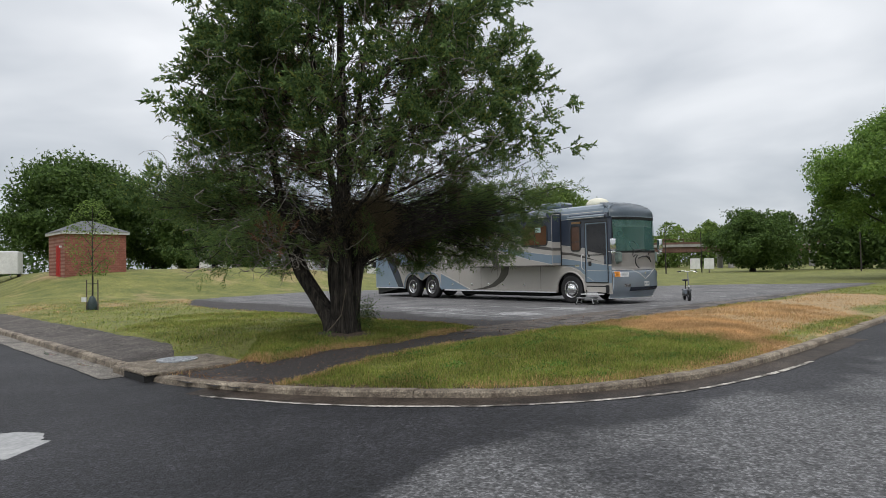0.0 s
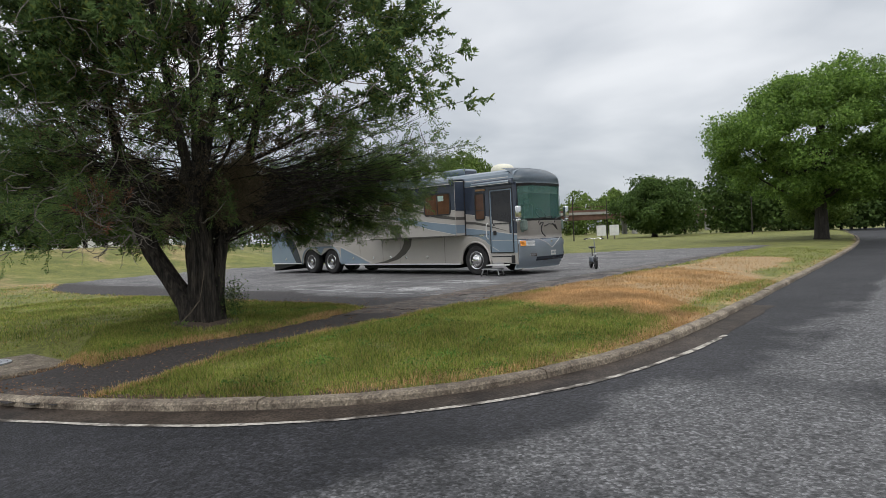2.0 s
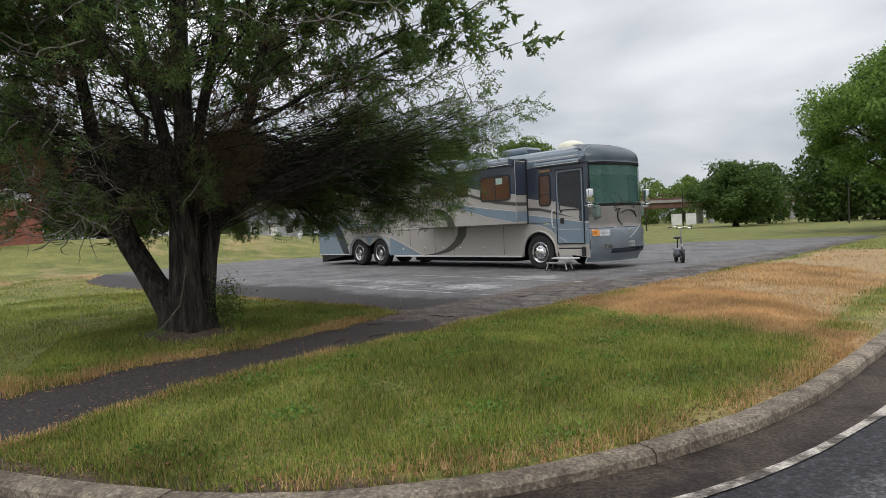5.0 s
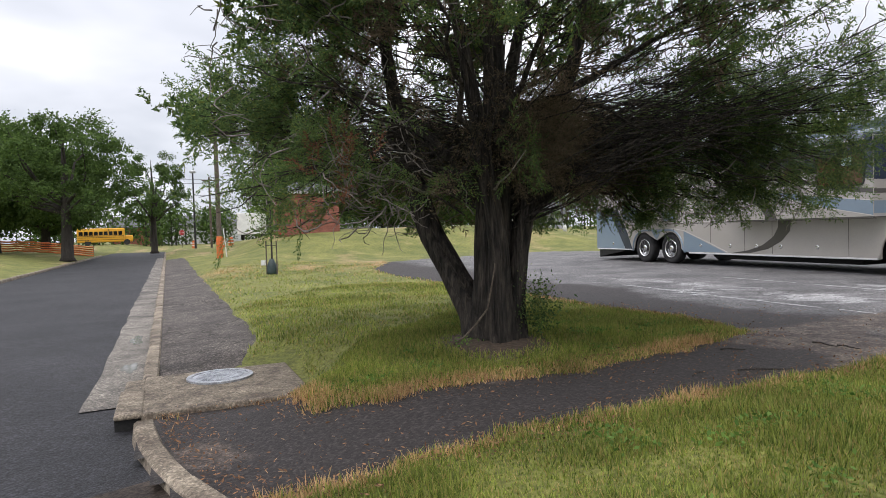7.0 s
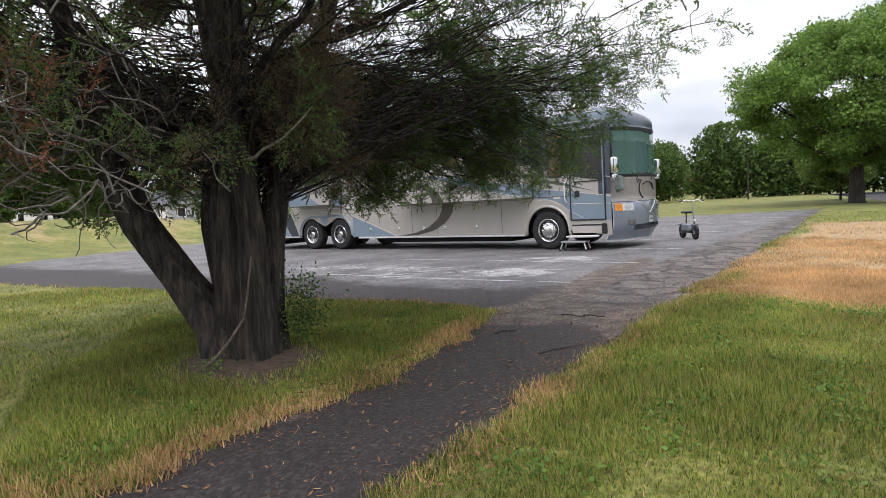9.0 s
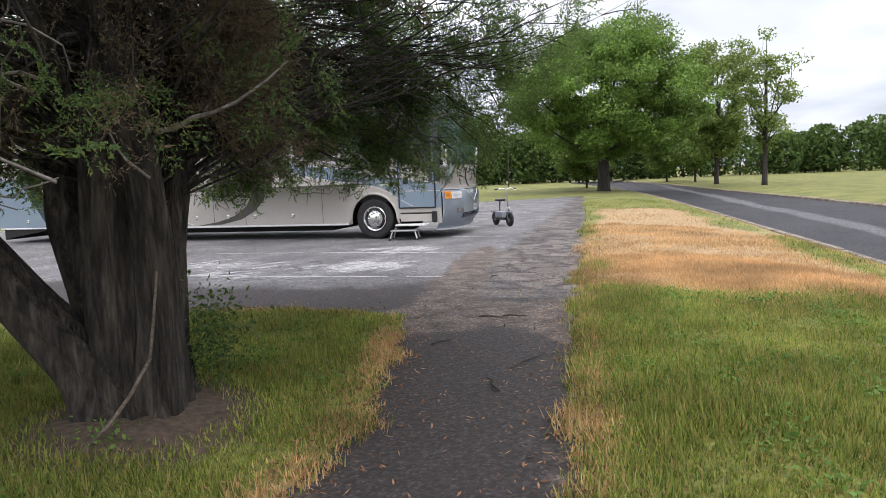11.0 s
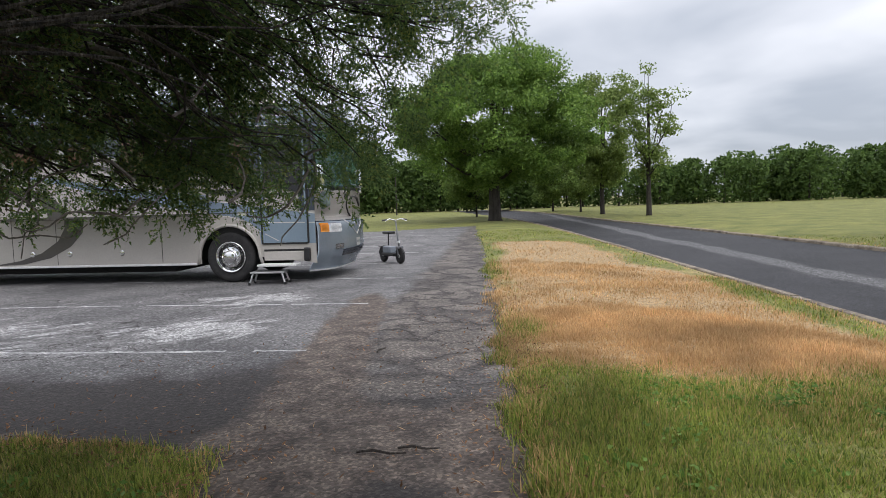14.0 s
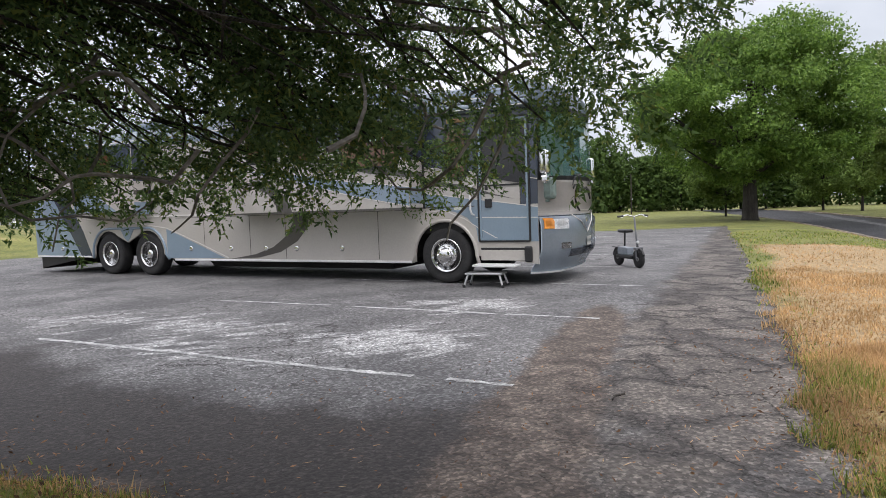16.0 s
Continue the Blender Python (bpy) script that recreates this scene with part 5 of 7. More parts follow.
def scooter(m):
    sc = thing("seated_scooter", "small black and grey seated electric scooter on its stand", "scooter", m=m)
    for name, x in (("front_wheel", 0.42), ("rear_wheel", -0.38)):
        w = new(name)
        w.parent = sc
        w.location = (x, 0, 0.18)
        part("tyre", lathe([(0.12, -0.035), (0.165, -0.035), (0.18, -0.015), (0.18, 0.015), (0.165, 0.035), (0.12, 0.035)], n=26), RUBBER, w, shade=True)
        part("rim", lathe([(0.12, -0.025), (0.105, -0.02), (0.05, -0.03), (0.03, -0.045), (0.03, 0.045), (0.05, 0.03), (0.105, 0.02), (0.12, 0.025)], n=22), ALLOY, w)
    part("steering_column", tube([(0.40, 0, 0.34), (0.33, 0, 0.60), (0.26, 0, 1.02)], [0.022, 0.02, 0.016], 10), SCOOTER_GREY, sc, "", True)
    for s in (-1, 1):
        part("fork_leg", tube([(0.42, s * 0.06, 0.18), (0.40, s * 0.06, 0.40)], 0.016, 8), SCOOTER_GREY, sc)
    part("fork_crown", box(0.35, -0.085, 0.36, 0.45, 0.085, 0.42, 0.012, 2), SCOOTER_GREY, sc)
    part("handlebar", tube([(0.20, -0.33, 1.04), (0.25, -0.15, 1.07), (0.26, 0, 1.03), (0.25, 0.15, 1.07), (0.20, 0.33, 1.04)], 0.014, 8), CHROME, sc, "", True)
    for s in (-1, 1):
        part("grip", tube([(0.20, s * 0.34, 1.04), (0.225, s * 0.22, 1.055)], 0.02, 8), BLACK, sc)
        part("brake_lever", tube([(0.24, s * 0.2, 1.05), (0.27, s * 0.3, 1.01)], 0.007, 5), CHROME, sc)
    part("front_mudguard", tube([(0.42 + 0.2 * math.cos(a), 0, 0.18 + 0.2 * math.sin(a)) for a in [radians(k) for k in (25, 55, 85, 115, 150)]], 0.03, 8), BLACK, sc)
    part("headlamp", lathe([(0.03, 0.0), (0.034, 0.03), (0.02, 0.045)], "x", 14, centre=(0.36, 0, 0.52)), LENS, sc)
    part("deck", box(-0.36, -0.09, 0.17, 0.26, 0.09, 0.24, 0.02, 2), BLACK, sc)
    part("frame_tube", tube([(0.38, 0, 0.44), (0.26, 0, 0.24), (0.15, 0, 0.2)], 0.03, 8), BLACK, sc)
    part("battery_box", box(-0.30, -0.085, 0.24, 0.10, 0.085, 0.40, 0.02, 2), surface("grey_battery_case", (0.2, 0.23, 0.27), (0.26, 0.29, 0.33), 0.5, 5, 40, 0.1, 0.0), sc, "grey battery box")
    part("seat_post", tube([(-0.14, 0, 0.42), (-0.12, 0, 0.72)], 0.018, 8), BLACK, sc)
    part("seat", box(-0.27, -0.10, 0.70, 0.06, 0.10, 0.77, 0.032, 3), BLACK, sc, "black padded saddle", True)
    part("luggage_rack", box(-0.52, -0.09, 0.38, -0.26, 0.09, 0.40, 0.006, 1), BLACK, sc)
    part("rear_mudguard", tube([(-0.38 + 0.21 * math.cos(a), 0, 0.18 + 0.21 * math.sin(a)) for a in [radians(k) for k in (60, 90, 120, 150, 175)]], 0.03, 8), BLACK, sc)
    part("stand", tube([(-0.05, 0.08, 0.18), (0.0, 0.22, 0.0)], 0.01, 6), ALLOY, sc)
    return sc


scooter(pose(8.46, 24.4, 0.0, 0, 0, -97))


# ---- trees ----
def unit(a):
    return a / (np.linalg.norm(a, axis=-1, keepdims=True) + 1e-9)


def leaf_quads(pos, size, rng, flat=0.3, slim=0.55, out=None, corners=4):
    """Pointed leaves at pos, turned at random but for a leaning to lie flat."""
    n = len(pos)
    nrm = unit(rng.normal(size=(n, 3)) + np.array((0, 0, flat)) + (out * 0.8 if out is not None else 0))
    d = unit(np.cross(nrm, rng.normal(size=(n, 3))))
    s = np.cross(nrm, d)
    L = (size * rng.uniform(0.6, 1.35, n))[:, None]
    if corners == 3:
        return np.stack((pos - d * L * 0.5 - s * L * slim * 0.6, pos - d * L * 0.4 + s * L * slim * 0.6, pos + d * L * 0.6), 1)
    return np.stack((pos - d * L * 0.5, pos + s * L * slim * 0.5 + d * L * 0.05, pos + d * L * 0.5, pos - s * L * slim * 0.5 + d * L * 0.05), 1)


def limb_path(a, b, rng, bend=0.12, n=6):
    a, b = np.array(a, float), np.array(b, float)
    L = np.linalg.norm(b - a)
    off = rng.normal(size=3) * bend * L
    ts = np.linspace(0, 1, n)
    return [tuple(a + (b - a) * t + off * math.sin(math.pi * t) * 0.6 + rng.normal(size=3) * 0.015 * L * (0 < t < 1)) for t in ts]


def broadleaf(name, label, base, height, radius, crown_from, leaf, count, mat, seed, trunk=0.3, bark=None, lobes=70, lobe_size=0.27, squeeze=1.0, sparse=0.0, category="tree", group="", shape="round"):
    """A leafy tree: tapered trunk, limbs that reach into the crown, and a crown of leaves in uneven masses."""
    rng = np.random.default_rng(seed)
    count, leaf = int(count * 1.9), leaf * 0.74
    t = thing(name, label, category, group, pose(*base))
    bark = bark or BARK_DARK
    cz0, cz1 = crown_from, height
    mid, half = (cz0 + cz1) / 2, (cz1 - cz0) / 2
    fork = crown_from + 0.12 * (height - crown_from)
    bm = tube([(0, 0, -0.15), (0.01, 0, 0.15), (0.03, 0.02, fork * 0.5), (0.0, 0.03, fork), (0.05, 0.0, (fork + height) / 2), (0.0, 0.0, height * 0.93)],
              [trunk * 1.55, trunk * 1.1, trunk * 0.9, trunk * 0.8, trunk * 0.4, trunk * 0.08], 12)
    part("trunk", bm, bark, t, shade=True)
    lob = []
    while len(lob) < lobes:
        v = unit(rng.normal(size=3)) * rng.uniform(0.3, 1.0) ** 0.5 * (1 + 0.07 * rng.normal())
        h = v[2]
        if shape == "round":
            w = 1.0 if h < 0.1 else 1 - 0.25 * h
            w *= 1.0 if h > -0.75 else 0.75
        elif shape == "column":
            w = 0.75 + 0.3 * h
        else:
            w = 1 - 0.55 * (h + 1) / 2
        lob.append((v[0] * radius * w * squeeze, v[1] * radius * w, mid + h * half))
    lob = np.array(lob)
    pick = lob[rng.permutation(len(lob))[:min(16, len(lob))]]
    for p in pick:
        start = (0.0, 0.0, min(max(0.35 * p[2] + 0.1 * height, fork * 0.85), p[2]))
        limb = tube(limb_path(start, p, rng), [trunk * 0.36, trunk * 0.3, trunk * 0.22, trunk * 0.16, trunk * 0.1, trunk * 0.03], 6)
        part("limb", limb, bark, t, shade=True)
    k = rng.integers(0, len(lob), count)
    r = radius * lobe_size * rng.uniform(0.55, 1.25, len(lob))[k]
    v = unit(rng.normal(size=(count, 3)))
    pos = lob[k] + v * (r * (rng.uniform(0.1, 1.0, count) ** 0.5 + 0.35 * np.abs(rng.normal(size=count))))[:, None] * np.array((1, 1, 0.62))
    keep = pos[:, 2] > crown_from * 0.8
    pos, v = pos[keep], v[keep]
    if sparse:
        keep = (np.sin(pos[:, 0] * 3.1 + pos[:, 2] * 2.3) + np.sin(pos[:, 1] * 3.7 - pos[:, 2] * 1.9) + rng.normal(size=len(pos)) * 0.7) > sparse
        pos, v = pos[keep], v[keep]
    part("crown", card_mesh("crown", leaf_quads(pos, leaf, rng, 0.5, 0.6, v, 3), mat), mat, t)
    return t


def spray_templates(rng, kinds, shoots, per, leaf, width, mess):
    """Feathery cedar sprays one unit long along x."""
    out = []
    for _ in range(kinds):
        q = []

        def leafs(p0, p1, n, L, w):
            p0, p1 = np.array(p0), np.array(p1)
            d = unit(p1 - p0)
            for i in range(n):
                c = p0 + (p1 - p0) * ((i + rng.uniform(0.1, 0.9)) / n)
                dd = unit(d + rng.normal(size=3) * mess)
                s = unit(np.cross(dd, rng.normal(size=3)))
                l = L * rng.uniform(0.7, 1.3)
                q.append((c - s * w * 0.5, c + s * w * 0.5, c + dd * l))
        for i in range(shoots):
            t = 0.1 + 0.9 * i / (shoots - 1)
            p0 = np.array((t, 0.05 * math.sin(5 * t), 0.06 * math.sin(3 * t)))
            side = 1 if i % 2 else -1
            a = math.radians(rng.uniform(25, 65)) * side
            L = (0.42 - 0.22 * t) * rng.uniform(0.7, 1.25)
            p1 = p0 + L * np.array((math.cos(a), math.sin(a) * 0.85, rng.normal() * 0.4))
            leafs(p0, p1, per, leaf, width)
        leafs((0, 0, 0), (1.02, 0, 0), 8, leaf, width)
        out.append(np.array(q))
    return out


# the strip of path that stays clear of boughs, beside the cedar
CLEAR_LINE = [(-2.4, 8.5), (-2.25, 9.8), (-1.75, 10.85), (-1.0, 11.6), (-0.3, 12.3), (0.1, 12.9), (0.35, 13.5)]


def clear_of_path(p, base):
    x, y = p[0] + base[0], p[1] + base[1]
    best = 9.0
    for (ax, ay), (bx, by) in zip(CLEAR_LINE, CLEAR_LINE[1:]):
        ex, ey = bx - ax, by - ay
        t = min(1.0, max(0.0, ((x - ax) * ex + (y - ay) * ey) / (ex * ex + ey * ey)))
        best = min(best, math.hypot(x - ax - t * ex, y - ay - t * ey))
    return best > 1.5 or p[2] > 2.85


def cedar(base):
    rng = np.random.default_rng(11)
    t = thing("cedar_tree", "broad dark-green cedar with several furrowed stems, on the lawn", "tree", m=pose(*base))
    # stems, relative to the base
    stems = [([(0.0, 0.0, -0.12), (0.0, 0.0, 0.1), (-0.02, 0.0, 0.4), (-0.02, 0.03, 1.1), (0.03, 0.08, 2.2), (0.02, 0.15, 4.5), (0.0, 0.2, 9.2)], [0.38, 0.28, 0.225, 0.18, 0.135, 0.10, 0.02]),
             ([(-0.12, -0.02, 0.0), (-0.24, 0.03, 0.3), (-0.52, 0.12, 0.7), (-0.88, 0.23, 1.25), (-1.25, 0.32, 2.3), (-1.6, 0.4, 4.2), (-1.9, 0.5, 6.4)], [0.22, 0.17, 0.14, 0.125, 0.10, 0.06, 0.02]),
             ([(0.12, 0.05, 0.0), (0.17, 0.06, 0.4), (0.25, 0.1, 1.0), (0.37, 0.18, 1.7), (0.85, 0.35, 3.0), (1.4, 0.5, 5.2), (1.9, 0.6, 7.0)], [0.2, 0.13, 0.10, 0.09, 0.075, 0.05, 0.02]),
             ([(-0.08, 0.14, 0.0), (-0.14, 0.24, 0.5), (-0.28, 0.5, 1.2), (-0.2, 0.9, 2.4), (0.1, 1.5, 4.6), (0.3, 1.8, 6.8)], [0.18, 0.14, 0.11, 0.09, 0.06, 0.02]),
             ([(0.1, -0.14, 0.0), (0.12, -0.2, 0.5), (0.14, -0.25, 1.1), (0.0, -0.4, 2.4), (-0.3, -0.7, 4.6), (-0.5, -0.8, 7.0)], [0.17, 0.12, 0.09, 0.08, 0.05, 0.02])]
    for pts, rad in stems:
        p = np.array(pts)
        s = np.linspace(0, len(pts) - 1, 40)
        fine = [tuple(float(np.interp(v, range(len(pts)), p[:, i])) for i in range(3)) for v in s]
        fr = [float(np.interp(v, range(len(pts)), rad)) for v in s]
        bm = tube(fine, fr, 26)
        for v in bm.verts:
            cx, cy = np.interp(v.co.z, p[:, 2], p[:, 0]), np.interp(v.co.z, p[:, 2], p[:, 1])
            a = math.atan2(v.co.y - cy, v.co.x - cx)
            k = 1 + 0.15 * math.sin(4 * a + 0.9 * v.co.z) + 0.10 * math.sin(9 * a - 1.2 * v.co.z) + 0.07 * math.sin(13 * a + 2 * v.co.z)
            v.co.x, v.co.y = cx + (v.co.x - cx) * k, cy + (v.co.y - cy) * k
        part("stem", bm, BARK, t, shade=True)

    def reach(th, z):
        """How far the crown goes out in a direction, in degrees from east, at a height."""
        low = np.interp(th, [-180, -135, -100, -60, -25, 5, 20, 60, 100, 140, 180], [2.9, 2.8, 2.4, 2.0, 2.2, 3.0, 3.75, 4.05, 3.95, 3.5, 2.9])
        high = np.interp(th, [-180, -135, -90, -45, 0, 45, 90, 135, 180], [3.0, 3.0, 3.3, 3.8, 4.35, 4.2, 3.8, 3.3, 3.0])
        k = smooth(1.9, 3.1, z)
        west = 1.35 * np.exp(-((np.abs(np.abs(np.asarray(th, float) + 5) - 180) % 360) / 17) ** 2) * np.exp(-((np.asarray(z) - 3.1) / 0.55) ** 2)
        return (low * (1 - k) + high * k + west) * np.interp(z, [1.0, 1.6, 3.0, 4.5, 6.5, 8.0, 9.5, 10.4], [0.9, 1.0, 1.0, 1.0, 0.95, 0.74, 0.42, 0.08])

    fine_kinds = spray_templates(rng, 8, 21, 10, 0.062, 0.034, 0.55)
    mid_kinds = spray_templates(rng, 6, 13, 7, 0.098, 0.052, 0.65)
    bare_kinds = spray_templates(rng, 5, 9, 6, 0.08, 0.024, 0.6)
    wide_kinds = spray_templates(rng, 6, 9, 5, 0.23, 0.125, 0.6)
    dim_kinds = spray_templates(rng, 5, 8, 5, 0.17, 0.06, 0.7)
    fine_kinds, mid_kinds = [np.delete(q, np.s_[::5], 0) for q in fine_kinds], [np.delete(q, np.s_[::6], 0) for q in mid_kinds]
    bmB = bmesh.new()
    sp_pos, sp_dir, sp_size = [], [], []
    branches = 760
    for i in range(branches):
        u = (i + 0.5) / branches
        z = 1.40 + 8.85 * u ** 1.35
        th = (i * 137.508) % 360 - 180 + rng.normal() * 6
        low_side, lobe, west = i % 3 == 0, i % 7 == 5, i % 31 == 4
        if low_side:
            z, th = 1.36 + 1.9 * rng.random() ** 1.15, rng.uniform(-25, 145)
        if lobe:
            z, th = 1.4 + 1.6 * rng.random(), rng.uniform(8, 85)
        if west:
            z, th = 2.6 + 1.0 * rng.random(), -175 + rng.normal() * 9
        floor_z = float(np.interp(th, [-180, -90, -45, 0, 30, 60, 110, 180], [1.26, 1.5, 1.72, 1.62, 1.46, 1.34, 1.28, 1.26]))
        z = max(z, floor_z + 0.08)
        a = math.radians(th)
        R = float(reach(th, z)) * (rng.uniform(0.68, 1.08) if low_side or lobe else rng.uniform(0.74, 1.03)) * (1 + 0.07 * math.sin(th * 0.105 + z * 2.2))
        while R > 0.8 and not clear_of_path((R * math.cos(a), R * math.sin(a), z), base):
            R *= 0.93
        tip = np.array((R * math.cos(a), R * math.sin(a), z + 0.12 * math.sin(th * 0.2 + z * 3)))
        z_in = max(1.25 + 0.4 * rng.random(), z - 0.32 * R * rng.uniform(0.6, 1.5)) if z > 2.2 else z + rng.uniform(0.1, 0.7)
        root = np.array((0.28 * math.cos(a) * rng.uniform(0.4, 1.6), 0.28 * math.sin(a) * rng.uniform(0.4, 1.6), z_in))
        sag = np.array((rng.normal() * 0.12, rng.normal() * 0.12, 0.25 if z < 3 else -0.1)) * R * 0.3
        ts = np.linspace(0, 1, 9)
        path = np.array([root + (tip - root) * q + sag * math.sin(math.pi * q) + rng.normal(size=3) * 0.05 * (0 < q < 1) for q in ts])
        r0 = 0.04 if i % 29 == 7 else 0.007 + 0.006 * rng.random()
        tube([tuple(p) for p in path], [r0 * (1 - 0.85 * q) for q in ts], 5, bmB, caps=False)
        # tufts along the outer half, with bare stretches between them
        tufts = 5 if lobe else 7 if west else 5 if low_side else 9 if z > 3.4 else 4
        for q in np.r_[rng.uniform(0.42, 0.97, tufts), 1.0]:
            c = np.array([np.interp(q, ts, path[:, j]) for j in range(3)]) + rng.normal(size=3) * np.array((0.14, 0.14, 0.11))
            if math.hypot(c[0], c[1]) < 0.5 * R and rng.random() < (0.8 if z < 3.6 else 0.45):
                continue
            hollow = noise.noise(Vector(c) * 1.15 + Vector((3.1, 0.4, 7.7)))
            if hollow < (-0.2 if (low_side or lobe) and z < 2.1 else -0.08 if z < 3.8 else -0.3) and not west and q < 0.99:
                continue
            c[2] = max(c[2], floor_z + 0.1 * rng.random())
            if not clear_of_path(c, base):
                continue
            back = np.array([np.interp(max(0.0, q - 0.12), ts, path[:, j]) for j in range(3)])
            tube([tuple(back), tuple((back + c) / 2 + rng.normal(size=3) * 0.02), tuple(c)], [0.007, 0.006, 0.003], 3, bmB, caps=False)
            out = unit(np.array((c[0], c[1], 0.0)))
            for _ in range(int(rng.integers(4, 6)) if (low_side or lobe) else int(rng.integers(3, 5))):
                d = out * rng.uniform(0.3, 1.0) + rng.normal(size=3) * 0.55 + np.array((0, 0, rng.uniform(-0.45, 0.4) if z < 3.2 else rng.uniform(-0.1, 0.8)))
                sp_pos.append(c + rng.normal(size=3) * 0.055)
                sp_dir.append(unit(d))
                sp_size.append(rng.uniform(0.20, 0.40))
    tagged(part("branchwork", bmB, BARK, t), kind="stuff")
    P, D, S = np.array(sp_pos), np.array(sp_dir), np.array(sp_size)
    side = unit(np.cross(D, rng.normal(size=D.shape)))
    up = np.cross(D, side)
    M = np.stack((D, side, up), 2) * S[:, None, None]
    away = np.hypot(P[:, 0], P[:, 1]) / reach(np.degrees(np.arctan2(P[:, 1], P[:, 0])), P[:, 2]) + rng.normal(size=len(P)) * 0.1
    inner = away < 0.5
    line = np.array(CLEAR_LINE + [(0.8, 14.6)]) - np.array(base[:2])
    gap = np.min(np.hypot(P[:, None, 0] - line[None, :, 0], P[:, None, 1] - line[None, :, 1]), axis=1)
    close = (P[:, 2] < 2.9) & (gap < 2.7)
    mid = ~close & (P[:, 2] < 3.6) & (gap < 5.0)
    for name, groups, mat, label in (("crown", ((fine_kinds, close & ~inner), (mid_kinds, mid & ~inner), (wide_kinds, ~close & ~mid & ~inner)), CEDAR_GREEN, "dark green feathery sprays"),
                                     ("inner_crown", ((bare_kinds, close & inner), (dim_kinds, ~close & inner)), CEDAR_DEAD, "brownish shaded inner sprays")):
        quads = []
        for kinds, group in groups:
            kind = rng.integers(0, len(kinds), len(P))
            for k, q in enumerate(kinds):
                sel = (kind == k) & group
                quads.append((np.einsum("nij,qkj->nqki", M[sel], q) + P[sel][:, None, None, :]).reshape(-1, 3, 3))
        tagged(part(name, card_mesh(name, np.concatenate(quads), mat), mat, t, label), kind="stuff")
    # bare grey twigs
    bmT = bmesh.new()
    for i in range(1000):
        th, z = rng.uniform(-180, 180), 1.3 + 4.2 * rng.random() ** 1.2
        R = float(reach(th, z)) * rng.uniform(0.35, 1.0)
        a = math.radians(th)
        p = np.array((R * math.cos(a), R * math.sin(a), z))
        d = unit(np.array((math.cos(a), math.sin(a), 0)) * 0.5 + rng.normal(size=3) * 0.7)
        pts = [p]
        for _ in range(7):
            d = unit(d + rng.normal(size=3) * 0.42)
            pts.append(pts[-1] + d * rng.uniform(0.05, 0.15))
        if min(q[2] for q in pts) < 1.1 or not all(clear_of_path(q, base) for q in pts):
            continue
        tube([tuple(q) for q in pts], [0.0085, 0.0075, 0.0065, 0.006, 0.005, 0.0045, 0.004, 0.003], 4, bmT, caps=False)
    tagged(part("bare_twigwork", bmT, TWIG, t, "bare grey twisted twigs"), kind="stuff")
    # the thin bare bough that reaches out
    for a, b in (((1.6, 1.2, 2.05), (4.15, 2.75, 2.0)), ((2.9, 2.0, 1.95), (4.3, 2.5, 2.3)), ((2.6, 1.6, 2.0), (3.6, 2.7, 1.65)), ((2.4, 1.9, 1.95), (2.75, 2.1, 1.55))):
        part("bough", tube(limb_path(a, b, rng, 0.12, 8), [0.020, 0.018, 0.015, 0.013, 0.010, 0.008, 0.006, 0.004], 6), TWIG, t, "thin bare outer bough")
    for c, n in (((3.5, 2.35, 2.1), 8), ((2.75, 2.1, 1.62), 6), ((4.0, 2.5, 2.15), 6)):
        q = np.concatenate([fine_kinds[k % 8] * 0.3 @ np.array(Euler((rng.uniform(0, 6), rng.uniform(0, 6), rng.uniform(0, 6))).to_matrix()).T + np.array(c) + rng.normal(size=3) * 0.12 for k in range(n)])
        tagged(part("tuft", card_mesh("tuft", q, CEDAR_GREEN), CEDAR_GREEN, t), kind="stuff")
    # a rust-brown dead spray, a fresh one, and the curled dead twigs below the south side
    for c, n, mat, label, start in (((-0.85, -1.8, 1.95), 12, RUST, "rust-brown dead spray", (-0.6, -0.2, 1.7)), ((0.72, -1.15, 1.98), 9, CEDAR_GREEN, "", (0.12, -0.3, 1.7))):
        part("bough", tube(limb_path(start, c, rng, 0.1, 8), [0.018, 0.016, 0.014, 0.012, 0.010, 0.008, 0.006, 0.004], 6), TWIG, t)
        q = np.concatenate([fine_kinds[k % 8] * 0.32 @ np.array(Euler((rng.uniform(0, 6), rng.uniform(0, 6), rng.uniform(0, 6))).to_matrix()).T + np.array(c) + rng.normal(size=3) * np.array((0.16, 0.14, 0.09)) for k in range(n)])
        tagged(part("tuft", card_mesh("tuft", q, mat), mat, t, label), kind="stuff")
    for k in range(7):
        p = np.array((-0.78 + 0.07 * rng.normal(), -0.75 + 0.07 * rng.normal(), 1.55))
        d, pts = np.array((0.0, 0.0, -1.0)), []
        for _ in range(9):
            pts.append(tuple(p))
            d = unit(d + rng.normal(size=3) * 0.55)
            p = p + d * 0.075
            p[2] = max(p[2], 0.85)
        part("bough", tube(pts, [0.007, 0.0065, 0.006, 0.0055, 0.005, 0.0045, 0.004, 0.0035, 0.003], 5), TWIG, t, "curled bare twig")
    # a pale climbing stem that leans on the foot of the trunk
    part("vine", tube([(0.13, -0.33, 0.95), (0.08, -0.36, 0.63), (0.04, -0.39, 0.42), (-0.08, -0.45, 0.25), (-0.2, -0.5, 0.12), (-0.34, -0.55, 0.03), (-0.42, -0.58, -0.06)], [0.007, 0.009, 0.010, 0.011, 0.011, 0.010, 0.008], 7), BARE_VINE, t, "bare brown vine at the foot", True)
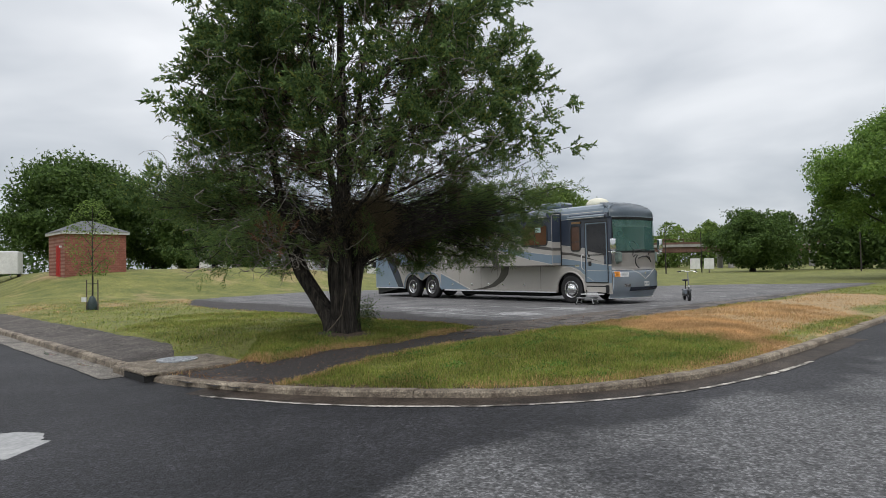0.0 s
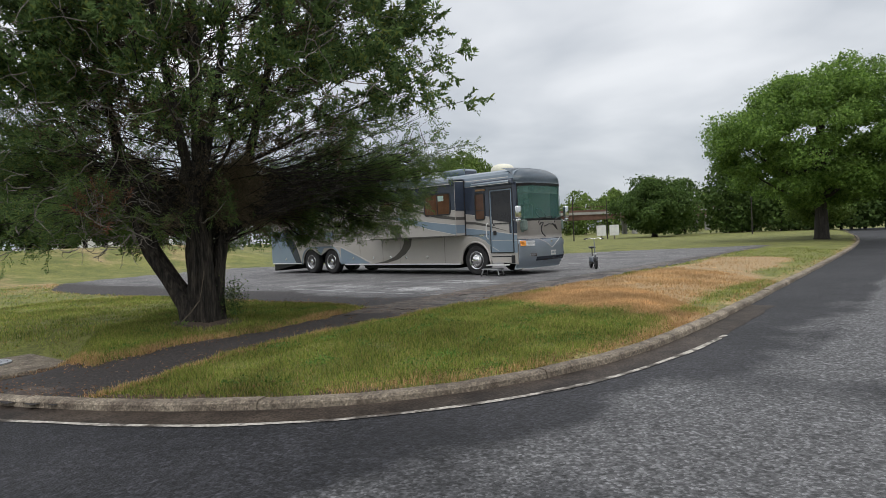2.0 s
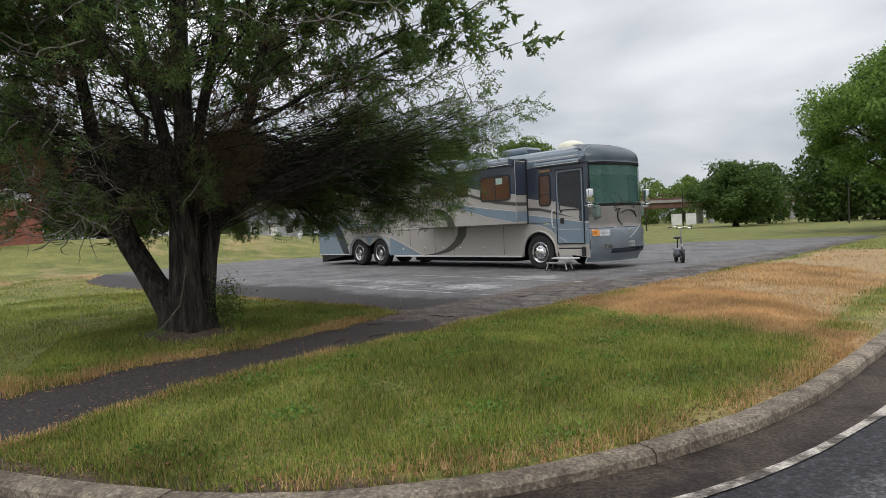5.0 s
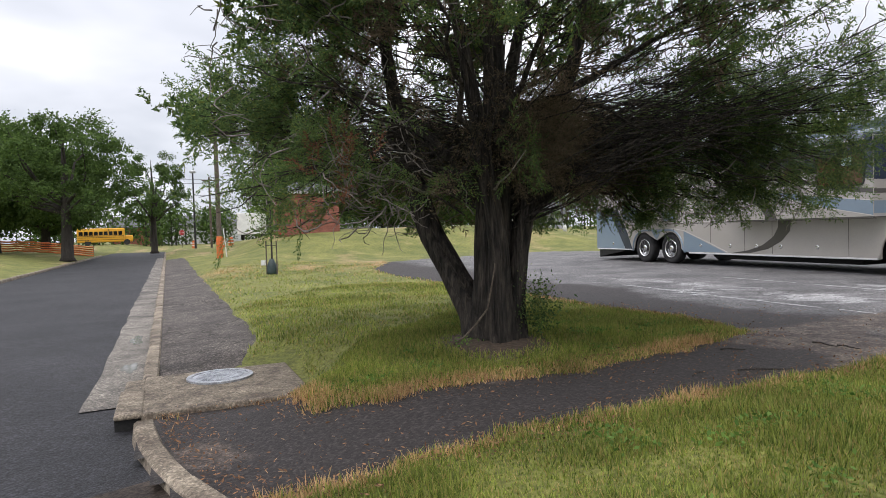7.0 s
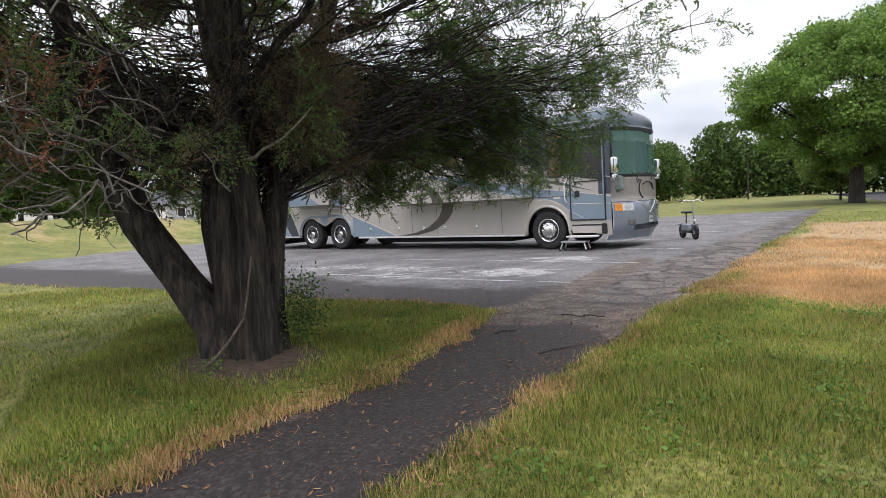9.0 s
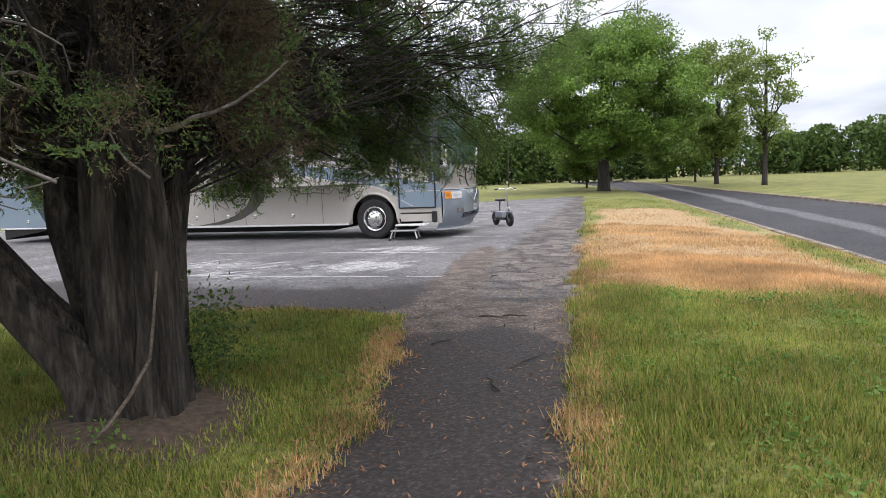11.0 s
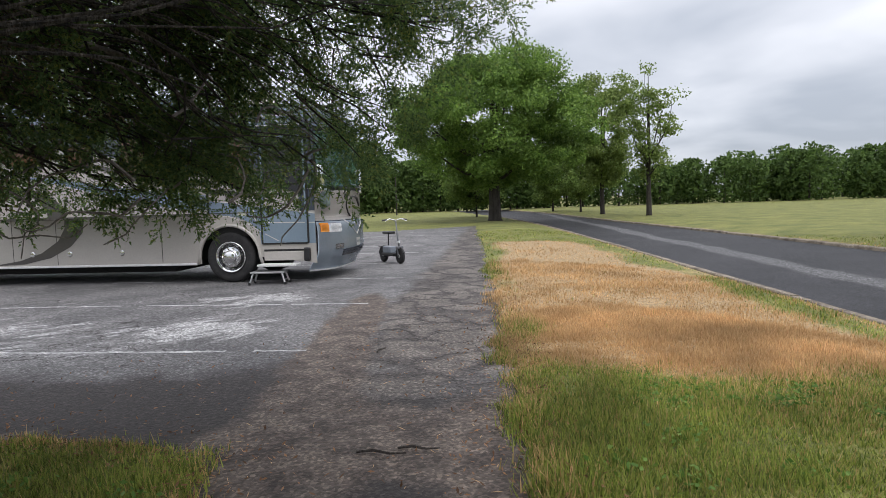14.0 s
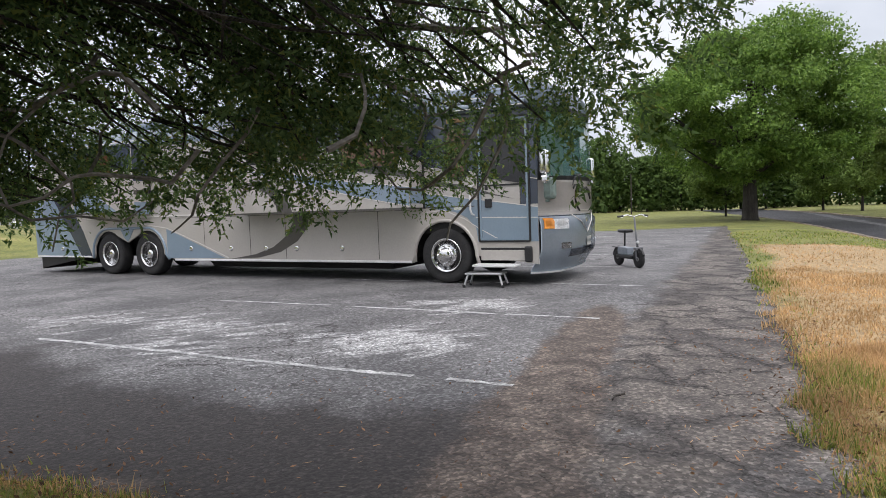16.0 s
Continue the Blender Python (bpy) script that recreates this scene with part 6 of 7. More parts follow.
    # suckers at the foot
    foot = rng.normal(size=(1500, 3)) * np.array((0.13, 0.12, 0.16)) + np.array((0.45, 0.1, 0.38))
    tagged(part("foot_growth", card_mesh("foot_growth", leaf_quads(foot[foot[:, 2] > 0.02], 0.035, rng, 0.2, 0.5), CEDAR_GREEN), CEDAR_GREEN, t), kind="stuff")
    return t


CEDAR_GREEN = leafy("cedar_green", (0.05, 0.095, 0.036), (0.185, 0.275, 0.095), 0.66, 0.65, (0.22, 0.26, 0.065))
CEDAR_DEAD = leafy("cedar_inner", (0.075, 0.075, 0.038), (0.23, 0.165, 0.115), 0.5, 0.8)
MAPLE = leafy("maple_green", (0.075, 0.145, 0.03), (0.23, 0.355, 0.075), 0.45, 0.55)
SYCAMORE = leafy("sycamore_green", (0.12, 0.18, 0.045), (0.25, 0.33, 0.09), 0.4, 0.6)
FAR_GREEN = leafy("far_tree_green", (0.045, 0.085, 0.022), (0.11, 0.175, 0.042), 0.4, 0.7)
FAR_LIGHT = leafy("far_light_green", (0.085, 0.14, 0.03), (0.19, 0.27, 0.065), 0.35, 0.7)
RUST = leafy("rust_dead_cedar", (0.10, 0.045, 0.025), (0.30, 0.14, 0.08), 0.4, 0.8)
cedar((-1.95, 13.95, 0.08))
broadleaf("maple_tree", "large spreading green maple beside the road", (30.0, 42.0, 0.0), 11.5, 6.6, 2.1, 0.23, 72000, MAPLE, 3, 0.42, lobes=300, lobe_size=0.12)
broadleaf("sycamore_tree", "tall thin sycamore with sparse leaves beside the road", (38.2, 35.4, 0.0), 10.4, 2.4, 2.2, 0.24, 7000, SYCAMORE, 5, 0.17, lobes=70, lobe_size=0.26, sparse=0.1, shape="column", group="roadside sycamores")
broadleaf("sycamore_tree", "tall sycamore with loose pale-green leaves beside the road", (41.4, 41.4, 0.0), 10.6, 2.8, 1.8, 0.26, 12000, SYCAMORE, 6, 0.17, lobes=80, lobe_size=0.26, shape="column", group="roadside sycamores")
broadleaf("young_tree", "young light-green tree by the road", (47.7, 48.2, 0.0), 6.0, 2.6, 1.3, 0.26, 9000, FAR_LIGHT, 7, 0.1, lobes=60, group="young roadside trees")
broadleaf("young_tree", "young light-green tree by the road", (52.0, 55.0, 0.0), 5.5, 2.8, 1.0, 0.28, 9000, FAR_LIGHT, 8, 0.1, lobes=60, group="young roadside trees")
broadleaf("young_tree", "young light-green tree by the road", (36.0, 50.0, 0.0), 4.6, 2.2, 1.0, 0.26, 7000, FAR_LIGHT, 9, 0.08, lobes=50, group="young roadside trees")
broadleaf("roadside_tree", "leafy tree across the road", (19.8, 12.7, 0.0), 9.5, 3.2, 3.6, 0.2, 16000, MAPLE, 10, 0.22, lobes=90, lobe_size=0.22)
broadleaf("broad_tree", "dark broad-crowned tree in the far field", (35.0, 78.9, 0.0), 7.3, 4.4, 0.6, 0.36, 22000, FAR_GREEN, 12, 0.35, lobes=110, lobe_size=0.24)
broadleaf("tall_tree", "tall dark tree behind the brick shed", (-39.5, 64.6, 1.3), 11.6, 6.6, 1.5, 0.42, 26000, FAR_GREEN, 13, 0.45, lobes=120, lobe_size=0.24)
broadleaf("tall_tree", "dark tree beyond the brick shed", (-35.0, 72.0, 1.3), 8.5, 3.8, 0.8, 0.4, 12000, FAR_GREEN, 14, 0.25, lobes=70)
broadleaf("tall_tree", "dark dense tree beyond the lawn", (-28.0, 66.0, 1.3), 10.0, 3.6, 0.4, 0.38, 16000, FAR_GREEN, 15, 0.25, lobes=80, shape="cone")
broadleaf("tall_tree", "dark dense tree beyond the lawn", (-23.5, 68.0, 1.3), 9.0, 3.4, 0.4, 0.38, 15000, FAR_GREEN, 16, 0.25, lobes=80, shape="cone")
broadleaf("tall_tree", "tree rising behind the motorhome", (10.8, 73.5, 0.0), 10.2, 4.6, 2.0, 0.38, 16000, FAR_LIGHT, 17, 0.3, lobes=90)
broadleaf("tall_tree", "tree rising behind the motorhome", (3.0, 77.0, 0.0), 11.0, 4.6, 2.0, 0.38, 16000, FAR_LIGHT, 18, 0.3, lobes=90, sparse=-0.3)
broadleaf("street_tree", "large old street tree with a thick trunk", (-46.5, 41.4, 0.0), 11.6, 6.2, 3.2, 0.27, 36000, FAR_GREEN, 19, 0.42, lobes=90, lobe_size=0.16, sparse=0.35, group="side road trees")
broadleaf("street_tree", "old street tree with open crown", (-55.1, 57.7, 0.0), 10.6, 3.9, 3.0, 0.26, 20000, FAR_GREEN, 20, 0.32, lobes=60, lobe_size=0.17, sparse=0.5, group="side road trees")
broadleaf("street_tree", "old street tree with dense crown", (-56.5, 42.0, 0.3), 11.5, 6.5, 2.0, 0.42, 22000, FAR_GREEN, 21, 0.5, lobes=110, lobe_size=0.22, group="side road trees")
broadleaf("street_tree", "old street tree by the bend", (-70.0, 56.0, 0.3), 12.0, 6.5, 2.0, 0.45, 18000, FAR_GREEN, 22, 0.5, lobes=100, lobe_size=0.22, group="side road trees")


def woods(name, label, line, height, depth, count, mat, seed, leaf=0.55):
    """A belt of far trees: crowns of uneven height in loose masses, on many thin trunks."""
    rng = np.random.default_rng(seed)
    count, leaf = int(count * 1.6), leaf * 0.78
    w = thing(name, label, "woods", kind="stuff")
    p = np.array(line, float)
    seg = np.r_[0, np.cumsum(np.linalg.norm(np.diff(p, axis=0), axis=1))]
    n = int(seg[-1] / 1.7)
    s = (np.arange(n) + rng.uniform(0, 1, n)) * (seg[-1] / n)
    cx = np.interp(s, seg, p[:, 0]) + rng.normal(size=n) * depth * 0.4
    cy = np.interp(s, seg, p[:, 1]) + rng.normal(size=n) * depth * 0.4
    ch = height * rng.uniform(0.66, 1.08, n) * (1 + 0.12 * np.sin(s * 0.11))
    k = rng.integers(0, n, count)
    u = rng.uniform(0, 1, count) ** 0.8
    r = height * 0.43 * np.sqrt(np.clip(1 - (2 * u - 0.9) ** 2 * 0.8, 0.05, 1))
    v = unit(rng.normal(size=(count, 3)))
    blob = 0.78 + 0.3 * np.sin(v[:, 0] * 5 + k * 1.3) * np.sin(v[:, 1] * 5 + u * 9 + k)
    pos = np.stack((cx[k] + v[:, 0] * r * blob, cy[k] + v[:, 1] * r * blob, 0.15 + u * ch[k] * (0.9 + 0.1 * blob)), 1)
    tagged(part("foliage", card_mesh("foliage", leaf_quads(pos, leaf, rng, 0.5, 0.65, v, 3), mat), mat, w), kind="stuff")
    bm = bmesh.new()
    for i in range(n):
        tube([(cx[i], cy[i], -0.1), (cx[i] + 0.1, cy[i], ch[i] * 0.7)], [0.16, 0.06], 5, bm, caps=False)
    tagged(part("trunkwork", bm, BARK_DARK, w), kind="stuff")
    return w


woods("far_woods", "dark belt of trees along the far edge of the field", [(51, 86), (62, 77), (76, 62), (87, 49), (96, 40), (110, 36)], 6.4, 4, 36000, FAR_GREEN, 31)
woods("far_woods", "tall dark trees behind the maple", [(43, 88), (52, 81), (60, 75), (66, 71)], 8.6, 3, 16000, FAR_GREEN, 36)
woods("far_woods", "distant green trees along the horizon", [(100, 60), (118, 50), (140, 42), (160, 20), (165, -20)], 8.5, 6, 16000, FAR_GREEN, 32, 0.8)
woods("far_woods", "light green trees beyond the bridge", [(-5, 140), (30, 148), (60, 160), (100, 165), (130, 150)], 10.0, 8, 34000, FAR_LIGHT, 33, 0.8)
woods("far_woods", "dark trees beyond the houses", [(-110, 80), (-90, 118), (-60, 130), (-30, 135), (0, 130)], 9.5, 6, 20000, FAR_GREEN, 34, 0.7)
woods("far_woods", "dark trees behind the side road", [(-62, 26), (-78, 40), (-100, 62)], 9.0, 5, 15000, FAR_GREEN, 35, 0.6)


# ---- lot markings ----
def lot_point(s, o):
    return (0.684 * s + 0.73 * o, -0.73 * s + 0.684 * o)


def parking_line(o, s0, s1, seed, width=0.09):
    rng = np.random.default_rng(seed)
    root = thing("parking_line", "worn white painted parking line", "parking line", "lot lines", kind="structure")
    s = s0
    while s < s1:
        n = float(rng.uniform(0.5, 2.2)) if seed else 9.0
        e = min(s + n, s1)
        v, f = [], []
        st = np.linspace(s, e, max(2, int((e - s) / 0.05)))
        for i, q in enumerate(st):
            for side in (-1, 1):
                x, y = lot_point(q, o + side * width / 2 * rng.uniform(0.45, 1.1))
                v.append((x, y, float(lot_height(x, y)) + 0.004))
            if i:
                f.append((2 * i - 2, 2 * i - 1, 2 * i + 1, 2 * i))
        part("line_fragment", raw_mesh("line_fragment", v, f, PAINT_LINE), PAINT_LINE, root)
        s = e + float(rng.uniform(0.05, 0.5))


parking_line(13.78, -17.0, -12.05, 0)
parking_line(13.78, -11.75, -11.2, 40)
for k in range(1, 9):
    parking_line(13.78 + 2.97 * k, -17.2, -11.4 + 0.2 * math.sin(k), 40 + k)


# ---- storm inlet, manhole, puddles ----
def inlet(m):
    r = thing("storm_inlet", "broken concrete storm inlet in the kerb", "storm inlet", m=m, kind="structure")
    part("cover_slab", box(-0.8, 0.0, -0.10, 0.85, 1.55, 0.012, 0.02, 2), KERB, r)
    part("kerb_hood", box(-0.15, -0.22, -0.03, 0.85, 0.02, 0.02, 0.02, 2), KERB, r)
    # solid box; the shade inside the mouth is put in as near-black colour
    part("mouth_shade", box(-0.1, -0.215, -0.2, 0.8, -0.02, -0.032), UNDERSIDE, r, "near-black box painted as the shaded mouth")
    part("kerb_stub", box(-0.75, -0.2, -0.25, -0.12, 0.02, 0.0, 0.03, 2), KERB, r)
    return r


INLET_Z = float(lawn_height(-4.75, 12.45))
inlet(pose(-5.0, 11.8, -0.205, 0, 0, 136.7 - 180))


def manhole(m):
    c = thing("manhole_cover", "round grey iron manhole cover in a concrete slab", "manhole cover", m=m)
    part("rim", lathe([(0.30, 0.0), (0.30, 0.022), (0.35, 0.022), (0.35, 0.0)], "z", 32), STEEL_COVER, c)
    part("plate", lathe([(0.295, 0.0), (0.295, 0.016), (0.28, 0.018)], "z", 32), STEEL_COVER, c)
    for k in range(-4, 5):
        w = math.sqrt(max(0.01, 0.26 ** 2 - (k * 0.058) ** 2))
        for j in (-1, 0, 1):
            part("raised_bar", box(j * w * 0.66 - w * 0.27, k * 0.058 - 0.014, 0.015, j * w * 0.66 + w * 0.27, k * 0.058 + 0.014, 0.024), STEEL_COVER, c)
    return c


manhole(pose(-4.72, 12.58, -0.192, 0, 0, 20))


def puddle(name, cx, cy, rx, ry, z, seed, turn=0.0):
    rng = np.random.default_rng(seed)
    ph = rng.uniform(0, 6, 4)
    v, n = [(0, 0, 0)], 120
    for i in range(n):
        a = 2 * math.pi * i / n
        k = 1 + 0.16 * math.sin(3 * a + ph[0]) + 0.14 * math.sin(5 * a + ph[1]) + 0.06 * math.sin(9 * a + ph[2]) + 0.035 * math.sin(23 * a + ph[3])
        v.append((rx * k * math.cos(a), ry * k * math.sin(a), 0))
    f = [(0, i + 1, (i + 1) % n + 1) for i in range(n)]
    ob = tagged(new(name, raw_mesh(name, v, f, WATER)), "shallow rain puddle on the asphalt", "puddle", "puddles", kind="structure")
    ob.matrix_world = pose(cx, cy, z, 0, 0, turn)


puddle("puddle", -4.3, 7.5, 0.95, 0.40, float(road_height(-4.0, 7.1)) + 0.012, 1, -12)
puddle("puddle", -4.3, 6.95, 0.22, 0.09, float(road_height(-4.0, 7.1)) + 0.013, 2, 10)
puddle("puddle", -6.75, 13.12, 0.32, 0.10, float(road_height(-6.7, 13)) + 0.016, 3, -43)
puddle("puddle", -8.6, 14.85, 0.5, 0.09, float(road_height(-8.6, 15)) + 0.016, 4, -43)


# ---- brick shed ----
def brick_material(name, a, b, mortar, scale):
    m = surface(name, a, b, 0.9, 1.2, 30, 0.2, 0.2)
    t = m.node_tree
    p = t.nodes["Principled BSDF"]
    src = p.inputs["Base Color"].links[0].from_socket
    tc, br = t.nodes.new("ShaderNodeTexCoord"), t.nodes.new("ShaderNodeTexBrick")
    mp = t.nodes.new("ShaderNodeMapping")
    mp.inputs["Rotation"].default_value = (radians(90), 0, radians(0))
    br.inputs["Scale"].default_value = scale
    br.inputs["Mortar Size"].default_value = 0.012
    br.inputs["Color1"].default_value, br.inputs["Color2"].default_value, br.inputs["Mortar"].default_value = (1, 1, 1, 1), (0.7, 0.7, 0.7, 1), (*mortar, 1)
    mx = t.nodes.new("ShaderNodeMix")
    mx.data_type, mx.blend_type = "RGBA", "MULTIPLY"
    mx.inputs[0].default_value = 1.0
    t.links.new(tc.outputs["Object"], mp.inputs["Vector"])
    t.links.new(mp.outputs[0], br.inputs["Vector"])
    t.links.new(src, mx.inputs[6])
    t.links.new(br.outputs["Color"], mx.inputs[7])
    t.links.new(mx.outputs[2], p.inputs["Base Color"])
    return m


BRICK = brick_material("red_brick", (0.22, 0.075, 0.05), (0.30, 0.11, 0.075), (1.1, 1.6, 1.8), 2.2)
SHINGLE = surface("grey_shingles", (0.075, 0.078, 0.085), (0.13, 0.135, 0.14), 0.9, 3, 25, 0.3, 0.3)
WHITE_PAINT = surface("white_paint", (0.6, 0.6, 0.58), (0.72, 0.72, 0.7), 0.6, 2, 25, 0.1, 0.05)
RED_PAINT = surface("red_door_paint", (0.33, 0.012, 0.012), (0.42, 0.02, 0.02), 0.5, 2, 25, 0.1, 0.05)
WOOD_POLE = surface("weathered_pole_wood", (0.075, 0.06, 0.048), (0.14, 0.115, 0.09), 0.95, 4, 30, 0.3, 0.3)
ORANGE = surface("safety_orange", (0.55, 0.12, 0.03), (0.68, 0.17, 0.04), 0.6, 4, 30, 0.2, 0.0)
BUS_YELLOW = surface("school_bus_yellow", (0.60, 0.30, 0.02), (0.68, 0.35, 0.03), 0.35, 2, 25, 0.1, 0.0)
METAL_WALL = surface("pale_metal_siding", (0.55, 0.57, 0.60), (0.66, 0.68, 0.70), 0.5, 2, 25, 0.1, 0.0)
CONCRETE = surface("bridge_concrete", (0.24, 0.235, 0.225), (0.34, 0.33, 0.31), 0.9, 0.6, 12, 0.2, 0.2)
RUST = surface("rusty_girder", (0.09, 0.045, 0.032), (0.15, 0.08, 0.06), 0.8, 0.6, 12, 0.3, 0.1)


def shed(m, w=3.55, h=2.75):
    s = thing("brick_shed", "small red brick shed with a grey hipped roof and red door", "shed", m=m)
    for a in ((0, 0, w, 0.2), (0, w - 0.2, w, w), (0, 0.2, 0.2, w - 0.2), (w - 0.2, 0.2, w, w - 0.2)):
        part("wall", box(a[0], a[1], -0.5, a[2], a[3], h), BRICK, s)
    part("fascia", box(-0.16, -0.16, h - 0.02, w + 0.16, w + 0.16, h + 0.14), WHITE_PAINT, s, "white eaves board")
    bm = bmesh.new()
    lo = [bm.verts.new(p) for p in ((-0.22, -0.22, h + 0.14), (w + 0.22, -0.22, h + 0.14), (w + 0.22, w + 0.22, h + 0.14), (-0.22, w + 0.22, h + 0.14))]
    top = [bm.verts.new(p) for p in ((w / 2 - 0.35, w / 2, h + 0.92), (w / 2 + 0.35, w / 2, h + 0.92))]
    bm.faces.new((lo[0], lo[1], top[1], top[0]))
    bm.faces.new((lo[1], lo[2], top[1]))
    bm.faces.new((lo[2], lo[3], top[0], top[1]))
    bm.faces.new((lo[3], lo[0], top[0]))
    bm.faces.new(lo[::-1])
    part("roof", bm, SHINGLE, s, "grey shingled hipped roof")
    d = part("door", box(-0.03, 0.9, 0.0, 0.02, 1.75, 2.05, 0.006, 1), RED_PAINT, s, "bright red door")
    part("door_knob", lathe([(0.03, -0.06), (0.035, -0.09), (0.01, -0.1)], "x", 10, centre=(0, 1.62, 1.0)), ALLOY, d)
    part("wall_lamp", box(-0.12, 0.55, 1.9, 0.0, 0.75, 2.02, 0.01, 1), WHITE_PAINT, s)
    return s


def on_lawn(x, y, dz=0.0):
    return (x, y, float(ground_height(np.array([x]), np.array([y]))[0]) + dz)


shed(pose(*on_lawn(-23.9, 39.0, -0.05), 0, 0, 47.3))


# ---- sapling, stakes and poles ----
def sapling(m):
    rng = np.random.default_rng(50)
    t = thing("sapling", "young staked tree with a dark green watering bag on the lawn", "young tree", m=m)
    part("trunk", tube([(0, 0, -0.1), (0.02, 0, 1.0), (0.0, 0.02, 2.4), (0.03, 0, 4.0)], [0.035, 0.03, 0.022, 0.006], 8), BARK_DARK, t)
    for k in range(9):
        a = k * 2.4
        z = 1.4 + k * 0.25
        part("limb", tube([(0, 0, z), (0.3 * math.cos(a), 0.3 * math.sin(a), z + 0.4), (0.62 * math.cos(a), 0.62 * math.sin(a), z + 0.6)], [0.014, 0.01, 0.004], 5), BARK_DARK, t)
    z = rng.uniform(1.3, 4.2, 1700)
    R = 0.95 * np.sin(np.clip((z - 0.9) / 3.5, 0, 1) * math.pi) ** 0.7
    v = unit(rng.normal(size=(1700, 3)))
    pos = np.stack((v[:, 0] * R, v[:, 1] * R, z), 1)
    part("crown", card_mesh("crown", leaf_quads(pos, 0.09, rng, 0.4, 0.5), FAR_LIGHT), FAR_LIGHT, t)
    for s in (-1, 1):
        part("stake", tube([(s * 0.22, 0, -0.1), (s * 0.22, 0, 1.15)], 0.022, 6), WOOD_POLE, t)
    part("tie", tube([(-0.22, 0, 1.0), (0.22, 0, 1.0)], 0.012, 5), BLACK, t)
    part("watering_bag", lathe([(0.17, -0.05), (0.19, 0.1), (0.16, 0.32), (0.09, 0.5), (0.05, 0.54)], "z", 14), surface("dark_green_bag", (0.015, 0.03, 0.03), (0.03, 0.05, 0.05), 0.5, 5, 30, 0.2, 0.2), t, "dark green watering bag", True)
    part("white_tag", box(-0.3, -0.2, 0.32, -0.12, -0.17, 0.5), WHITE_PLASTIC, t)
    return t


sapling(pose(*on_lawn(-13.7, 24.9)))


def utility_pole(m, h, wrap=False, arm=True):
    p = thing("utility_pole", "weathered wooden utility pole", "utility pole", "utility poles", m)
    part("pole", tube([(0, 0, -0.3), (0, 0, h)], [0.15, 0.11], 12), WOOD_POLE, p)
    if arm:
        part("crossarm", box(-0.9, -0.06, h - 0.5, 0.9, 0.06, h - 0.38), WOOD_POLE, p)
        for x in (-0.8, -0.4, 0.4, 0.8):
            part("insulator", lathe([(0.04, h - 0.38), (0.05, h - 0.3), (0.02, h - 0.24)], "z", 8, centre=(x, 0, 0)), WHITE_PLASTIC, p)
    if wrap:
        part("orange_wrap", lathe([(0.19, 0.0), (0.19, 1.25), (0.17, 1.3)], "z", 14), ORANGE, p, "orange plastic wrap round the foot")
    return p


utility_pole(pose(*on_lawn(-58.5, 69.8), 0, 0, 40), 9.0)
utility_pole(pose(*on_lawn(-26.9, 36.8), 0, 0, 40), 8.6, True, False)
stake = thing("marker_stake", "leaning white marker stake in the grass", "stake", m=pose(*on_lawn(-26.2, 36.6), 0, -5, 30))
part("stick", tube([(0, 0, -0.1), (0, 0, 1.7)], 0.03, 6), WHITE_PAINT, stake)


def street_lamp(m, h):
    p = thing("street_lamp", "dark slim street lamp post beside the side road", "street lamp", m=m)
    part("post", tube([(0, 0, -0.2), (0, 0, 0.5), (0, 0, h)], [0.16, 0.13, 0.09], 10), BLACK, p)
    head = part("lamp_head", box(-0.35, -0.22, h - 0.05, 0.35, 0.22, h + 0.25, 0.06, 2), ALLOY, p)
    part("lens", box(-0.25, -0.15, h - 0.09, 0.25, 0.15, h - 0.05), LENS, head)


street_lamp(pose(*on_lawn(-60.0, 68.6), 0, 0, 30), 9.6)


def stop_sign(m):
    s = thing("stop_sign", "red octagonal stop sign on a thin post", "road sign", m=m)
    part("post", tube([(0, 0, -0.2), (0, 0, 2.55)], 0.035, 8), WOOD_POLE, s)
    oct8 = [(0.40 * math.cos(radians(22.5 + 45 * k)), 2.2 + 0.40 * math.sin(radians(22.5 + 45 * k))) for k in range(8)]
    plate = part("plate", slab(oct8, -0.06, -0.045), RED_PAINT, s)
    part("plate_edge", slab([(a * 1.07, 2.2 + (b - 2.2) * 1.07) for a, b in oct8], -0.045, -0.035), WHITE_PAINT, s)
    txt = bpy.data.curves.new("lettering", "FONT")
    txt.body, txt.size, txt.align_x, txt.align_y, txt.extrude = "STOP", 0.3, "CENTER", "CENTER", 0.003
    txt.materials.append(WHITE_PAINT)
    ob = new("lettering", txt)
    ob.parent = plate
    ob.matrix_local = pose(0, -0.066, 2.2, 90, 0, 0)
    return s


stop_sign(pose(*on_lawn(-72.0, 78.2), 0, 0, 45))


def barrel(m):
    b = thing("traffic_barrel", "orange traffic barrel with white bands", "traffic barrel", "traffic barrels", m)
    part("drum", lathe([(0.30, 0.0), (0.28, 0.5), (0.25, 0.95), (0.1, 1.0)], "z", 16), ORANGE, b)
    for z in (0.3, 0.62):
        part("band", lathe([(0.305, z), (0.30, z + 0.12), (0.2, z + 0.12), (0.2, z)], "z", 16), WHITE_PAINT, b)


for x, y in ((-62.0, 70.4), (-52.0, 66.0), (-54.0, 67.0)):
    barrel(pose(*on_lawn(x, y)))


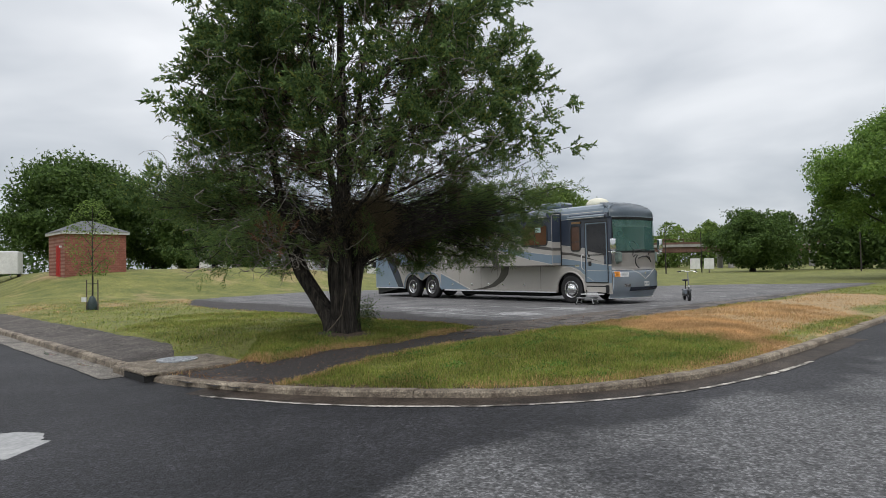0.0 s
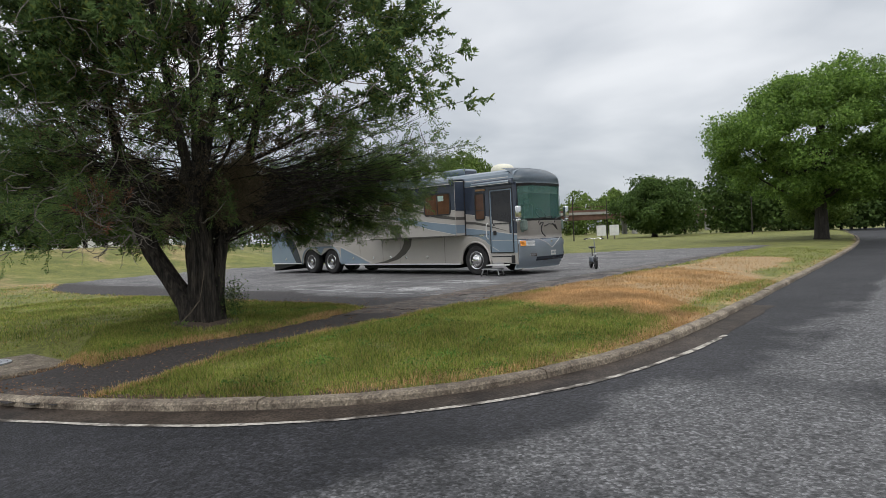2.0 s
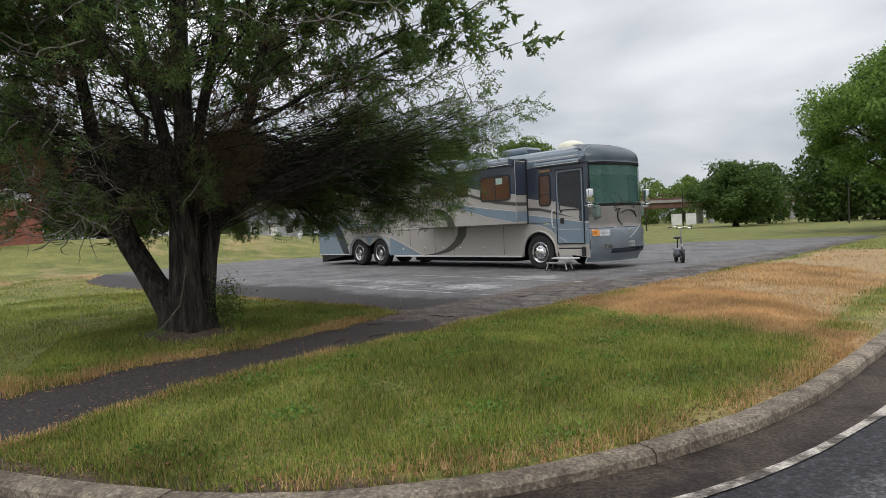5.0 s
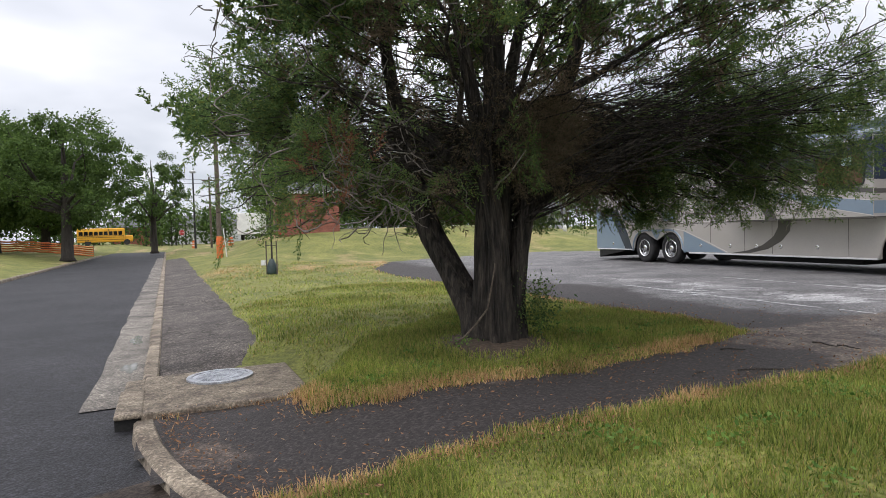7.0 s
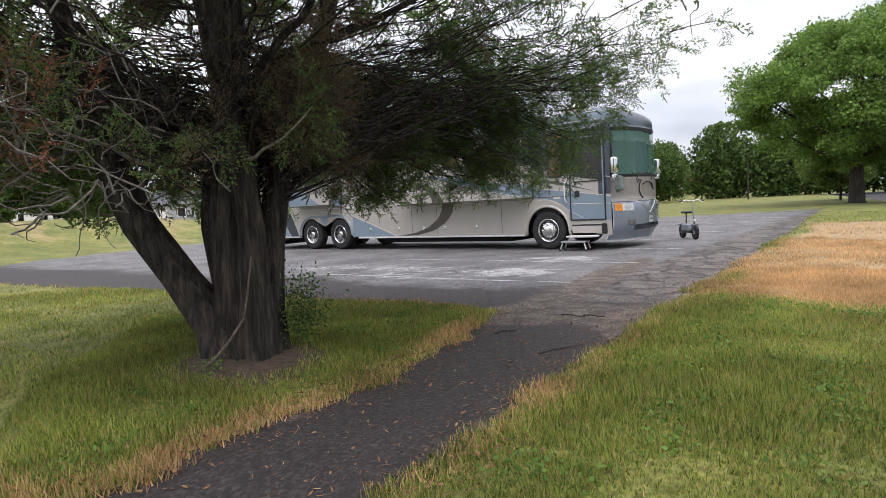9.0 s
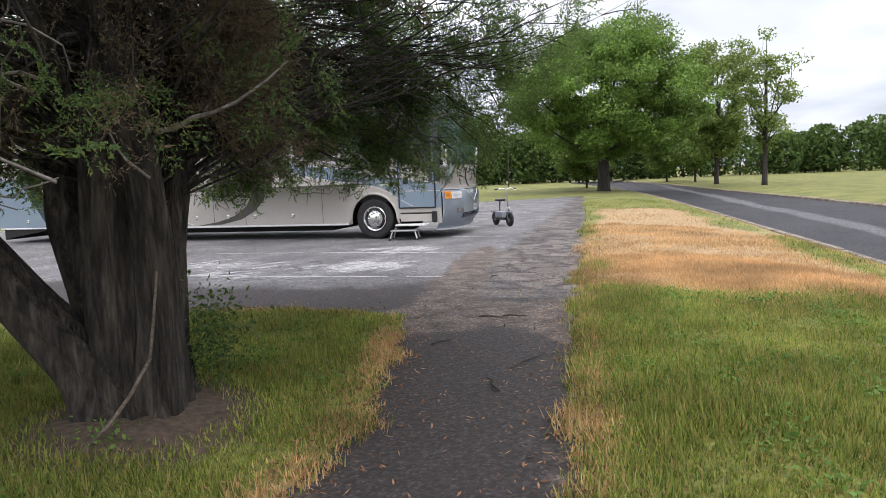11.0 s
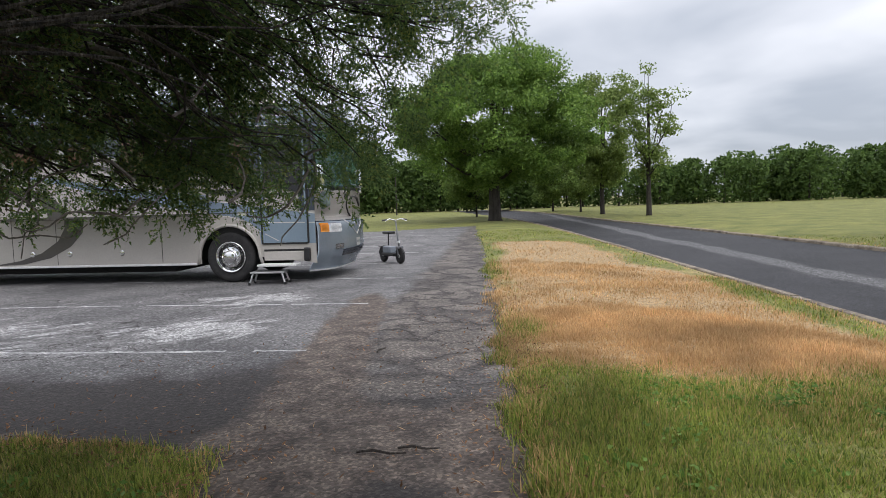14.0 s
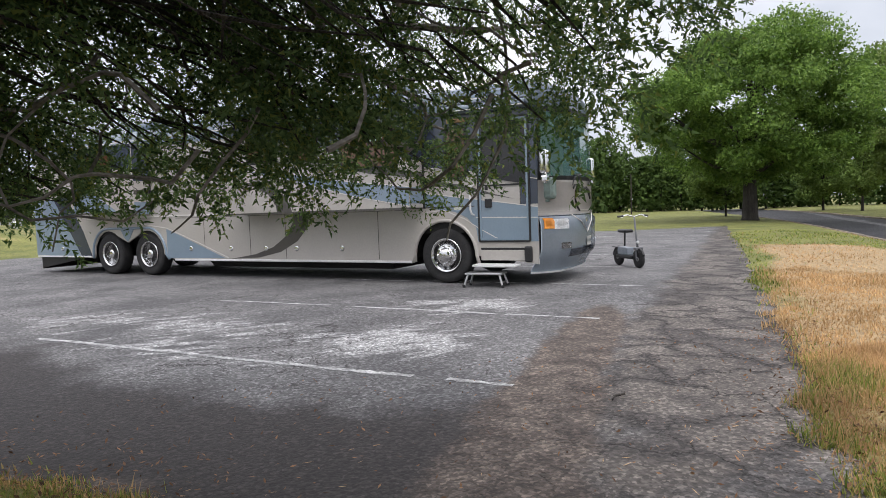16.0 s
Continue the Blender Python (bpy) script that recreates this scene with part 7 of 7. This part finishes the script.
def barrier_fence(a, b):
    f = thing("barrier_fence", "orange plastic barrier fence on posts", "fence")
    n = 9
    pts = [(a[0] + (b[0] - a[0]) * i / n, a[1] + (b[1] - a[1]) * i / n) for i in range(n + 1)]
    for p in pts:
        q = on_lawn(*p)
        part("post", tube([(q[0], q[1], q[2] - 0.2), (q[0], q[1], q[2] + 1.25)], 0.03, 6), WOOD_POLE, f)
    for p, q in zip(pts, pts[1:]):
        u, v = on_lawn(*p), on_lawn(*q)
        for k in range(5):
            z = 0.15 + 0.21 * k
            part("mesh_band", tube([(u[0], u[1], u[2] + z), ((u[0] + v[0]) / 2, (u[1] + v[1]) / 2, (u[2] + v[2]) / 2 + z - 0.05), (v[0], v[1], v[2] + z)], 0.075, 5), ORANGE, f)


barrier_fence((-62.0, 41.5), (-56.5, 51.5))


def wire(a, b, sag):
    pts = [(a[0] + (b[0] - a[0]) * t, a[1] + (b[1] - a[1]) * t, a[2] + (b[2] - a[2]) * t - sag * 4 * t * (1 - t)) for t in np.linspace(0, 1, 14)]
    w = new("overhead_cable", None)
    tagged(w, "thin black overhead cable", "cable", "overhead cables")
    part("strand", tube(pts, 0.022, 5), BLACK, w)


for dz in (0.0, -0.5, -2.0):
    wire((-58.5, 69.8, 8.7 + dz), (-64.0, 28.0, 9.4 + dz), 0.6)


# ---- far buildings, bus, bridge ----
def school_bus(m):
    b = thing("school_bus", "yellow school bus parked across the side road", "bus", m=m)
    part("body", box(-4.2, -1.2, 0.55, 3.1, 1.2, 2.95, 0.18, 3), BUS_YELLOW, b)
    part("hood", box(3.05, -0.95, 0.55, 4.4, 0.95, 1.65, 0.2, 3), BUS_YELLOW, b)
    for k in range(9):
        part("window", box(-3.9 + k * 0.75, -1.225, 1.75, -3.3 + k * 0.75, -1.195, 2.4), DARKGLASS, b)
    part("windscreen", box(3.08, -1.0, 1.7, 3.13, 1.0, 2.5), DARKGLASS, b)
    for z in (0.95, 1.35, 1.6):
        part("rub_rail", box(-4.15, -1.23, z, 3.0, -1.19, z + 0.06), BLACK, b)
    for x in (-2.6, 3.4):
        w = part("wheel", lathe([(0.28, -1.2), (0.5, -1.2), (0.5, -0.92), (0.28, -0.92)], n=20, centre=(x, 0, 0.5)), RUBBER, b)
        part("rim", lathe([(0.27, -1.19), (0.2, -1.15), (0.05, -1.18)], n=16, centre=(x, 0, 0.5)), ALLOY, w)
    part("bumper", box(4.35, -1.1, 0.5, 4.5, 1.1, 0.75), BLACK, b)


school_bus(pose(*on_lawn(-97.0, 85.4), 0, 0, 51))


def hall(m, length, depth, h, wall, brick_to):
    b = thing("long_building", "long low building with pale metal siding and dark roof", "building", m=m)
    part("wall", box(brick_to, 0, -0.5, length, depth, h), wall, b, "pale ribbed metal wall")
    part("brick_wall", box(0, 0.02, -0.5, brick_to, depth, h), BRICK, b)
    for k in range(int((length - brick_to) / 0.75)):
        part("rib", box(brick_to + k * 0.75, -0.05, 0.0, brick_to + k * 0.75 + 0.12, 0.0, h), wall, b)
    for k in range(3):
        part("window", box(1.2 + k * 2.6, -0.02, 1.2, 2.5 + k * 2.6, 0.0, 2.3), DARKGLASS, b)
    bm = slab([(-0.6, h), (-0.6, h + 0.15), (depth / 2, h + 2.6), (depth + 0.6, h + 0.15), (depth + 0.6, h)], -0.5, length + 0.5, "yz")
    part("roof", bm, SHINGLE, b, "dark shingled roof")


hall(pose(*on_lawn(-115.9, 102.0), 0, 0, 46.5), 30.0, 12.0, 3.4, METAL_WALL, 10.0)


def house(m, w, d, h, wall, label):
    b = thing("house", label, "house", "far houses", m)
    part("wall", box(0, 0, -0.5, w, d, h), wall, b)
    part("roof", slab([(-0.4, h - 0.05), (d / 2, h + 1.9), (d + 0.4, h - 0.05)], -0.4, w + 0.4, "yz"), SHINGLE, b)
    for k in range(max(2, int(w / 2.6))):
        x = 0.9 + k * 2.5
        if x + 1.0 < w:
            wd = part("window", box(x, -0.03, 1.0, x + 1.0, 0.0, 2.2), DARKGLASS, b)
            part("window_frame", ring_frame(x - 0.08, 0.92, x + 1.08, 2.28, 0.09, -0.05, -0.005), WHITE_PAINT, wd)
    part("door", box(w * 0.45, -0.04, 0.0, w * 0.45 + 0.95, 0.0, 2.05), WHITE_PAINT, b)


GREY_SIDING = surface("grey_siding", (0.3, 0.31, 0.32), (0.4, 0.41, 0.42), 0.7, 1, 20, 0.1, 0.0)
house(pose(-28.5, 100.5, 0.6, 0, 0, 10), 8.0, 6.0, 2.7, GREY_SIDING, "low grey house beyond the lot")
house(pose(-17.5, 116.0, 0.4, 0, 0, 5), 8.0, 6.0, 3.0, WHITE_PAINT, "white house beyond the lot")
house(pose(-46.0, 100.0, 0.9, 0, 0, 22), 9.0, 6.0, 2.8, WHITE_PAINT, "white house beyond the trees")
house(pose(152.0, 48.0, 0.0, 0, 0, -72), 9.0, 7.0, 3.2, BRICK, "small brick house at the far edge of the field")


def bollard(m):
    b = thing("white_post", "low white-painted post at the edge of the grass", "post", "white posts", m)
    part("shaft", lathe([(0.16, -0.1), (0.16, 0.42), (0.12, 0.5), (0.02, 0.52)], "z", 12), WHITE_PAINT, b, shade=True)


for x, y in ((-21.0, 57.2), (-17.3, 60.6), (-15.8, 63.1), (-12.0, 64.0)):
    bollard(pose(*on_lawn(x, y)))


def box_trailer(m):
    t = thing("box_trailer", "white box trailer standing on the grass", "trailer", m=m)
    part("body", box(-2.6, -1.0, 0.5, 1.0, 1.0, 2.4, 0.06, 2), WHITE_PAINT, t)
    for y in (-1.0, 0.78):
        part("wheel", lathe([(0.1, y), (0.33, y), (0.33, y + 0.22), (0.1, y + 0.22)], n=18, centre=(-0.6, 0, 0.33)), RUBBER, t)
    part("drawbar", box(1.0, -0.06, 0.45, 2.0, 0.06, 0.55), BLACK, t)
    part("jack", tube([(1.9, 0, 0.0), (1.9, 0, 0.9)], 0.04, 8), ALLOY, t)


box_trailer(pose(*on_lawn(-38.6, 54.0), 0, 0, 120))


def bridge(a, b):
    r = thing("railway_bridge", "long concrete and rusty steel railway bridge beyond the field", "bridge")
    A, B = Vector((*a, 0)), Vector((*b, 0))
    L = (B - A).length
    r.matrix_world = Matrix.Translation(A) @ Matrix.Rotation(math.atan2(B.y - A.y, B.x - A.x), 4, "Z")
    part("deck", box(0, -2.5, 4.2, L, 2.5, 4.7), CONCRETE, r)
    part("girder", box(0, -2.2, 3.2, L, -1.9, 4.2), RUST, r)
    part("girder", box(0, 1.9, 3.2, L, 2.2, 4.2), RUST, r)
    part("parapet", box(0, -2.5, 4.7, L, -2.3, 5.1), RUST, r)
    for k in range(int(L / 4)):
        part("rail_post", box(k * 4.0, -2.52, 4.7, k * 4.0 + 0.15, -2.4, 5.8), RUST, r)
    part("rail", tube([(0, -2.45, 5.7), (L, -2.45, 5.7)], 0.05, 6), RUST, r)
    for k in range(int(L / 17)):
        x = 8 + k * 17.0
        p = part("pier_cap", box(x - 0.6, -2.6, 2.6, x + 0.6, 2.6, 3.2, 0.05, 1), CONCRETE, r)
        for y in (-1.9, 1.9):
            part("pier_column", tube([(x, y, -0.5), (x, y, 2.7)], 0.55, 12), CONCRETE, p)


bridge((10.0, 121.0), (140.0, 142.0))


def notice(m):
    n = thing("notice_boards", "pair of white notice boards on posts in the field", "notice board", m=m)
    for x in (-0.75, 0.75):
        part("board", box(x - 0.55, -0.04, 0.5, x + 0.55, 0.0, 1.75), WHITE_PAINT, n)
        part("post", box(x - 0.06, 0.0, -0.2, x + 0.06, 0.1, 1.9), WOOD_POLE, n)


notice(pose(28.1, 76.4, 0.0, 0, 0, -20))
for x, y, h in ((23.7, 75.7, 5.2), (29.4, 80.1, 5.0), (41.1, 67.9, 4.2)):
    fp = thing("field_pole", "thin dark pole in the far field", "pole", "field poles", pose(x, y, 0))
    part("shaft", tube([(0, 0, -0.2), (0, 0, h)], [0.08, 0.05], 8), BARK_DARK, fp)


# ---- grass and litter ----
GRASS = leafy("grass_blade_green", (0.07, 0.115, 0.02), (0.34, 0.385, 0.085), 0.5, 0.6, (0.40, 0.31, 0.12))
STRAW = leafy("grass_blade_straw", (0.41, 0.25, 0.115), (0.68, 0.465, 0.24), 0.4, 0.7)
WEED = leafy("weed_green", (0.07, 0.15, 0.025), (0.17, 0.28, 0.06), 0.4)
LITTER = leafy("brown_litter", (0.08, 0.042, 0.024), (0.30, 0.165, 0.085), 0.1, 0.9)


def blades(n, box4, h, w, seed, near=None):
    """Bent grass blades scattered over the lawn inside a stretch of the plan."""
    rng = np.random.default_rng(seed)
    x, y = rng.uniform(box4[0], box4[1], n), rng.uniform(box4[2], box4[3], n)
    lot = lot_edge(x, y)
    ok = (lot < 0.10 + 0.05 * rng.normal(size=n)) & (inside_by(ROAD_AREA, x, y) < -0.2 - (0.07 + 0.12 * wave(x, y, 2.3)) * smooth(0.9, -0.6, x) * (rng.random(n) < 0.8)) & (inside_by(WALK_AREA, x, y) < 0.03 + 0.06 * rng.normal(size=n))
    ok &= ~((np.abs((x + 4.72) * 0.69 - (y - 12.45) * 0.72) < 1.0) & (np.abs((x + 4.72) * 0.72 + (y - 12.45) * 0.69) < 1.0))
    ok &= np.hypot(x + 1.95, y - 13.75) > 0.42 + 0.45 * rng.random(n)
    if near is not None:
        ok &= near(x, y, rng)
    x, y, lot = x[ok], y[ok], lot[ok]
    n = len(x)
    z = ground_height(x, y) - 0.01
    z = np.where(lot > -0.2, np.maximum(z, lot_height(x, y) - 0.005), z)
    tall = 0.72 + 0.35 * wave(x, y, 1.3, 4) + 0.3 * wave(x, y, 5.1, 2) + 0.12 * smooth(-0.7, -0.1, lot)
    hh = h * np.clip(tall, 0.35, 1.6) * rng.uniform(0.55, 1.3, n)
    a, lean = rng.uniform(0, 2 * math.pi, n), rng.uniform(0.1, 0.9, n)
    d = np.stack((np.cos(a), np.sin(a), np.zeros(n)), 1)
    s = np.stack((-np.sin(a), np.cos(a), np.zeros(n)), 1)
    b = np.stack((x, y, z), 1)
    ww = (w * rng.uniform(0.6, 1.3, n))[:, None]
    tip = b + d * (hh * lean)[:, None] + np.array((0, 0, 1.0)) * (hh * np.sqrt(1 - 0.5 * lean ** 2))[:, None]
    q = np.stack((b - s * ww * 1.3, b + s * ww * 1.3, tip), 1)
    dry = dry_at(x, y) * 0.95 + 0.10 * wave(x, y, 0.9, 7) + rng.normal(size=n) * 0.16 > 0.42
    return q, dry


sets = [blades(450000, (-3.6, 6.5, 8.8, 17.2), 0.088, 0.0036, 61), blades(230000, (-8.5, 10.5, 10.0, 22.0), 0.075, 0.006, 62),
        blades(90000, (-20.0, 22.0, 12.0, 32.0), 0.07, 0.011, 63, lambda x, y, r: np.hypot(x - 0.5, y - 12.0) > 8.5)]
green = np.concatenate([q[~d] for q, d in sets])
straw = np.concatenate([q[d] for q, d in sets])
tagged(new("grass", card_mesh("grass", green, GRASS)), "green uncut grass blades on the lawn", "grass", kind="stuff")
tagged(new("dry_grass", card_mesh("dry_grass", straw, STRAW)), "straw-coloured dry grass blades on the verge", "grass", kind="stuff")

# low broad-leaved weeds in the lawn
rng = np.random.default_rng(69)
cl = np.stack((rng.uniform(-3.2, 6.0, 170), rng.uniform(9.2, 16.5, 170)), 1)
cl = cl[(inside_by(LOT_AREA, cl[:, 0], cl[:, 1]) < -0.15) & (inside_by(ROAD_AREA, cl[:, 0], cl[:, 1]) < -0.4) & (dry_at(cl[:, 0], cl[:, 1]) < 0.3)]
k = rng.integers(0, len(cl), 5200)
wx, wy = cl[k, 0] + rng.normal(size=5200) * 0.09, cl[k, 1] + rng.normal(size=5200) * 0.09
pos = np.stack((wx, wy, ground_height(wx, wy) + rng.uniform(0.015, 0.07, 5200)), 1)
tagged(new("lawn_weeds", card_mesh("lawn_weeds", leaf_quads(pos, 0.034, rng, 1.3, 0.6), WEED)), "low broad-leaved weeds among the grass", "weeds", kind="stuff")

rng = np.random.default_rng(70)
n = 70000
x, y = rng.uniform(-5.0, 6.0, n), rng.uniform(8.8, 18.5, n)
lot = inside_by(LOT_AREA, x, y)
kerbside = -inside_by(ROAD_AREA, x, y)
ok = ((lot > -0.35) | (kerbside < 0.75)) & (kerbside > 0.2) & (rng.random(n) < np.clip(np.exp(-np.abs(lot) / 0.22) + 0.04 + 0.7 * smooth(0.75, 0.25, kerbside), 0, 1))
x, y = x[ok], y[ok]
pos = np.stack((x, y, np.where(inside_by(LOT_AREA, x, y) > 0.0, lot_height(x, y), ground_height(x, y)) + rng.uniform(0.008, 0.05, len(x))), 1)
q = leaf_quads(pos, 0.035, rng, 2.5, 0.35)
tagged(new("leaf_litter", card_mesh("leaf_litter", q, LITTER)), "brown leaf litter along the path edges", "leaf litter", kind="stuff")
# bits of straw and cut grass trodden onto the path
rng = np.random.default_rng(71)
x, y = rng.uniform(-3.6, 3.4, 2600), rng.uniform(9.6, 17.0, 2600)
e = inside_by(LOT_AREA, x, y)
ok = (e > 0.05) & (inside_by(ROAD_AREA, x, y) < -0.25) & (rng.random(2600) < np.clip(0.12 + np.exp(-e / 0.35), 0, 1)) & (0.73 * x + 0.684 * y < 13.5)
x, y = x[ok], y[ok]
q = leaf_quads(np.stack((x, y, lot_height(x, y) + 0.008), 1), 0.055, rng, 6.0, 0.09)
tagged(new("straw_litter", card_mesh("straw_litter", q, STRAW)), "pale bits of straw scattered on the path", "straw", kind="stuff")
for i, (x, y, a, L) in enumerate(((0.75, 13.5, 20, 0.5), (0.2, 13.2, 70, 0.3), (1.4, 14.9, -50, 0.3), (1.6, 14.8, -47, 0.25), (0.9, 12.7, -80, 0.3), (0.5, 14.4, 10, 0.25), (2.9, 17.0, 30, 0.22))):
    z = float(lot_height(np.array([x]), np.array([y]))[0]) + 0.015
    st = thing("fallen_twig", "dark fallen twig lying on the path", "twig", "fallen twigs", pose(x, y, z, 0, 0, a))
    part("stick", tube([(-L / 2, 0, 0), (-L / 6, 0.02, 0.006), (L / 5, -0.015, 0.004), (L / 2, 0.01, 0)], [0.007, 0.009, 0.007, 0.004], 5), BARK_DARK, st)
